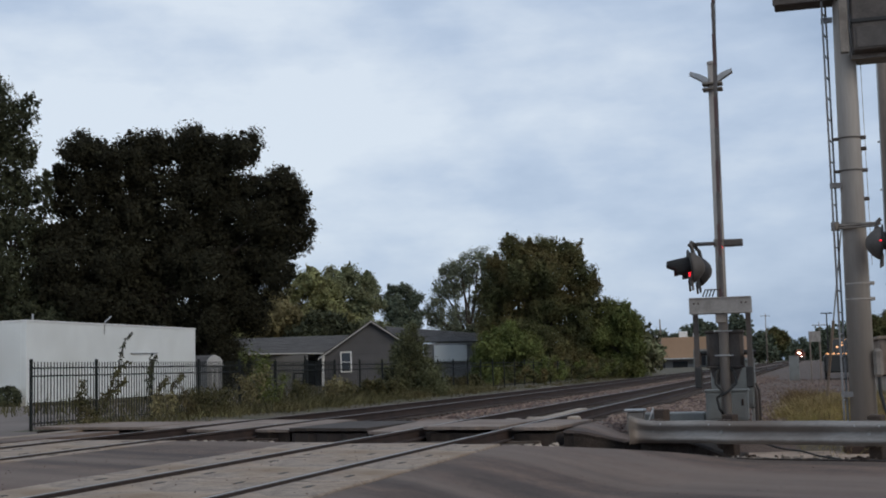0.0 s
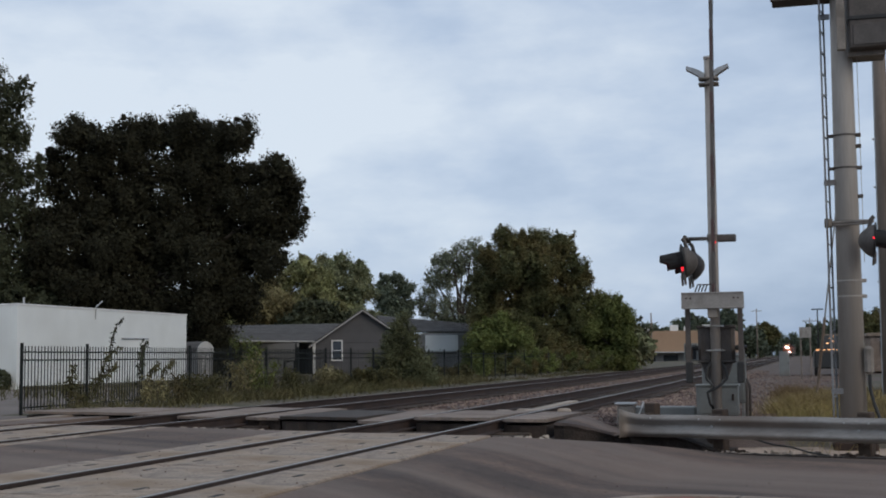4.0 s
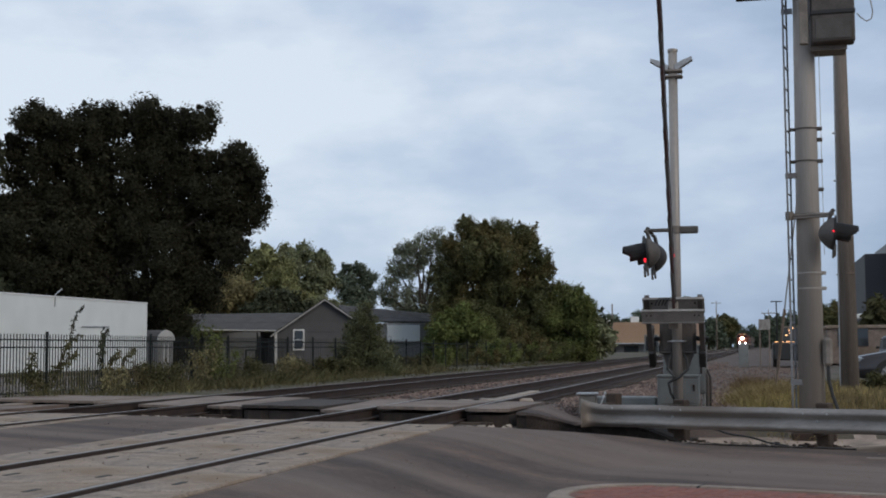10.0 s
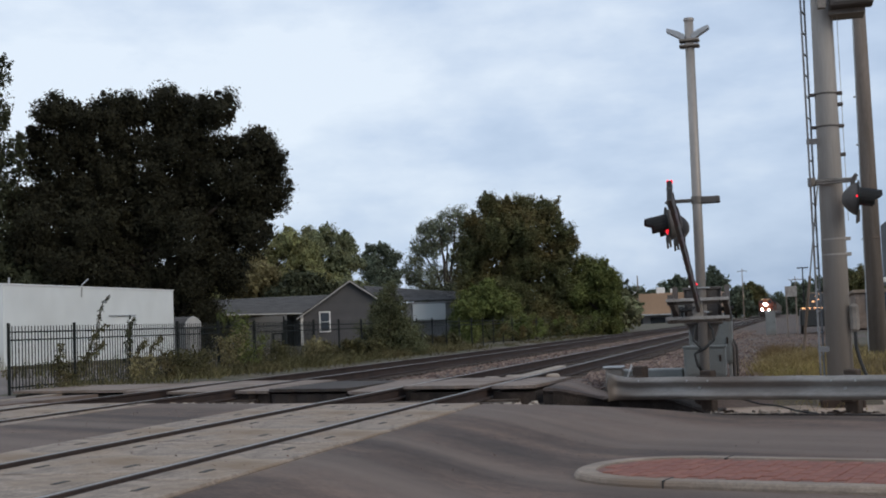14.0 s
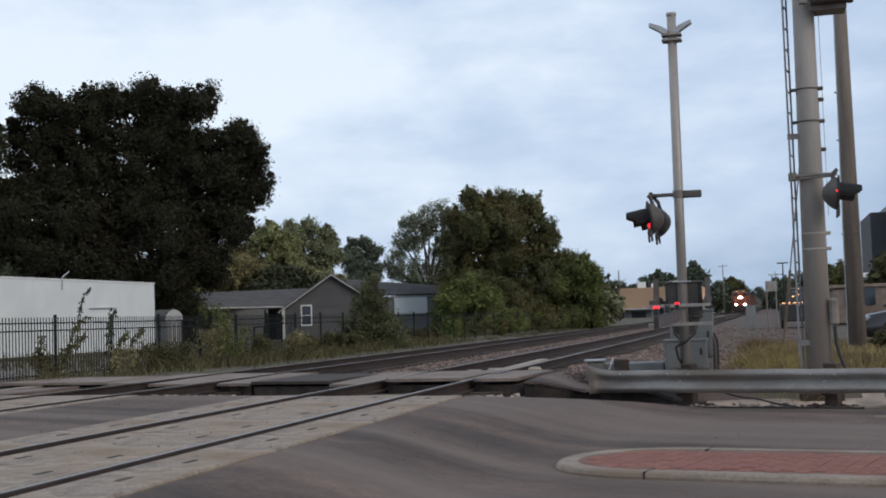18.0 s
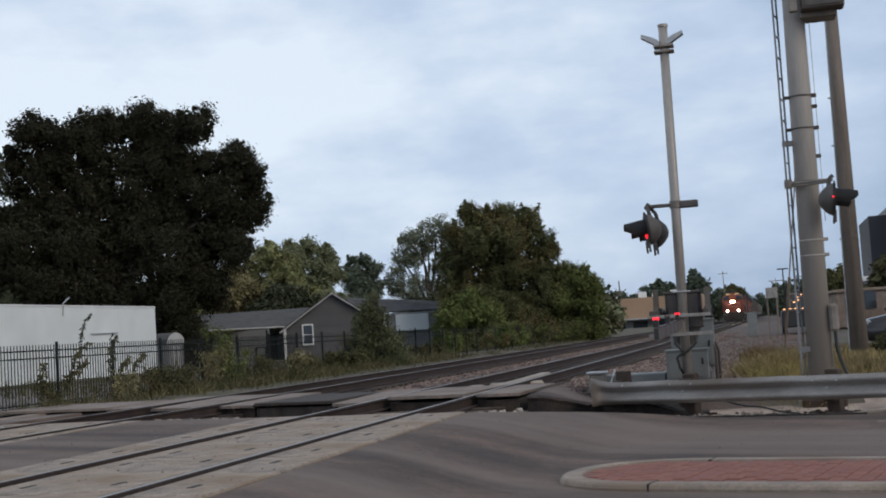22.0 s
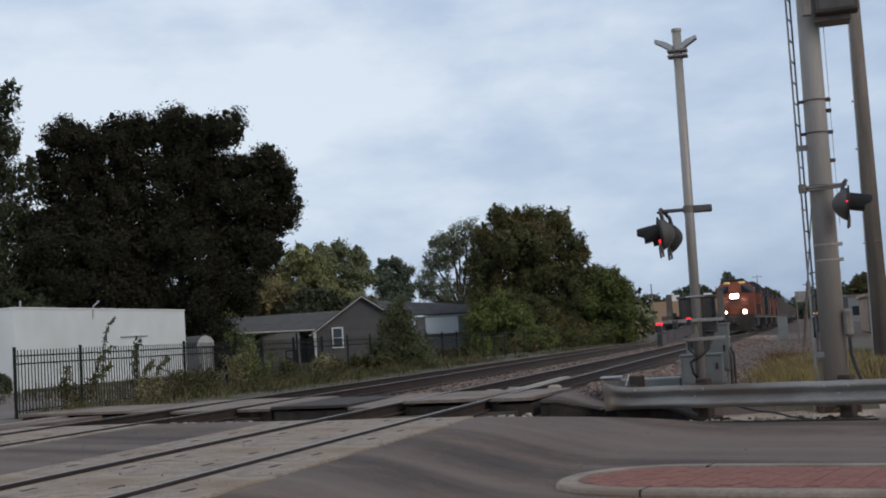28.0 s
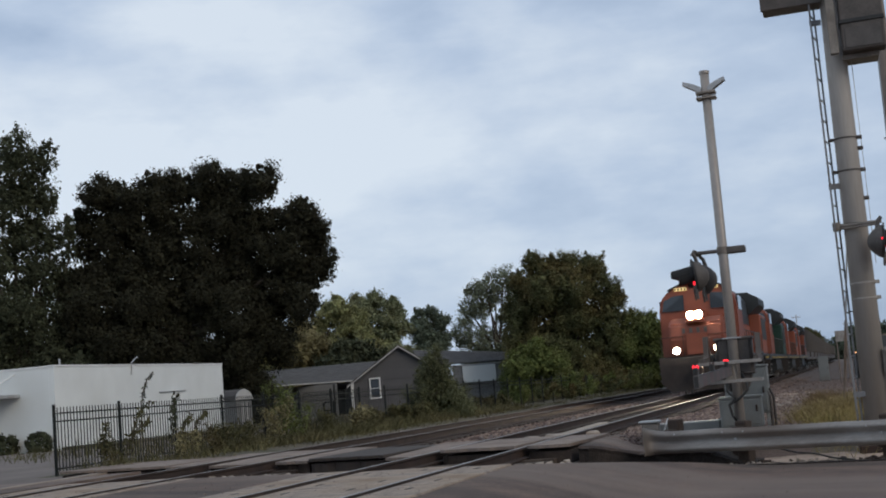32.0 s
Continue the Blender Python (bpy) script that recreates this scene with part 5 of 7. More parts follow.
def lap_wall(parent, p, q, z0, z1, material, name="wall", gable=0.0, course=0.22):
    """Wall of lapped boards between two plan points, with an optional gable."""
    p, q = Vector((*p, 0)), Vector((*q, 0))
    d = (q - p)
    L = d.length
    yaw = math.degrees(math.atan2(d.y, d.x))
    w = new(name)
    w.parent = parent
    w.matrix_basis = pose(p.x, p.y, 0, 0, 0, yaw)
    z = z0
    while z < z1 + gable - 0.02:
        top = min(z + course, z1 + gable)
        a = 0.0
        if z >= z1:
            a = (z - z1) / gable * L / 2
        elif top > z1 and gable:
            top = z1
        b = (top - z1) / gable * L / 2 if gable and top > z1 else 0.0
        bm = B()
        lo = [bm.verts.new(v) for v in ((a, -0.03, z), (L - a, -0.03, z), (L - b, -0.008, top), (b, -0.008, top))]
        hi = [bm.verts.new(v) for v in ((a, 0.12, z), (L - a, 0.12, z), (L - b, 0.12, top), (b, 0.12, top))]
        bm.faces.new(lo[::-1] if False else lo)
        bm.faces.new(hi[::-1])
        for k in range(4):
            bm.faces.new((lo[k], hi[k], hi[(k + 1) % 4], lo[(k + 1) % 4]))
        bmesh.ops.recalc_face_normals(bm, faces=bm.faces)
        part("board", bm, material, w)
        z = top
    return w


def roof_slope(parent, a, b, c, d, material, thick=0.1, courses=10):
    """Sloping roof of overlapping courses; a-b is the eave, d-c the ridge."""
    a, b, c, d = (Vector(v) for v in (a, b, c, d))
    r = new("roof_slope")
    r.parent = parent
    n = (b - a).cross(d - a).normalized()
    if n.z < 0:
        n = -n
    for k in range(courses):
        s, t = k / courses, (k + 1) / courses + 0.02
        p = [a.lerp(d, s) + n * 0.03, b.lerp(c, s) + n * 0.03, b.lerp(c, min(1, t)), a.lerp(d, min(1, t))]
        bm = B()
        top = [bm.verts.new(v) for v in p]
        bot = [bm.verts.new(v - n * thick) for v in p]
        bm.faces.new(top)
        bm.faces.new(bot[::-1])
        for i in range(4):
            bm.faces.new((top[i], bot[i], bot[(i + 1) % 4], top[(i + 1) % 4]))
        bmesh.ops.recalc_face_normals(bm, faces=bm.faces)
        part("shingle_course", bm, material, r)
    return r


def grey_house():
    g = thing("grey_house", pose(0, 0, 0), "small dark grey sided house with a white-trimmed gable", "house")
    # gable end looks towards the tracks
    A, Bp = Vector((-32.9, 83.75)), Vector((-26.35, 85.95))
    back = Vector((-3.0, 9.0))
    eave, ridge, z0 = 2.12, 2.3, -0.35
    lap_wall(g, A, Bp, z0, eave, M["siding"], "gable_wall", gable=ridge)
    mid = (A + Bp) / 2
    o = (Bp - A).normalized() * 0.35
    f = -back.normalized() * 0.35
    pk = eave + ridge
    k = 0.24
    roof_slope(g, (*(A - o + f), eave - k), (*(A - o + back), eave - k), (*(mid + back), pk + 0.05), (*(mid + f), pk + 0.05), M["shingle"])
    roof_slope(g, (*(Bp + o + f), eave - k), (*(Bp + o + back), eave - k), (*(mid + back), pk + 0.05), (*(mid + f), pk + 0.05), M["shingle"])
    for e, s in ((A - o, 1), (Bp + o, -1)):
        bm = B()
        p0, p1 = Vector((*(e + f), eave - k - 0.05)), Vector((*(mid + f), pk))
        q = -Vector((*f, 0)).normalized() * 0.05
        vs = [p0 - q, p1 - q, p1 - q - Vector((0, 0, 0.10)), p0 - q - Vector((0, 0, 0.10))]
        lo = [bm.verts.new(v) for v in vs]
        hi = [bm.verts.new(v + q * 1.6) for v in vs]
        bm.faces.new(lo)
        bm.faces.new(hi[::-1])
        for i in range(4):
            bm.faces.new((lo[i], hi[i], hi[(i + 1) % 4], lo[(i + 1) % 4]))
        bmesh.ops.recalc_face_normals(bm, faces=bm.faces)
        part("barge_board", bm, M["trim_grey"], g, "pale barge board")
    bm = B()
    box(bm, (-0.1, -0.05, z0), (0.1, 0.02, eave), 0.005, turn=pose(A.x, A.y, 0, 0, 0, 18.5))
    part("corner_board", bm, M["white_trim"], g, "white corner board")
    u = (Bp - A).normalized()
    wpos = A + u * 1.62
    frame_window(g, pose(wpos.x + 0.02, wpos.y - 0.06, 1.55, 0, 0, 18.5), 0.62, 1.3, 0.09)
    lap_wall(g, A + back, A, z0, eave, M["siding"], "side_wall")
    # long wing with a porch
    C = Vector((-41.2, 80.6))
    top_end = Vector((-41.2, 86.58))
    w0 = A + back * 0.25
    lap_wall(g, C + back * 0.35, w0, z0, eave, M["siding_light"], "wing_wall")
    e0, e1 = C + Vector((0.35, -1.1)), A + Vector((0.0, 0.1))
    roof_slope(g, (*e0, 2.35), (*e1, 2.25), (*(A + back * 0.62 + Vector((2.2, 0.6))), 3.62), (*top_end, 3.54), M["shingle"])
    side = C + back * 0.9
    roof_slope(g, (*(side + Vector((-0.3, 0.2))), 2.35), (*e0, 2.35), (*top_end, 3.54), (*top_end, 3.54), M["shingle"])
    bm = B()
    rod(bm, (*e0, 2.3), (*e1, 2.2), 0.06, n=6)
    part("gutter", bm, M["trim_grey"], g, "thin grey gutter")
    for s in (0.05, 0.35, 0.68):
        p = e0.lerp(e1, s)
        bm = B()
        box(bm, (p.x - 0.09, p.y - 0.09 + 0.2, z0), (p.x + 0.09, p.y + 0.29, 2.32), 0.01)
        part("porch_post", bm, M["iron"], g, "dark porch post")
    for x0, x1 in ((-37.6, -36.9), (-36.5, -33.6)):
        bm = B()
        box(bm, (x0, 82.4 + 0.3 * (x0 + 37), z0), (x1, 82.46 + 0.3 * (x0 + 37), 2.1), 0.01)
        part("porch_screen", bm, M["siding_light"], g, "pale grey porch panel")
    bm = B()
    box(bm, (-0.5, -0.05, z0), (0.5, 0.02, 1.75), 0.01, turn=pose(w0.x - 1.1, w0.y - 0.45, 0, 0, 0, 18))
    part("door", bm, M["dark"], g)
    return g


grey_house()


def yard_rail():
    g = thing("yard_rail", pose(-32.4, 79, -0.9), "dark metal step rail before the porch", "railing")
    for x, h in ((-0.05, 1.75), (-0.75, 1.75), (0.06, 2.9)):
        bm = B()
        box(bm, (x - 0.05, -0.05, -0.1), (x + 0.05, 0.05, h), 0.008)
        part("post", bm, M["iron"], g)
    for z in (1.70, 1.15, 0.62):
        bm = B()
        box(bm, (-0.75, -0.03, z), (0.05, 0.03, z + 0.09), 0.008)
        part("bar", bm, M["iron"], g)
    return g


yard_rail()


def second_house():
    g = thing("pale_house", pose(0, 0, 0), "low house with a grey roof and pale wall panel", "house")
    A, C = Vector((-28.9, 95.2)), Vector((-23.4, 97.3))
    back = Vector((-2.4, 6.0))
    lap_wall(g, A, C, -0.3, 2.9, M["siding_light"], "front_wall")
    roof_slope(g, (*(A + Vector((-2.2, -0.9))), 3.05), (*(C + Vector((0.3, -0.4))), 3.0), (*(C + back * 0.5), 3.6), (*(A + back * 0.5 + Vector((-3.0, 0))), 4.5), M["shingle"])
    bm = B()
    box(bm, (0, -0.2, 1.45), (2.6, -0.05, 2.75), 0.01, turn=pose(A.x + 0.75, A.y + 0.25, 0, 0, 0, 20.9))
    part("white_panel", bm, M["white_wall"], g, "white wall panel")
    bm = B()
    box(bm, (0, -0.09, 2.78), (3.6, 0.02, 2.9), 0.01, turn=pose(A.x + 0.3, A.y + 0.05, 0, 0, 0, 20.9))
    part("fascia", bm, M["galv"], g)
    return g


second_house()


def garden_shed():
    g = thing("garden_shed", pose(-32.9, 66.6, -0.3, 0, 0, 72), "small grey shed with a rounded roof and white-trimmed front", "shed")
    bm = B()
    box(bm, (-0.62, 0, 0), (0.62, 1.9, 1.75), 0.02)
    part("body", bm, M["siding_light"], g)
    bm = B()
    arch = [(-0.7, 1.72), (-0.6, 2.0), (-0.38, 2.22), (0, 2.34), (0.38, 2.22), (0.6, 2.0), (0.7, 1.72)]
    prism(bm, arch, 1, 0.02, 2.0)
    part("roof", bm, M["shingle"], g, "dark grey rounded roof")
    bm = B()
    prism(bm, arch, 1, -0.06, 0.02)
    part("gable_board", bm, M["trim_grey"], g, "pale gable board")
    bm = B()
    box(bm, (-0.45, -0.03, 0.05), (0.45, 0.0, 1.6), 0.01)
    door = part("door", bm, M["case"], g)
    for k in range(5):
        bm = B()
        box(bm, (-0.42 + 0.17 * k, -0.05, 0.1), (-0.28 + 0.17 * k, -0.03, 1.55), 0.004)
        part("plank", bm, M["trim_grey"] if k % 2 else M["siding_light"], door)
    return g


garden_shed()


# far buildings by the line
def tan_warehouse():
    g = thing("tan_warehouse", pose(-24, 229, -1.1), "long tan flat-roofed commercial building", "building")
    bm = B()
    box(bm, (-5, 0, 2.6), (13.5, 25, 6.5), 0.05)
    part("upper_wall", bm, M["tan"], g)
    bm = B()
    box(bm, (-5.0, 0.3, -0.2), (13.5, 24.8, 2.6))
    part("lower_wall", bm, M["siding_light"], g, "pale lower wall")
    bm = B()
    box(bm, (-5.2, -1.5, 2.55), (13, 0.0, 2.8), 0.03)
    part("canopy", bm, M["galv"], g)
    for k, x in enumerate((-2.5, 2, 4.5, 7.8)):
        bm = B()
        box(bm, (x, 3, 6.5), (x + (1.4 if k % 2 else 0.7), 4.5, 7.3 + 0.3 * (k % 2)), 0.04)
        part("roof_unit", bm, M["white_trim"], g, "pale rooftop unit")
    for x in (-3, 1, 5):
        bm = B()
        box(bm, (x, 0.22, 0.0), (x + 2.6, 0.3, 2.2))
        part("shop_window", bm, M["window"], g)
    return g


tan_warehouse()
for x, y, w in ((-12.6, 190, 2.2), (-15.2, 192, 2.0)):
    g = thing("utility_box", pose(x, y, 0.2), "large grey utility container beside the line", "container", "utility containers")
    bm = B()
    box(bm, (-w / 2, 0, 0), (w / 2, 2, 2.6), 0.05)
    part("body", bm, M["case"], g)
    bm = B()
    box(bm, (-w / 2 + 0.2, -0.03, 0.2), (w / 2 - 0.2, 0.0, 2.3), 0.02)
    part("door", bm, M["dark"], g)


def dark_hall():
    g = thing("charcoal_hall", pose(13.0, 122, 0.0), "tall charcoal and grey clad hall", "building")
    bm = B()
    box(bm, (-3.0, 0, -0.2), (-0.9, 12, 9.4), 0.05)
    part("dark_wing", bm, M["charcoal"], g, "dark charcoal wing")
    bm = B()
    prism(bm, [(-0.9, -2), (2.2, -6), (12, -6), (12, 14), (-0.9, 14)], 2, -0.2, 10.4)
    part("grey_wing", bm, M["grey_clad"], g)
    for k in range(5):
        bm = B()
        box(bm, (2.3 + 1.9 * k, -6.05, 0), (4.1 + 1.9 * k, -6.0, 10.3), 0.02)
        part("cladding_panel", bm, M["charcoal"], g)
    bm = B()
    box(bm, (-4.5, -7.5, 3.3), (3, -6.5, 3.7), 0.03)
    part("canopy", bm, M["white_trim"], g, "pale entrance canopy")
    return g


dark_hall()


def low_building(x, y, w, h, material, label):
    g = thing("low_building", pose(x, y, 0), label, "building", "low buildings by the line")
    bm = B()
    box(bm, (0, 0, -0.2), (w, 12, h), 0.05)
    part("wall", bm, material, g)
    bm = B()
    box(bm, (-0.15, -0.15, h), (w + 0.15, 12.1, h + 0.2), 0.03)
    part("parapet", bm, M["kerb"], g)
    for k in range(int(w // 3)):
        bm = B()
        box(bm, (0.6 + 3 * k, -0.05, 0.9), (2.4 + 3 * k, 0.02, 2.2))
        part("window", bm, M["window"], g)
    return g


low_building(4.4, 82, 14, 2.0, M["slab"], "low tan building behind the parking lot")
low_building(4, 190, 16, 3.6, M["grey_clad"], "low grey building far along the line")


def street_lamp(x, y, z, h):
    g = thing("street_lamp", pose(x, y, z), "dark lamp post with two square heads", "street lamp", "street lamps")
    bm = B()
    rod(bm, (0, 0, -0.2), (0, 0, h), 0.09, 0.06, n=10)
    part("post", bm, M["black"], g)
    for s in (-1, 1):
        bm = B()
        box(bm, (min(0, s * 0.55), -0.12, h - 0.05), (max(0, s * 0.55), 0.12, h + 0.06), 0.02)
        part("head", bm, M["black"], g)
    return g


street_lamp(2.1, 128, 0, 5.3)
street_lamp(9.0, 84, 0, 4.6)


def sign_board(x, y, z, w, h, up, label):
    g = thing("sign_board", pose(x, y, z, 0, 0, 10), label, "sign", "small signs by the line")
    for s in (-1, 1):
        bm = B()
        rod(bm, (s * w * 0.4, 0.03, -0.2), (s * w * 0.4, 0.03, up + h), 0.035, n=8)
        part("post", bm, M["wood_pole"], g)
    bm = B()
    box(bm, (-w / 2, -0.02, up), (w / 2, 0.02, up + h), 0.01)
    part("panel", bm, M["plate"], g)
    return g


sign_board(0.45, 62, -0.2, 0.55, 0.5, 1.9, "pale small sign on two dark posts")


# parked cars on the lot
def car_body(parent, L, W, H, paint, name="body"):
    """Car along local x, nose towards -x."""
    prof = [(-L / 2, 0.30), (-L / 2 + 0.02, 0.62), (-L / 2 + 0.15, 0.80), (-L / 2 + 1.15, 0.98), (-L / 2 + 1.75, H - 0.08), (-L / 2 + 2.2, H), (L / 2 - 0.7, H - 0.03), (L / 2 - 0.12, H - 0.55), (L / 2, 0.85), (L / 2, 0.35), (L / 2 - 0.3, 0.24), (-L / 2 + 0.3, 0.22)]
    bm = B()
    prism(bm, prof, 1, -W / 2, W / 2)
    for v in bm.verts:
        if v.co.z > 0.95:
            v.co.y *= 1 - 0.22 * (v.co.z - 0.9) / (H - 0.9)
    edges = [e for e in bm.edges]
    bmesh.ops.bevel(bm, geom=edges, offset=0.06, segments=2, affect="EDGES")
    part(name, bm, paint, parent, smooth=True)
    for s in (-1, 1):
        bm = B()
        y = s * (W / 2 - 0.095)
        vs = [(-L / 2 + 1.45, y, 1.0), (-L / 2 + 1.95, y - s * 0.1, H - 0.17), (L / 2 - 0.95, y - s * 0.1, H - 0.17), (L / 2 - 0.5, y, 1.0)]
        lo = [bm.verts.new((a, b + s * 0.085, c)) for a, b, c in vs]
        hi = [bm.verts.new((a, b + s * 0.03, c)) for a, b, c in vs]
        bm.faces.new(lo)
        bm.faces.new(hi[::-1])
        for i in range(4):
            bm.faces.new((lo[i], hi[i], hi[(i + 1) % 4], lo[(i + 1) % 4]))
        bmesh.ops.recalc_face_normals(bm, faces=bm.faces)
        part("side_window", bm, M["window"], parent)
    bm = B()
    vs = [(-L / 2 + 1.13, -W * 0.40, 1.03), (-L / 2 + 1.13, W * 0.40, 1.03), (-L / 2 + 1.68, W * 0.36, H - 0.14), (-L / 2 + 1.68, -W * 0.36, H - 0.14)]
    bm.faces.new([bm.verts.new(v) for v in vs])
    bmesh.ops.solidify(bm, geom=bm.faces[:], thickness=0.03)
    part("windscreen", bm, M["window"], parent)
    for sx in (-L / 2 + 0.88, L / 2 - 0.9):
        for s in (-1, 1):
            wh = new("wheel")
            wh.parent = parent
            wh.matrix_basis = pose(sx, s * (W / 2 - 0.08), 0.345)
            bm = B()
            rod(bm, (0, -0.11, 0), (0, 0.11, 0), 0.345, n=28)
            part("tyre", bm, M["rubber"], wh)
            bm = B()
            rod(bm, (0, s * 0.10, 0), (0, s * 0.125, 0), 0.235, n=24)
            part("rim", bm, M["loco_silver"], wh)
            for k in range(5):
                a = 2 * math.pi * k / 5
                bm = B()
                rod(bm, (0, s * 0.13, 0), (0.22 * math.cos(a), s * 0.13, 0.22 * math.sin(a)), 0.035, 0.028, n=6)
                part("spoke", bm, M["chrome"], wh)
            bm = B()
            rod(bm, (0, s * 0.02, 0), (0, s * 0.112, 0), 0.40, n=28)
            part("wheel_arch", bm, M["rubber"], wh)
    for s in (-1, 1):
        bm = B()
        box(bm, (-L / 2 - 0.01, s * W * 0.36 - 0.2, 0.66), (-L / 2 + 0.25, s * W * 0.36 + 0.2, 0.80), 0.03)
        part("headlamp", bm, M["chrome"], parent)
        bm = B()
        box(bm, (-L / 2 + 1.5, s * (W / 2 + 0.08) - 0.09, 1.0), (-L / 2 + 1.65, s * (W / 2 + 0.08) + 0.09, 1.14), 0.03)
        part("mirror", bm, M["black"], parent)
    bm = B()
    box(bm, (-L / 2 - 0.02, -0.55, 0.36), (-L / 2 + 0.1, 0.55, 0.56), 0.03)
    part("grille", bm, M["black"], parent)


g = thing("parked_suv", pose(4.74, 35.6, -0.19, 0, 0, 2), "grey sport utility car parked beyond the grass", "car", "parked cars")
car_body(g, 4.5, 1.82, 1.62, M["silver_car"])
g = thing("parked_car", pose(9.9, 75, -0.25, 0, 0, 90), "dark car parked near the low building", "car", "parked cars")
car_body(g, 4.5, 1.8, 1.5, M["loco_black"])
g = thing("parked_van", pose(7.6, 74, -0.25, 0, 0, 85), "dark grey car parked by the low building", "car", "parked cars")
car_body(g, 4.6, 1.8, 1.7, M["silver_car"])


def service_truck():
    g = thing("service_truck", pose(1.95, 75.0, -0.3), "dark utility truck with lit amber lamps", "truck")
    bm = B()
    box(bm, (-0.95, 0, 0.40), (1.2, 5.5, 1.42), 0.08)
    part("bed", bm, M["loco_black"], g)
    bm = B()
    prism(bm, [(0.9, 1.42), (3.2, 1.42), (2.9, 2.3), (1.3, 2.3)], 0, -0.4, 1.1)
    part("cab", bm, M["loco_black"], g)
    for x in (-0.75, -0.45, -0.1, 0.2):
        bm = B()
        box(bm, (x - 0.11, -0.05, 1.45), (x + 0.09, 0.02, 1.49), 0.008)
        part("strip_lamp", bm, M["amber"], g, "lit amber strip lamp")
    for x, z in ((-0.2, 1.85), (0.05, 1.95), (0.0, 2.12), (0.2, 2.25)):
        bm = B()
        ball(bm, (x, 0.6, z), 0.055, (1.5, 0.5, 0.6), 10, 6)
        part("beacon_lamp", bm, M["amber"], g, "lit amber lamp")
    for sx in (-0.8, 1.0):
        for y in (0.9, 4.2):
            bm = B()
            rod(bm, (sx - 0.12, y, 0.4), (sx + 0.12, y, 0.4), 0.42, n=20)
            part("tyre", bm, M["rubber"], g)
    return g


service_truck()


# ---------------------------------------------------------------- trees and plants
def leaves(blobs, count, size, rg, clump=0.7, shell=0.55, children=13):
    """Leaf blades on many small tufts that sit on larger lumps: arrays of corners and faces."""
    lumps = []
    for b in blobs:
        c, r = np.array(b[:3]), np.array(b[3:6])
        if children:
            d = rg.normal(size=(children, 3))
            d /= np.linalg.norm(d, axis=1)[:, None]
            for k in range(children):
                q = 0.22 + 0.24 * rg.random() ** 1.5
                lumps.append((c + d[k] * r * (0.6 + 0.42 * rg.random()), r * q, 1.0))
        # added core of oversized leaves that blocks light through the crown
        lumps.append((c, r * (0.7 if children else 1.0), 1.9 if children else 1.0))
    area = np.array([np.prod(r) ** 0.667 / big ** 0.5 for c, r, big in lumps])
    share = area / area.sum()
    pts, outs, mags = [], [], []
    per = 10
    for (c, r, big), s in zip(lumps, share):
        n = max(1, int(count * s / per))
        d = rg.normal(size=(n, 3))
        d /= np.linalg.norm(d, axis=1)[:, None]
        q = shell + (1.2 - shell) * rg.random((n, 1)) ** 0.7
        p = c + d * q * r
        k = rg.normal(size=(n, per, 3)) * clump * 0.32
        pts.append((p[:, None, :] + k).reshape(-1, 3))
        outs.append(np.repeat(d, per, axis=0))
        mags.append(np.full((n * per, 1), big))
    p, out = np.concatenate(pts), np.concatenate(outs)
    n = len(p)
    nrm = 0.55 * out + 0.75 * rg.normal(size=(n, 3)) + np.array((0, 0, 0.35))
    nrm /= np.linalg.norm(nrm, axis=1)[:, None]
    a = np.cross(nrm, rg.normal(size=(n, 3)))
    a /= np.linalg.norm(a, axis=1)[:, None]
    b = np.cross(nrm, a)
    s = size * (0.5 + 0.9 * rg.random((n, 1))) * np.concatenate(mags)
    a, b = a * s, b * s * 0.55
    v = np.stack([p - a, p + b, p + a, p - b], 1).reshape(-1, 3)
    f = np.arange(4 * n).reshape(n, 4)
    return v, f


def leaf_mesh(name, v, f, material, parent, label=""):
    me = bpy.data.meshes.new(name)
    me.vertices.add(len(v))
    me.vertices.foreach_set("co", v.astype(np.float32).ravel())
    me.loops.add(f.size)
    me.loops.foreach_set("vertex_index", f.astype(np.int32).ravel())
    me.polygons.add(len(f))
    me.polygons.foreach_set("loop_start", np.arange(0, f.size, f.shape[1], dtype=np.int32))
    me.update(calc_edges=True)
    me.materials.append(material)
    ob = new(name, me)
    ob.parent = parent
    if label:
        ob["label"] = label
    return ob


def sprigs(blobs, rg, n, length, thick):
    """Slender shoots that stick out of the crown, up and outwards."""
    out = []
    c = np.mean([b[:3] for b in blobs], axis=0)
    while len(out) < 4 * n:
        b = blobs[int(rg.integers(len(blobs)))]
        d = rg.normal(size=3) + np.array((0, 0, 0.7)) + 0.9 * (np.array(b[:3]) - c) / (np.linalg.norm(np.array(b[:3]) - c) + 0.1)
        d /= np.linalg.norm(d)
        if d[2] < -0.25:
            continue
        p = np.array(b[:3]) + d * np.array(b[3:6]) * 0.85
        d = d + np.array((0, 0, 0.3))
        d /= np.linalg.norm(d)
        ln = length * (0.5 + rg.random())
        for k in range(4):
            q = p + d * ln * (k + 1) / 4
            r = thick * (1.1 - 0.22 * k)
            out.append((*q, r, r, r))
    return out


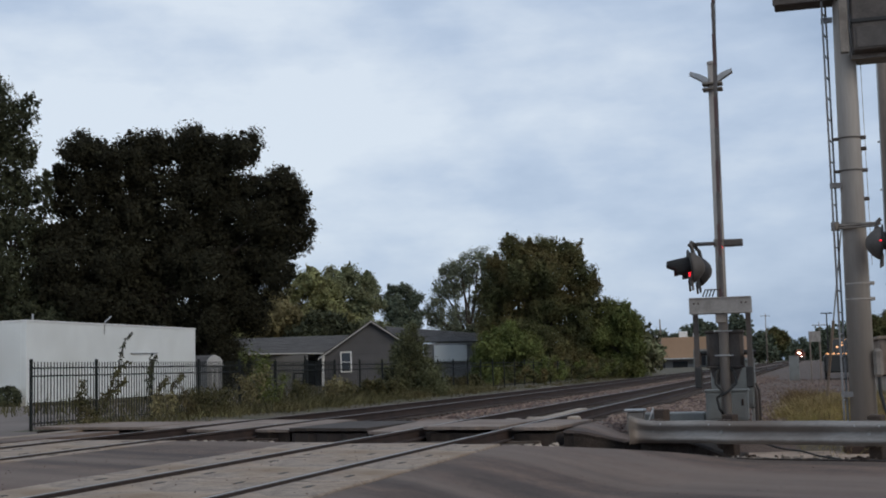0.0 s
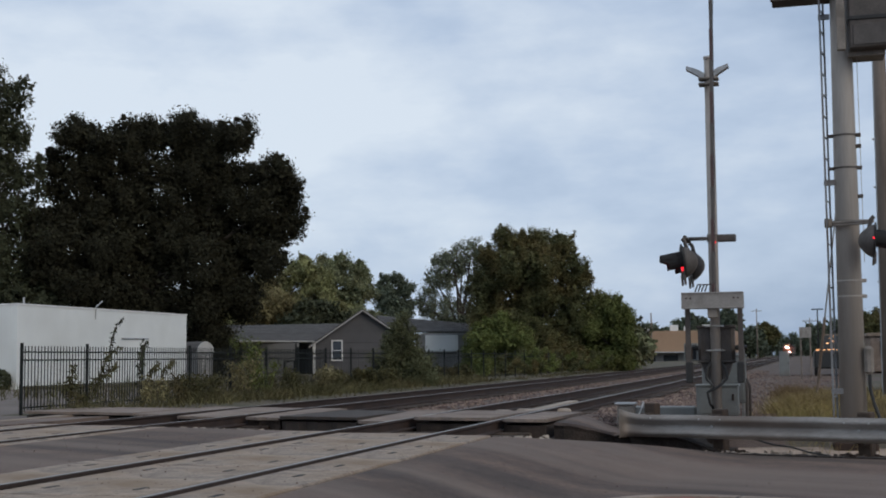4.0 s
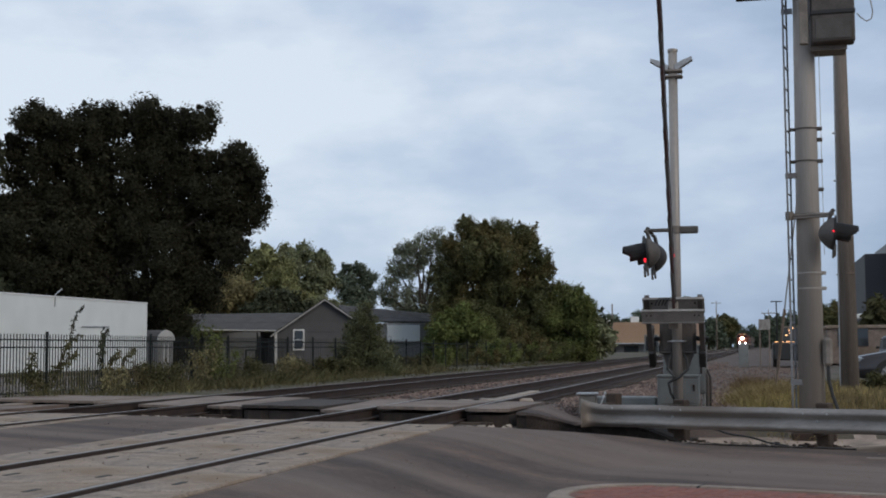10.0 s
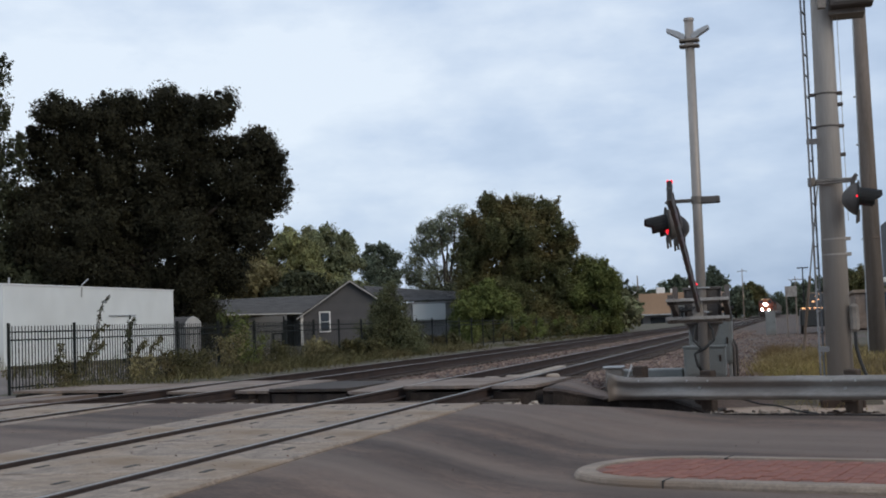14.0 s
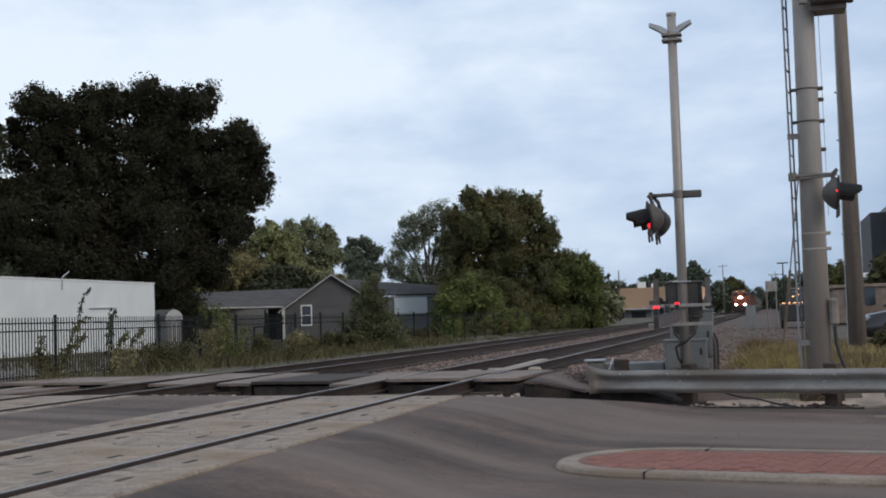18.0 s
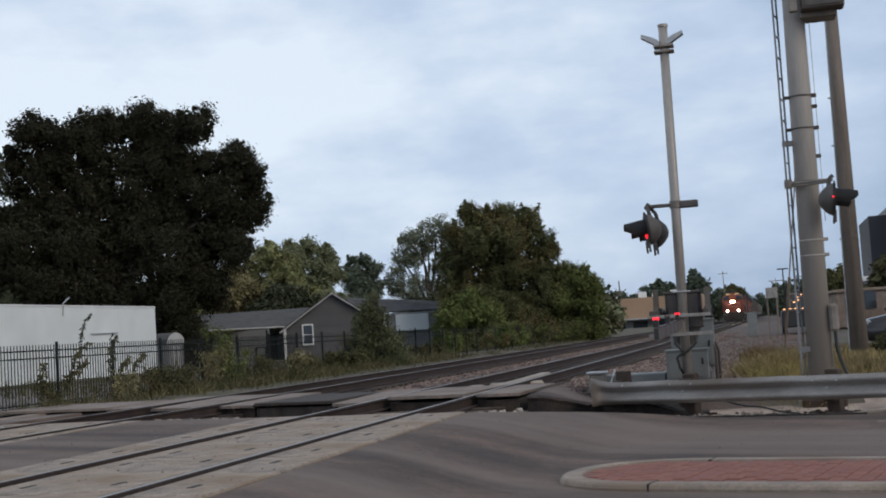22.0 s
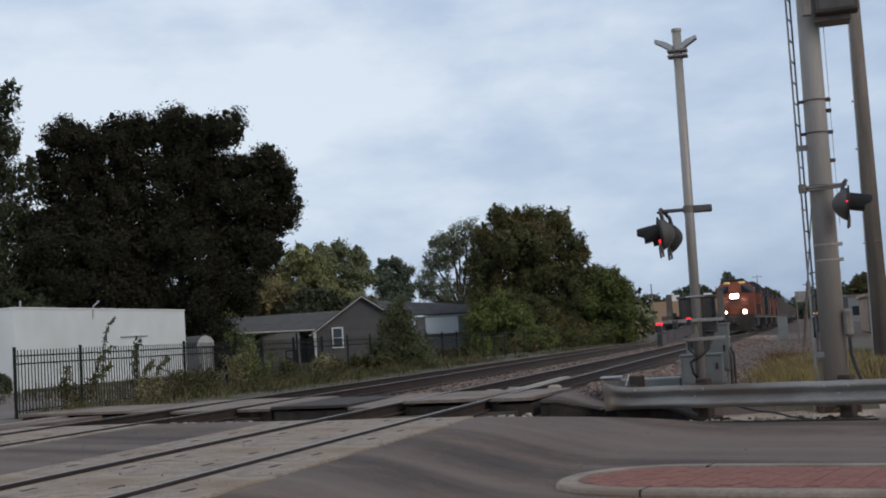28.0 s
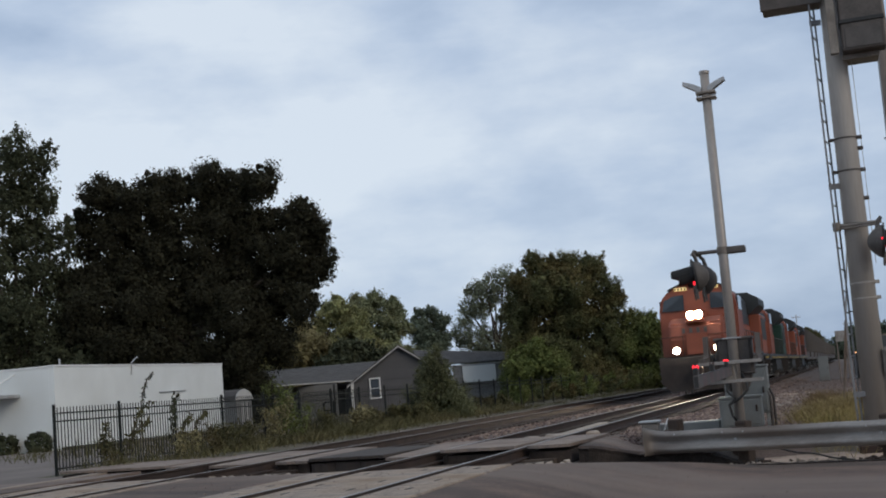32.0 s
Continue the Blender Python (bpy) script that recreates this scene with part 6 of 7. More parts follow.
def crown_of(rg, w, d, z0, z1, n, lump=0.42):
    """Uneven crown: lumps spread through an ellipsoid."""
    out = []
    cz, h = (z0 + z1) / 2, (z1 - z0) / 2
    for k in range(n):
        a = rg.random() * 2 * math.pi
        e = math.asin(2 * rg.random() - 1)
        r = 0.35 + 0.4 * rg.random()
        s = lump * (0.65 + 0.6 * rg.random())
        out.append((w * r * math.cos(a) * math.cos(e), d * r * math.sin(a) * math.cos(e), cz + h * r * math.sin(e) * 1.05, w * s, d * s, h * s))
    return out


def tree(x, y, z, blobs, count, size, leafm, trunk_r, trunk_h, label, seed, clump=0.7, limbs=7, shell=0.5, group="trees beyond the tracks", stems=1, name="tree", turn=0):
    rg = np.random.default_rng(seed)
    g = thing(name, pose(x, y, z, 0, 0, turn), label, "tree", group)
    tips = [b[:3] for b in blobs]
    bm = B()
    for s in range(stems):
        ox, oy = (0, 0) if stems == 1 else (trunk_r * 2.4 * (s - (stems - 1) / 2), rg.normal() * 0.3)
        rod(bm, (ox, oy, -0.4), (ox * 1.6, oy, trunk_h * 0.55), trunk_r, trunk_r * 0.8, n=10)
        rod(bm, (ox * 1.6, oy, trunk_h * 0.53), (ox * 2.0, oy + 0.1, trunk_h), trunk_r * 0.8, trunk_r * 0.6, n=10)
    part("trunk", bm, M["bark"], g)
    bm = B()
    order = rg.permutation(len(tips))[:limbs]
    for k in order:
        t = Vector(tips[k])
        ox = 0 if stems == 1 else trunk_r * 4.0 * (int(rg.integers(stems)) - (stems - 1) / 2)
        base = Vector((ox, 0, trunk_h * (0.75 + 0.25 * rg.random())))
        mid = base.lerp(t, 0.5) + Vector((rg.normal(), rg.normal(), 0.4)) * 0.25
        rod(bm, base, mid, trunk_r * 0.5, trunk_r * 0.3, n=7)
        rod(bm, mid, t, trunk_r * 0.3, trunk_r * 0.1, n=6)
        for q in range(3):
            d = Vector((rg.normal(), rg.normal(), rg.normal())) * 0.45
            b2 = mid.lerp(t, 0.3 + 0.3 * q)
            rod(bm, b2, b2 + Vector((d.x * blobs[k][3], d.y * blobs[k][4], abs(d.z) * blobs[k][5])), trunk_r * 0.14, trunk_r * 0.05, n=5)
    part("branchwork", bm, M["bark"], g)
    v, f = leaves(blobs, count, size, rg, clump, shell)
    mean = float(np.mean([b[3] for b in blobs]))
    n = max(8, int(2.2 * len(blobs)))
    v2, f2 = leaves(sprigs(blobs, rg, n, mean * 0.3, mean * 0.11), int(count * 0.07), size, rg, mean * 0.08, 0.1, 0)
    leaf_mesh("crown", np.concatenate([v, v2]), np.concatenate([f, f2 + len(v)]), leafm, g)
    return g


RG = np.random.default_rng(11)
# crowns as lobes: sideways, height, radius
def lobed(lobes, deep=1.15, k=1.24):
    return [(x, 0.7 * r * math.sin(3.1 * x + z), z, k * r, k * r * deep, k * r * 0.96) for x, z, r in lobes]


big = lobed([(-5.0, 15.5, 1.23), (-6.1, 13.8, 0.94), (-3.6, 14.9, 1.16), (-2.1, 15.5, 1.31), (-0.4, 15.7, 1.23), (1.6, 16.1, 1.38), (3.4, 15.4, 1.31), (4.9, 15.5, 1.23), (-5.4, 12.0, 1.37), (-3.3, 13.2, 1.16), (-0.1, 13.2, 1.44), (2.2, 12.9, 1.66), (4.3, 12.8, 1.23), (0.8, 10.5, 1.58), (3.3, 10.1, 1.65), (7.2, 13.2, 1.23)], 1.5, 1.1)
big += lobed([(8.1, 12.0, 0.94), (6.5, 11.0, 1.44), (8.5, 10.6, 0.72), (7.9, 9.6, 0.94), (5.7, 8.7, 1.65), (7.0, 7.7, 1.15), (2.8, 7.6, 1.79), (0.0, 7.8, 1.65), (-2.9, 8.4, 1.58), (-5.4, 8.4, 1.73), (-4.1, 5.6, 1.86), (-0.7, 5.0, 1.86), (2.6, 4.7, 1.79), (5.1, 5.4, 1.36), (-4.2, 2.2, 1.79), (0.2, 1.9, 1.96), (3.4, 2.0, 1.43)], 1.5)
big += lobed([(-4.0, 10.6, 0.8), (-1.6, 10.6, 0.75), (-1.9, 13.9, 0.7), (-2.2, 11.5, 0.8), (5.7, 13.1, 0.75), (3.4, 13.9, 0.7), (1.0, 8.9, 1.2), (-2.4, 7.0, 1.3), (-2.4, 3.8, 1.4), (4.4, 6.8, 1.3), (4.6, 11.2, 1.2), (-5.9, 10.2, 0.9), (-3.2, 11.6, 1.15), (-1.4, 11.9, 0.95), (-1.0, 9.6, 1.15), (-3.4, 9.7, 1.1), (-1.6, 14.4, 0.8), (-4.6, 13.4, 0.8), (1.9, 14.4, 0.9), (-7.0, 9.4, 1.2), (-6.8, 6.6, 1.5), (-6.6, 3.6, 1.6)], 1.5)
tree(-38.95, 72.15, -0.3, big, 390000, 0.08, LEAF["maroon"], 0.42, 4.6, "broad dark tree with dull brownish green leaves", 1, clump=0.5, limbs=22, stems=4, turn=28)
left = lobed([(-0.1, 18.3, 1.1), (1.5, 17.8, 0.65), (-0.7, 16.8, 1.45), (1.0, 16.2, 1.0), (1.7, 14.6, 0.5), (-0.2, 14.3, 1.6), (0.8, 12.8, 1.2), (1.9, 12.6, 0.6), (2.7, 13.1, 0.65), (-0.6, 10.7, 1.65), (1.3, 10.3, 1.3), (2.8, 11.7, 0.5), (-0.4, 7.6, 1.8), (1.6, 7.8, 1.2), (3.0, 9.1, 0.8), (2.5, 6.7, 1.1), (-3.2, 15.5, 2.2), (-3.4, 11.5, 2.4), (-3.2, 7.5, 2.4), (-0.8, 4.2, 2.2), (2.4, 4.2, 1.9), (-3.6, 3.6, 2.2), (4.4, 5.0, 1.7)], 1.5)
tree(-47.4, 66.6, -0.3, left, 110000, 0.085, LEAF["deep"], 0.4, 5, "tall dark green tree behind the white building", 2, clump=0.45, limbs=14, turn=36, shell=0.6)
for k, (x, y, w, h) in enumerate(((-56, 72, 6, 11), (-38.5, 98, 4.5, 5.8), (-46, 82, 4, 6.0), (-52, 78, 5, 7.5))):
    tree(x, y, -0.3, crown_of(RG, w, 3.5, 0.8, h, 12), 26000, 0.15, LEAF["deep"], 0.25, h * 0.35, "dense dark green tree in the shade", 20 + k, limbs=6)
# woods behind the grey house
tree(-50, 118, -0.3, lobed([(1.0, 9.6, 1.12), (2.4, 10.4, 1.06), (3.5, 9.0, 1.45), (0.1, 7.8, 1.34), (2.3, 7.0, 1.45), (4.7, 7.2, 1.23), (6.8, 5.9, 0.78), (-0.5, 6.2, 1.34), (3.4, 5.0, 1.23), (0.5, 4.0, 1.6), (5.5, 4.2, 1.4)]), 60000, 0.10, LEAF["olive"], 0.25, 4.0, "yellow-green tree behind the grey house", 30, limbs=9, clump=0.5, turn=23)
tree(-44.5, 124, -0.3, lobed([(-2.7, 11.0, 0.81), (-1.1, 11.3, 0.81), (0.4, 10.5, 0.8), (1.5, 9.9, 0.52), (-1.8, 9.6, 1.26), (0.3, 8.8, 1.26), (1.7, 8.1, 0.69), (-0.4, 6.7, 1.72), (-2.6, 6.5, 1.5), (1.2, 5.2, 1.4), (-1.0, 4.0, 1.8)]), 50000, 0.10, LEAF["mid"], 0.25, 4.6, "green tree behind the grey house", 31, limbs=9, clump=0.5, turn=20)
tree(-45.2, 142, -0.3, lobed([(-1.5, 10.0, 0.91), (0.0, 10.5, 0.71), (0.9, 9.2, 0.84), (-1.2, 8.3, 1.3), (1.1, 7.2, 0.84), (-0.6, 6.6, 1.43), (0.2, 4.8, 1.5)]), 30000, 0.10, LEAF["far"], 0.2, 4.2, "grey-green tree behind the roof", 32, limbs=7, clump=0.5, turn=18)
tree(-43.3, 99, -0.3, lobed([(0.1, 7.1, 1.04), (-0.4, 5.5, 1.22), (0.7, 4.9, 1.03), (1.4, 5.9, 0.75), (-0.4, 3.2, 1.4), (1.4, 3.4, 1.1)]), 40000, 0.085, LEAF["dull"], 0.2, 2.4, "dull brownish green tree beside the dark tree", 33, limbs=6, clump=0.5, turn=23)
for k, (x, y, w, z1, lm, lab) in enumerate(((-53, 112, 4.0, 7.6, "olive", "olive tree behind the grey house"), (-47.0, 112, 4, 5.6, "mid", "low green tree behind the roof"), (-40.5, 116, 3.2, 6.2, "mid", "low green tree behind the gable"), (-34, 135, 7, 6.4, "deep", "dark green trees behind the house"))):
    tree(x, y, -0.3, crown_of(RG, w, 3.0, 1.0, z1, 14), 26000, 0.12, LEAF[lm], 0.22, z1 * 0.4, lab, 36 + k, limbs=7, clump=0.6)
# open grey-green tree
tree(-38.2, 144, -0.3, lobed([(-2.2, 12.1, 0.98), (-0.6, 12.9, 1.11), (1.4, 13.4, 1.11), (3.1, 13.3, 0.91), (-2.9, 10.5, 0.78), (-3.5, 8.8, 0.71), (-0.5, 11.0, 0.65), (1.1, 9.6, 0.71), (-1.5, 7.9, 0.58), (2.5, 11.3, 0.84), (0.3, 7.4, 0.71), (-4.5, 7.8, 0.45), (-3.8, 7.1, 0.78), (4.6, 12.2, 1.0), (4.0, 9.5, 1.0), (-1.0, 5.6, 1.2), (1.8, 5.4, 1.3), (-1.4, 10.2, 0.8), (0.4, 12.0, 0.7), (2.2, 9.0, 0.9), (-2.6, 6.4, 0.9)], 1.15, 1.55), 42000, 0.085, LEAF["pale"], 0.42, 5.0, "open-branched grey-green tree against the sky", 45, limbs=17, shell=0.5, clump=0.5, turn=15)
# dense clump beside the far track
mid = lobed([(-1.6, 9.8, 0.91), (-0.2, 9.6, 1.0), (1.3, 9.7, 0.91), (2.8, 9.4, 0.75), (-2.6, 8.4, 1.0), (-1.1, 8.1, 1.41), (1.0, 8.1, 1.49), (2.9, 8.0, 1.08), (4.0, 7.2, 0.71), (-3.3, 6.5, 1.16), (-1.2, 6.0, 1.66), (1.1, 5.9, 1.66), (3.3, 5.8, 1.08), (-3.4, 4.4, 1.08), (-1.3, 3.6, 1.66), (1.3, 3.3, 1.74), (3.0, 3.5, 1.16), (-1.4, 1.5, 1.57), (1.2, 1.2, 1.49), (2.9, 1.2, 1.16)])
tree(-19.3, 93.0, -0.25, mid, 170000, 0.072, LEAF["grove"], 0.28, 3.6, "dense dark green tree beside the far track", 51, clump=0.42, limbs=14, stems=2, turn=12)
tree(-12.9, 94.5, -0.25, lobed([(-1.4, 4.8, 0.87), (-0.2, 4.6, 0.91), (0.7, 3.9, 0.58), (-2.1, 3.6, 1.0), (-0.6, 3.2, 1.25), (0.5, 2.4, 0.75), (-2.0, 1.5, 1.25), (-0.3, 1.0, 1.08), (0.6, 0.6, 0.58)]), 60000, 0.07, LEAF["bright"], 0.16, 1.8, "rounded green tree at the track side", 52, limbs=7, clump=0.4, turn=8)
tree(-19.6, 84.5, -0.25, lobed([(-0.1, 3.2, 0.76), (-1.1, 2.4, 0.98), (0.8, 2.4, 1.06), (-1.6, 1.0, 0.98), (0.0, 0.9, 1.13), (1.7, 1.3, 0.83), (-0.8, 0.2, 0.68), (1.1, 0.2, 0.76)]), 55000, 0.065, LEAF["bush"], 0.12, 1.4, "bright green bush at the track side", 53, limbs=6, clump=0.35, turn=13)
tree(-14.4, 45.6, -0.15, lobed([(0.05, 2.6, 0.15), (-0.1, 2.25, 0.28), (0.2, 1.9, 0.37), (-0.3, 1.6, 0.42), (0.1, 1.15, 0.62), (-0.65, 0.8, 0.5), (0.7, 0.75, 0.5), (-0.1, 0.38, 0.62), (0.95, 0.35, 0.38), (-0.95, 0.35, 0.38)], 1.15, 1.2), 52000, 0.026, LEAF["fir"], 0.06, 1.4, "young dark green tree by the fence", 54, limbs=10, clump=0.32, shell=0.3, turn=17)
# brush along the far track
for k in range(4):
    y = 97 + 5 * k + 3 * RG.random()
    h = 2.6 + 2.2 * RG.random() + (1.8 if k > 4 else 0)
    tree(-14.5 - 2.2 * RG.random() + track_dx(y), y, track_z(y) - 0.2, crown_of(RG, 3.2, 3.0, 0.2, h, 7), 7000, 0.19, LEAF["mid" if k % 3 else "deep"], 0.12, h * 0.3, "green brush beside the far track", 60 + k, limbs=4, group="brush along the far track", name="bush")
# trees along the horizon, with distance haze put into the leaf colour
for k in range(50):
    x = -80 + 3.3 * k + 2 * RG.random()
    y = 330 + 60 * RG.random()
    h = (9.5 if -65 < x < -10.5 else 7.0) + 3.2 * RG.random()
    if -10.5 < x < 4.5:
        y += 330
        x = 1.5 * x + 3
        h *= 1.4
    tree(x, y, track_z(y) - 0.2, crown_of(RG, 5.6, 4, -0.5, h, 9), 4000, 0.4, LEAF["far"], 0.3, h * 0.3, "green tree on the horizon with haze in its leaf colour", 100 + k, limbs=3, clump=1.2, group="trees on the horizon")
for k, (x, y, w, h, lm) in enumerate(((-9.9, 420, 5.6, 12.8, "grove"), (-16.4, 330, 3.9, 13.4, "far"), (4.4, 330, 2.6, 9.0, "far"), (10.3, 200, 2.7, 8.0, "grove"), (9.6, 100, 1.8, 4.6, "weed"), (12.3, 104, 1.7, 4.1, "grove"), (-24, 330, 4.4, 11.2, "far"))):
    tree(x, y, track_z(y) - 0.2, crown_of(RG, w, 3, 0.2, h, 14), 16000, 0.2 if y < 300 else 0.32, LEAF[lm], 0.2, h * 0.35, "roundish green tree beside the line", 150 + k, limbs=6)


rgw = np.random.default_rng(77)
far_lumps = [(x + 4 * rgw.random(), 1060 + 30 * rgw.random(), 3.2 + 1.5 * rgw.random(), 9, 6, 6 + 5 * rgw.random()) for x in range(-420, 260, 7)]
# the woods take the leaf colour that holds the haze
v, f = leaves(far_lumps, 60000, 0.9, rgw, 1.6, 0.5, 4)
tagged(leaf_mesh("far_woods", v, f, LEAF["far"], None), "distant woods along the horizon with haze in their leaf colour", "woods", kind="stuff")


def blades(name, count, place, h0, h1, w, material, label, seed, lean=0.35):
    """Upright grass blades or weed stems, one object of stuff."""
    rg = np.random.default_rng(seed)
    v = np.zeros((count, 3, 3))
    k = 0
    for _ in range(count):
        x, y, z = place(rg)
        h = h0 + (h1 - h0) * rg.random() ** 1.5
        a = rg.random() * 6.28
        d = np.array((math.cos(a), math.sin(a), 0)) * w
        tip = np.array((x, y, z + h)) + np.array((rg.normal(), rg.normal(), 0)) * lean * h
        v[k] = ((x - d[0], y - d[1], z - 0.03), (x + d[0], y + d[1], z - 0.03), tip)
        k += 1
    ob = leaf_mesh(name, v.reshape(-1, 3), np.arange(3 * count).reshape(count, 3), material, None)
    return tagged(ob, label, "grass", kind="stuff")


def verge(rg):
    y = 22 + 34 * rg.random() ** 1.3
    x = -13.4 - 1.3 * rg.random() + 0.25 * rg.normal()
    if y < 27.5 and rg.random() < 0.75:
        y += 12
    return x, y, ground_z(x, y)


def verge_far(rg):
    y = 30 + 60 * rg.random()
    x = -16 - 12 * rg.random() ** 2
    return x, y, ground_z(x, y)


def right_verge(rg):
    y = 19.4 + 20 * rg.random() ** 1.6
    x = 0.25 + 4.8 * rg.random() ** 1.1
    return x, y, ground_z(x, y)


def mound(rg):
    x, y = 0.34 + 0.34 * rg.normal(), 21.8 + 1.2 * rg.normal()
    return x, y, ground_z(x, y) + 0.14 * math.exp(-((x - 0.34) / 0.4) ** 2 - ((y - 21.8) / 1.5) ** 2) * rg.random() ** 0.5


def rusty(rg):
    x, y = -0.12 + 0.2 * rg.normal(), 31 + 0.6 * rg.normal()
    return x, y, ground_z(x, y)


blades("verge_grass", 5000, verge, 0.06, 0.30, 0.009, LEAF["dull"], "dry straw-coloured grass along the fence", 1, 0.7)
blades("verge_weeds", 11000, verge, 0.06, 0.45, 0.012, LEAF["weed"], "dusty green weeds along the fence", 2, 0.9)
def trackside(rg):
    y = 30 + 68 * rg.random()
    x = -13.3 + 1.2 * rg.random() * (0.4 + 0.6 * math.sin(0.5 * y) ** 2) - 0.4 * rg.random()
    return x, y, ground_z(x, y)


blades("trackside_weeds", 3500, trackside, 0.05, 0.28, 0.012, LEAF["weed"], "dusty dull weeds beside the far track", 9, 0.7)
blades("lawn_grass", 9000, verge_far, 0.1, 0.5, 0.02, LEAF["weed"], "rough dusty grass behind the fence", 3)
blades("roadside_grass", 14000, right_verge, 0.05, 0.2, 0.010, LEAF["straw"], "dry yellow grass behind the guardrail", 4)
blades("roadside_weeds", 3000, right_verge, 0.05, 0.24, 0.012, LEAF["weed"], "dusty green grass behind the guardrail", 5)
blades("grass_tuft", 12000, mound, 0.06, 0.32, 0.004, LEAF["straw"], "tall yellow grass tuft beside the steel pole", 6, 0.8)
blades("tuft_weeds", 8000, mound, 0.05, 0.24, 0.004, LEAF["tuft"], "green weeds in the grass tuft", 8, 0.8)
blades("rusty_weeds", 900, rusty, 0.15, 0.42, 0.012, LEAF["rust"], "dry brown dead weeds on the gravel", 7, 0.6)


def weed(x, y, h, w, lm, label, seed, n=420, size=0.05):
    rg = np.random.default_rng(seed)
    g = thing("weed_plant", pose(x, y, ground_z(x, y)), label, "weed", "weeds along the fence")
    bm = B()
    blobs = []
    for k in range(5):
        tip = Vector((w * rg.normal() * 0.5, w * rg.normal() * 0.8, h * (0.6 + 0.4 * rg.random())))
        rod(bm, (0.04 * rg.normal(), 0.04 * rg.normal(), -0.05), tip, 0.01, 0.004, n=5)
        for q in (0.35, 0.6, 0.85, 1.0):
            c = tip * q
            blobs.append((c.x, c.y, c.z, 0.16, 0.2, 0.16))
    part("stalk", bm, M["bark"], g)
    v, f = leaves(blobs, n, size, rg, 0.16, 0.2, 0)
    leaf_mesh("foliage", v, f, LEAF[lm], g)
    return g


for k, (x, y, h, w, lm) in enumerate(((-14.5, 23.6, 0.55, 0.4, "weed"), (-14.4, 26.4, 0.6, 0.5, "dull"), (-14.3, 28.0, 0.6, 0.5, "weed"), (-14.4, 29.2, 0.6, 0.6, "weed"), (-14.3, 31.0, 1.2, 0.45, "dull"), (-14.5, 31.9, 1.95, 0.4, "bush"), (-14.4, 32.6, 1.3, 0.5, "bush"), (-14.2, 34.4, 0.7, 0.8, "weed"), (-14.0, 36, 0.7, 0.8, "dull"), (-14.2, 38, 0.6, 0.9, "weed"), (-14.0, 40.5, 0.7, 0.9, "weed"), (-14.3, 43, 0.6, 1.0, "weed"), (-15, 61, 1.1, 1.3, "bush"), (-15.2, 66, 1.2, 1.4, "grove"), (-14.6, 56, 0.6, 1.2, "weed"), (-14.3, 70, 0.8, 1.5, "grove"), (-14.4, 75, 1.2, 1.6, "bush"), (-14.2, 79, 1.1, 1.6, "grove"), (-14.1, 83, 1.3, 1.6, "grove"), (-14.0, 87, 1.3, 1.6, "bush"), (-13.9, 91, 1.4, 1.5, "grove"), (-14.9, 72, 1.5, 1.4, "bush"), (-15.3, 80, 1.8, 1.6, "grove"))):
    weed(x, y, h, w, lm, "leafy roadside weed growing through the iron fence", 300 + k, n=(500 if y < 28 else 1100) + int(1000 * w), size=0.032 + 0.022 * (y > 40))


def stalk(pts, width, seed, x=-14.6, dark=True):
    """Leaning weed stalk along points (y, z), with hanging leaves on its upper part."""
    rg = np.random.default_rng(seed)
    y0 = pts[0][0]
    zg = ground_z(x, y0)
    g = thing("weed_stalk", pose(x, y0, zg), "tall leaning dark green weed at the iron fence", "weed", "tall weeds at the fence")
    way = [Vector((0, y - y0, z - zg)) for y, z in pts]
    bm = B()
    tube(bm, way, 0.009, 5)
    part("stem", bm, M["bark"], g)
    n = 150
    q = rg.random(n) * (len(way) - 1.001)
    k = q.astype(int)
    w = np.array([tuple(a) for a in way])
    p = w[k] + (w[k + 1] - w[k]) * (q - k)[:, None]
    keep = p[:, 2] > 0.35 * (w[-1, 2])
    p = p[keep] + rg.normal(size=(int(keep.sum()), 3)) * width * 0.35
    n = len(p)
    d = rg.normal(size=(n, 3)) * 0.5 + np.array((0, 0.2, -0.5))
    d /= np.linalg.norm(d, axis=1)[:, None]
    s = np.cross(d, rg.normal(size=(n, 3)))
    s /= np.linalg.norm(s, axis=1)[:, None]
    ln = width * (0.8 + 0.9 * rg.random((n, 1)))
    v = np.stack([p, p + d * ln * 0.5 + s * ln * 0.2, p + d * ln, p + d * ln * 0.5 - s * ln * 0.2], 1).reshape(-1, 3)
    leaf_mesh("leaf_spray", v, np.arange(4 * n).reshape(n, 4), LEAF["deep" if dark else "weed"], g)


STALKS = (
    (((24.55, -0.1), (24.75, 0.8), (24.83, 1.34), (24.95, 1.56), (25.09, 1.75), (25.35, 1.91)), 0.06, True),
    (((24.2, -0.1), (24.35, 0.5), (24.48, 0.85), (24.74, 1.06), (25.17, 1.26)), 0.08, False),
    (((23.9, -0.1), (24.15, 0.46), (24.58, 0.63), (25.08, 0.88)), 0.09, False),
    (((26.0, -0.1), (26.1, 0.6), (26.16, 1.01), (26.23, 1.21), (26.41, 1.39)), 0.09, True),
    (((26.3, -0.1), (26.6, 0.66), (27.09, 0.87)), 0.08, False),
    (((26.9, -0.1), (27.21, 0.64), (27.75, 0.96)), 0.08, False),
    (((23.1, -0.1), (23.2, 0.47), (23.35, 0.86)), 0.09, False),
)
for k, (pts, width, dark) in enumerate(STALKS):
    stalk(pts, width, 500 + k, dark=dark)
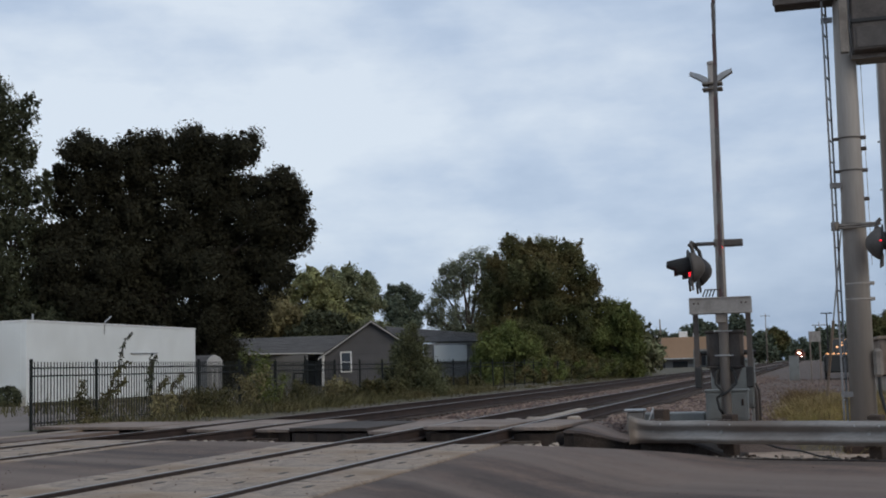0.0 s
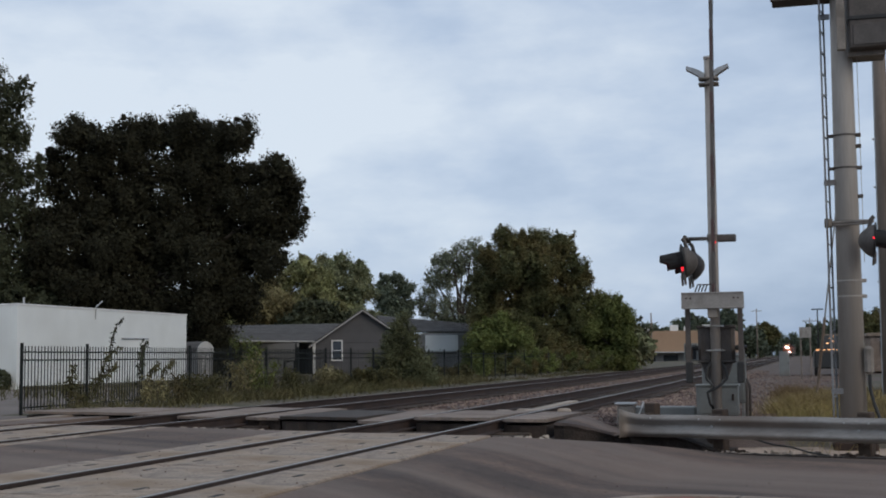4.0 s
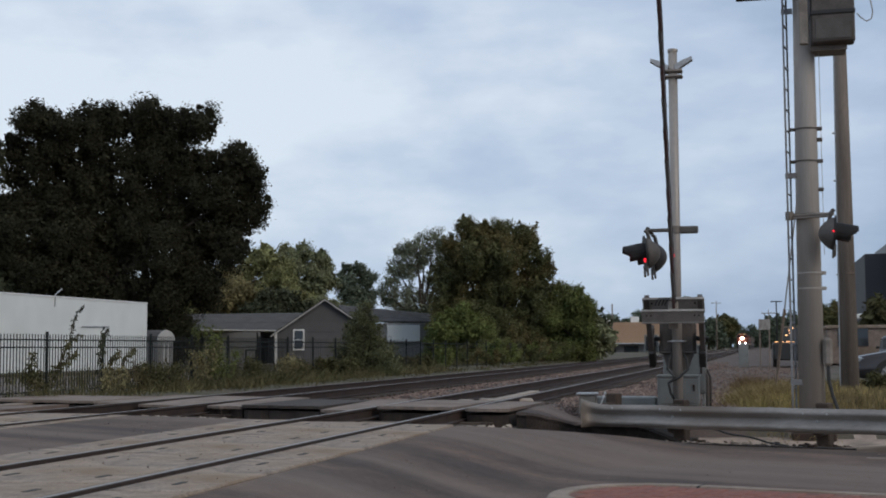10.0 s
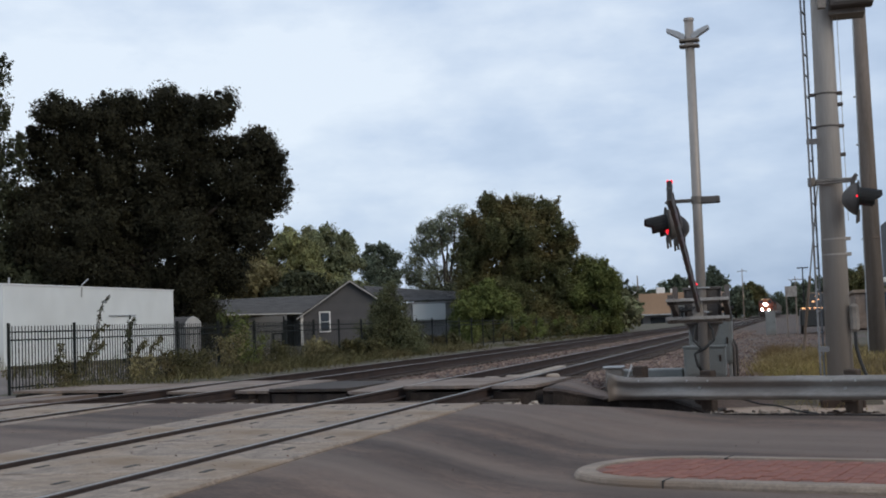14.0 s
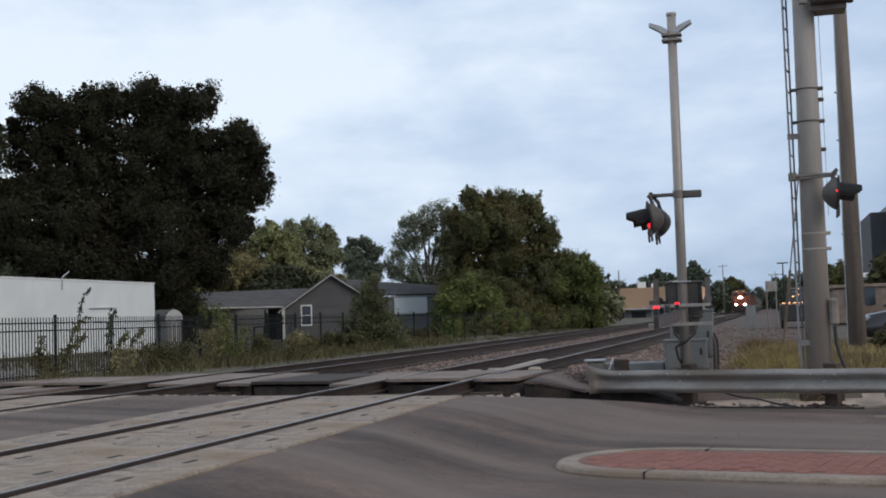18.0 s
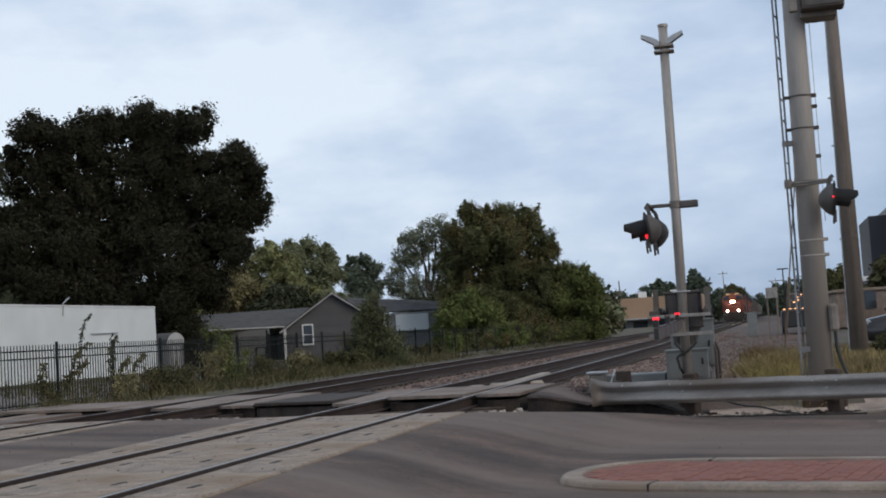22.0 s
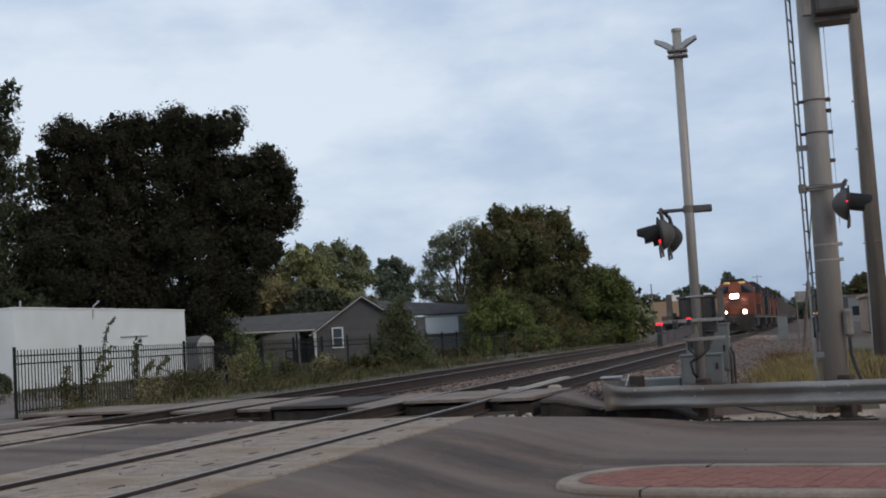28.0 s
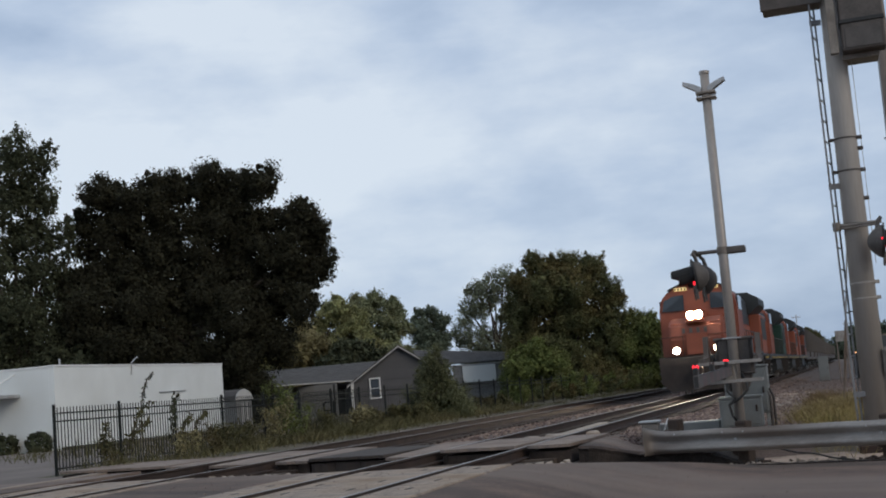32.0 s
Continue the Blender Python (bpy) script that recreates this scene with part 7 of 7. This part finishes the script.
for k, (x, y, r) in enumerate(((-29.55, 42.1, 0.42), (-31.05, 42.05, 0.42), (-32.6, 42.0, 0.42))):
    g = thing("clipped_shrub", pose(x, y, -0.25), "round clipped dark green shrub by the wall", "shrub", "clipped shrubs")
    v, f = leaves([(0, 0, 0.42, r, r, 0.42)], 2600, 0.06, np.random.default_rng(400 + k), 0.12, 0.75, 0)
    leaf_mesh("foliage", v, f, LEAF["deep"], g)
    bm = B()
    rod(bm, (0, 0, -0.1), (0, 0, 0.45), 0.04, 0.02, n=6)
    part("stem", bm, M["bark"], g)
g = thing("lot_shrub", pose(2.62, 29.5, -0.1), "low green shrub in the dry grass", "shrub")
v, f = leaves([(0, 0, 0.18, 0.28, 0.34, 0.2), (0.22, 0, 0.14, 0.2, 0.25, 0.15)], 1600, 0.035, np.random.default_rng(420), 0.12, 0.4)
leaf_mesh("foliage", v, f, LEAF["weed"], g)


# ---------------------------------------------------------------- the train
def bogie(parent, y, axles, half=0.755, r=0.52, gap=1.85, material="loco_black"):
    t = new("bogie")
    t.parent = parent
    t.matrix_basis = pose(0, y, 0)
    n = len(axles)
    for s in (-1, 1):
        bm = B()
        box(bm, (s * 1.02 - 0.08, -gap * (n - 1) / 2 - 0.75, 0.42), (s * 1.02 + 0.08, gap * (n - 1) / 2 + 0.75, 0.78), 0.04)
        for k in range(n):
            yy = gap * (k - (n - 1) / 2)
            box(bm, (s * 1.08 - 0.1, yy - 0.22, 0.32), (s * 1.08 + 0.1, yy + 0.22, 0.72), 0.04)
        part("side_frame", bm, M[material], t)
    for k in range(n):
        yy = gap * (k - (n - 1) / 2)
        for s in (-1, 1):
            bm = B()
            rod(bm, (s * half - 0.03, yy, r), (s * half + 0.09 * s, yy, r), r, n=24)
            part("wheel", bm, M["loco_silver"], t)
    return t


def locomotive():
    """Six-axle road engine; origin on the rails below its nose, which points to -y."""
    g = thing("locomotive", pose(T1, 560, 0), "orange and black diesel freight locomotive with lit headlights", "locomotive", "locomotives of the train")
    # underframe and platform
    bm = B()
    box(bm, (-1.5, 0.35, 1.18), (1.5, 22.0, 1.48), 0.03)
    part("platform", bm, M["loco_black"], g)
    bm = B()
    box(bm, (-1.51, 2.2, 1.27), (1.51, 21.9, 1.31))
    part("sill_stripe", bm, M["loco_yellow"], g, "yellow sill stripe")
    bm = B()
    box(bm, (-1.48, 0.33, 0.95), (1.48, 0.36, 1.46), 0.01)
    part("front_sill", bm, M["loco_grime"], g, "grimy brown front sill")
    # nose
    bm = B()
    prism(bm, [(0.55, 1.48), (0.48, 2.2), (0.62, 2.72), (0.95, 2.95), (2.2, 3.02), (2.2, 1.48)], 0, -1.05, 1.05)
    bmesh.ops.bevel(bm, geom=[e for e in bm.edges], offset=0.09, segments=2, affect="EDGES")
    part("nose", bm, M["orange"], g)
    bm = B()
    box(bm, (-0.40, 0.44, 1.52), (0.40, 0.50, 2.35), 0.02)
    part("nose_door", bm, M["orange"], g)
    # cab
    bm = B()
    prism(bm, [(-1.53, 1.48), (-1.53, 3.42), (-1.42, 3.84), (-1.12, 4.15), (-0.6, 4.35), (0.6, 4.35), (1.12, 4.15), (1.42, 3.84), (1.53, 3.42), (1.53, 1.48)], 1, 2.0, 4.7)
    for v in bm.verts:
        if v.co.y < 2.5 and v.co.z > 3.0:
            v.co.y += 0.18 * (v.co.z - 3.0)
    bmesh.ops.bevel(bm, geom=[e for e in bm.edges], offset=0.06, segments=2, affect="EDGES")
    part("cab", bm, M["orange"], g)
    bm = B()
    prism(bm, [(-1.14, 4.15), (-0.6, 4.36), (0.6, 4.36), (1.14, 4.15), (1.12, 4.21), (0.58, 4.43), (-0.58, 4.43), (-1.12, 4.21)], 1, 2.1, 4.75)
    part("cab_roof", bm, M["loco_black"], g)
    for s in (-1, 1):
        bm = B()
        vs = [(s * 0.52, 2.057, 3.32), (s * 1.40, 2.057, 3.32), (s * 1.32, 2.139, 3.77), (s * 0.95, 2.168, 3.93), (s * 0.52, 2.171, 3.95)]
        bm.faces.new([bm.verts.new(v) for v in vs])
        bmesh.ops.solidify(bm, geom=bm.faces[:], thickness=0.06)
        bmesh.ops.translate(bm, verts=bm.verts, vec=(0, -0.03, 0))
        part("windscreen", bm, M["window"], g, "dark windscreen pane")
        bm = B()
        box(bm, (s * 1.53 - 0.03, 2.6, 3.2), (s * 1.53 + 0.03, 4.3, 3.8), 0.02)
        part("cab_window", bm, M["window"], g)
        # number boards
        bm = B()
        box(bm, (s * 0.62 - 0.25, 2.12, 4.12), (s * 0.62 + 0.25, 2.34, 4.25), 0.01)
        nb = part("number_board", bm, M["number"], g, "lit yellow number board")
        for k in range(4):
            bm = B()
            box(bm, (s * 0.62 - 0.2 + 0.13 * k - 0.03, 2.10, 4.14), (s * 0.62 - 0.2 + 0.13 * k + 0.03, 2.12, 4.23))
            part("bar", bm, M["loco_black"], nb)
        # ditch lights
        dl = new("ditch_light")
        dl.parent = g
        dl.matrix_basis = pose(s * 0.78, 0.30, 1.72)
        bm = B()
        rod(bm, (0, 0.0, 0), (0, 0.2, 0), 0.17, n=16)
        part("housing", bm, M["loco_black"], dl)
        bm = B()
        rod(bm, (0, -0.02, 0), (0, 0.0, 0), 0.115, n=16)
        part("lens", bm, M["ditch"], dl, "lit white lens")
    # headlight in the nose top
    hl = new("headlight")
    hl.parent = g
    hl.matrix_basis = pose(0, 0.62, 3.05)
    bm = B()
    box(bm, (-0.34, 0.0, -0.3), (0.34, 1.6, 0.2), 0.04)
    # added shelf that keeps the lenses' light off the nose
    box(bm, (-0.36, -0.22, -0.30), (0.36, 0.02, -0.20), 0.02)
    part("housing", bm, M["orange"], hl)
    for s in (-1, 1):
        bm = B()
        rod(bm, (s * 0.15, -0.02, 0), (s * 0.15, 0.0, 0), 0.14, n=16)
        part("lens", bm, M["headlight"], hl, "lit white lens")
    # bars for the lettering on the nose
    for k in range(4):
        bm = B()
        box(bm, (-0.52 + 0.28 * k, 0.455, 2.36), (-0.40 + 0.28 * k, 0.475, 2.56), 0.004)
        part("bar", bm, M["hopper"], g, "faded lettering bar")
    # long hood
    bm = B()
    prism(bm, [(-0.92, 1.48), (-0.92, 4.05), (-0.7, 4.35), (0.7, 4.35), (0.92, 4.05), (0.92, 1.48)], 1, 4.7, 17.4)
    part("hood", bm, M["orange"], g)
    bm = B()
    prism(bm, [(-0.94, 3.35), (-0.94, 4.08), (-0.72, 4.4), (0.72, 4.4), (0.94, 4.08), (0.94, 3.35)], 1, 4.72, 17.3)
    part("hood_top", bm, M["loco_black"], g, "black upper hood")
    bm = B()
    box(bm, (-0.945, 4.72, 2.95), (0.945, 17.3, 3.33), 0.004)
    part("hood_stripe", bm, M["loco_black"], g, "black stripe")
    for k in range(12):
        for s in (-1, 1):
            bm = B()
            box(bm, (s * 0.95 - 0.02, 5.0 + 1.0 * k, 1.6), (s * 0.95 + 0.02, 5.9 + 1.0 * k, 2.85), 0.01)
            part("hood_door", bm, M["orange"], g)
    bm = B()
    box(bm, (-1.5, 17.4, 1.48), (1.5, 21.2, 3.5), 0.06)
    part("radiator_cabin", bm, M["orange"], g)
    bm = B()
    prism(bm, [(-1.05, 3.5), (-1.55, 3.95), (-1.55, 4.3), (-1.0, 4.62), (1.0, 4.62), (1.55, 4.3), (1.55, 3.95), (1.05, 3.5)], 1, 16.6, 21.3)
    part("radiator_wing", bm, M["loco_black"], g, "black flared radiator wing")
    for k in range(6):
        for s in (-1, 1):
            bm = B()
            box(bm, (s * 1.5 - 0.02, 17.6 + 0.6 * k, 2.2), (s * 1.5 + 0.02, 18.1 + 0.6 * k, 3.3), 0.01)
            part("grille", bm, M["loco_black"], g)
    for y, w, h in ((7.2, 0.55, 4.62), (9.8, 0.45, 4.75), (13.6, 0.6, 4.6)):
        bm = B()
        box(bm, (-w, y, 4.3), (w, y + 1.5, h), 0.05)
        part("roof_unit", bm, M["loco_black"], g)
    bm = B()
    for s in (-1, 1):
        box(bm, (s * 0.5 - 0.03, 3.0, 4.38), (s * 0.5 + 0.03, 3.6, 4.6), 0.02)
    part("horn", bm, M["loco_black"], g)
    # tank, bogies, pilot
    bm = B()
    prism(bm, [(-1.4, 1.18), (-1.4, 0.55), (-1.0, 0.25), (1.0, 0.25), (1.4, 0.55), (1.4, 1.18)], 1, 8.0, 14.2)
    part("fuel_tank", bm, M["loco_black"], g)
    bogie(g, 4.3, (0, 1, 2))
    bogie(g, 18.0, (0, 1, 2))
    bm = B()
    prism(bm, [(-1.45, 1.18), (1.45, 1.18), (1.45, 0.5), (1.1, 0.15), (-1.1, 0.15), (-1.45, 0.5)], 1, 0.22, 0.42)
    part("pilot_plow", bm, M["loco_grime"], g, "grimy dark plough")
    bm = B()
    box(bm, (-0.2, -0.35, 0.7), (0.2, 0.4, 1.05), 0.05)
    part("coupler", bm, M["rail"], g)
    for s in (-1, 1):
        bm = B()
        tube(bm, [(s * 1.36, 0.36, 1.4), (s * 1.36, 0.36, 2.25), (s * 0.5, 0.36, 2.25), (s * 0.5, 0.36, 1.4)], 0.016, 6)
        part("front_handrail", bm, M["loco_grime"], g)
        for k in range(9):
            bm = B()
            rod(bm, (s * 1.48, 5.2 + 1.5 * k, 1.45), (s * 1.48, 5.2 + 1.5 * k, 2.45), 0.02, n=6)
            part("stanchion", bm, M["loco_black"], g)
        bm = B()
        rod(bm, (s * 1.48, 5.0, 2.45), (s * 1.48, 17.3, 2.45), 0.02, n=6)
        part("side_handrail", bm, M["loco_black"], g)
        for k in range(4):
            bm = B()
            box(bm, (s * 1.35 - 0.18, 0.5, 0.3 + 0.28 * k), (s * 1.35 + 0.18, 0.75, 0.34 + 0.28 * k))
            part("step", bm, M["loco_silver"], g)
    return g


def hopper_car():
    """Covered hopper; origin on the rails below its leading end."""
    g = thing("hopper_car", pose(T1, 700, 0), "grey covered hopper wagon with ribbed sides", "freight wagon", "wagons of the train")
    bm = B()
    prism(bm, [(0.5, 1.3), (0.5, 4.3), (17.2, 4.3), (17.2, 1.3)], 0, -1.5, 1.5)
    for v in bm.verts:
        if v.co.z < 2:
            v.co.x *= 0.88
            v.co.y = 2.2 if v.co.y < 5 else 15.5
    part("body", bm, M["hopper"], g)
    bm = B()
    prism(bm, [(-1.5, 4.3), (-0.8, 4.62), (0.8, 4.62), (1.5, 4.3)], 1, 0.5, 17.2)
    part("roof", bm, M["hopper"], g)
    bm = B()
    box(bm, (-0.45, 1.0, 4.6), (0.45, 16.7, 4.75), 0.03)
    part("hatch_trough", bm, M["hopper"], g)
    for k in range(11):
        for s in (-1, 1):
            bm = B()
            box(bm, (s * 1.5 - 0.07, 1.2 + 1.5 * k, 1.9), (s * 1.5 + 0.07, 1.32 + 1.5 * k, 4.3), 0.01)
            part("rib", bm, M["hopper"], g)
    bm = B()
    box(bm, (-1.45, 0.2, 1.0), (1.45, 17.5, 1.3), 0.03)
    part("sill", bm, M["hopper"], g)
    for k in range(3):
        bm = B()
        prism(bm, [(-1.1, 1.3), (-0.4, 0.4), (0.4, 0.4), (1.1, 1.3)], 1, 4.2 + 3.4 * k, 6.4 + 3.4 * k)
        part("chute", bm, M["hopper"], g)
    bogie(g, 2.0, (0, 1), r=0.45, gap=1.75)
    bogie(g, 15.6, (0, 1), r=0.45, gap=1.75)
    return g


LEAD = locomotive()
ENGINES = [LEAD] + [copy_thing(LEAD, LEAD.matrix_basis.copy()) for _ in range(3)]
for o in ENGINES[1:]:
    o["label"] = "orange and black diesel freight locomotive trailing the leader"
    for c in o.children_recursive:
        if c.type == "MESH" and c.data.materials and c.data.materials[0] in (M["headlight"], M["ditch"], M["number"]):
            c.data = c.data.copy()
            c.data.materials[0] = M["window"]
            c["label"] = "unlit lens"
for c in ENGINES[1].children:
    if c.type == "MESH" and c.name.startswith(("hood", "radiator_cabin")) and c.data.materials[0] is M["orange"] and not c.name.startswith("hood_door"):
        c.data = c.data.copy()
        c.data.materials[0] = M["loco_green"]
CAR = hopper_car()
WAGONS = [CAR] + [copy_thing(CAR, CAR.matrix_basis.copy()) for _ in range(15)]
NOSE = [(0.0, 512.0), (4.0, 447.0), (8.0, 386.0), (12.0, 329.0), (16.0, 272.0), (20.0, 216.0), (24.0, 161.0), (28.0, 105.5), (30.0, 77.4), (32.0, 48.8)]


def on_track(y0, length):
    """Pose of a vehicle whose leading end is at y0 on the near track."""
    y1 = y0 + length
    p, q = Vector((T1 + track_dx(y0), y0, track_z(y0))), Vector((T1 + track_dx(y1), y1, track_z(y1)))
    d = q - p
    return pose(p.x, p.y, p.z, math.degrees(math.atan2(d.z, d.y)), 0, -math.degrees(math.atan2(d.x, d.y)))


def motions():
    back = 0.0
    for o, length in [(e, 22.3) for e in ENGINES] + [(w, 17.7) for w in WAGONS]:
        walk(o, [(t, on_track(y + back, length)) for t, y in NOSE])
        back += length + 0.3
    angle = [(0, 0), (7.2, 0), (7.4, 2.5), (7.7, 8), (8.0, 13), (8.4, 17), (8.7, 20.5), (9.0, 25), (9.3, 29.5), (9.6, 35), (10.0, 42), (10.5, 49.5), (11.0, 55.7), (11.5, 60.3), (12.0, 64.4), (12.5, 68.1), (13.0, 71.6), (13.5, 74.9), (14.5, 80.6), (15.5, 85.4), (16.0, 87.8), (16.5, 89.6), (17.0, 90.8), (18.0, 90.8), (32.0, 90.8)]
    walk(GATE, [(t, pose(MX, MY - 0.15, 1.02, a)) for t, a in angle])


motions()
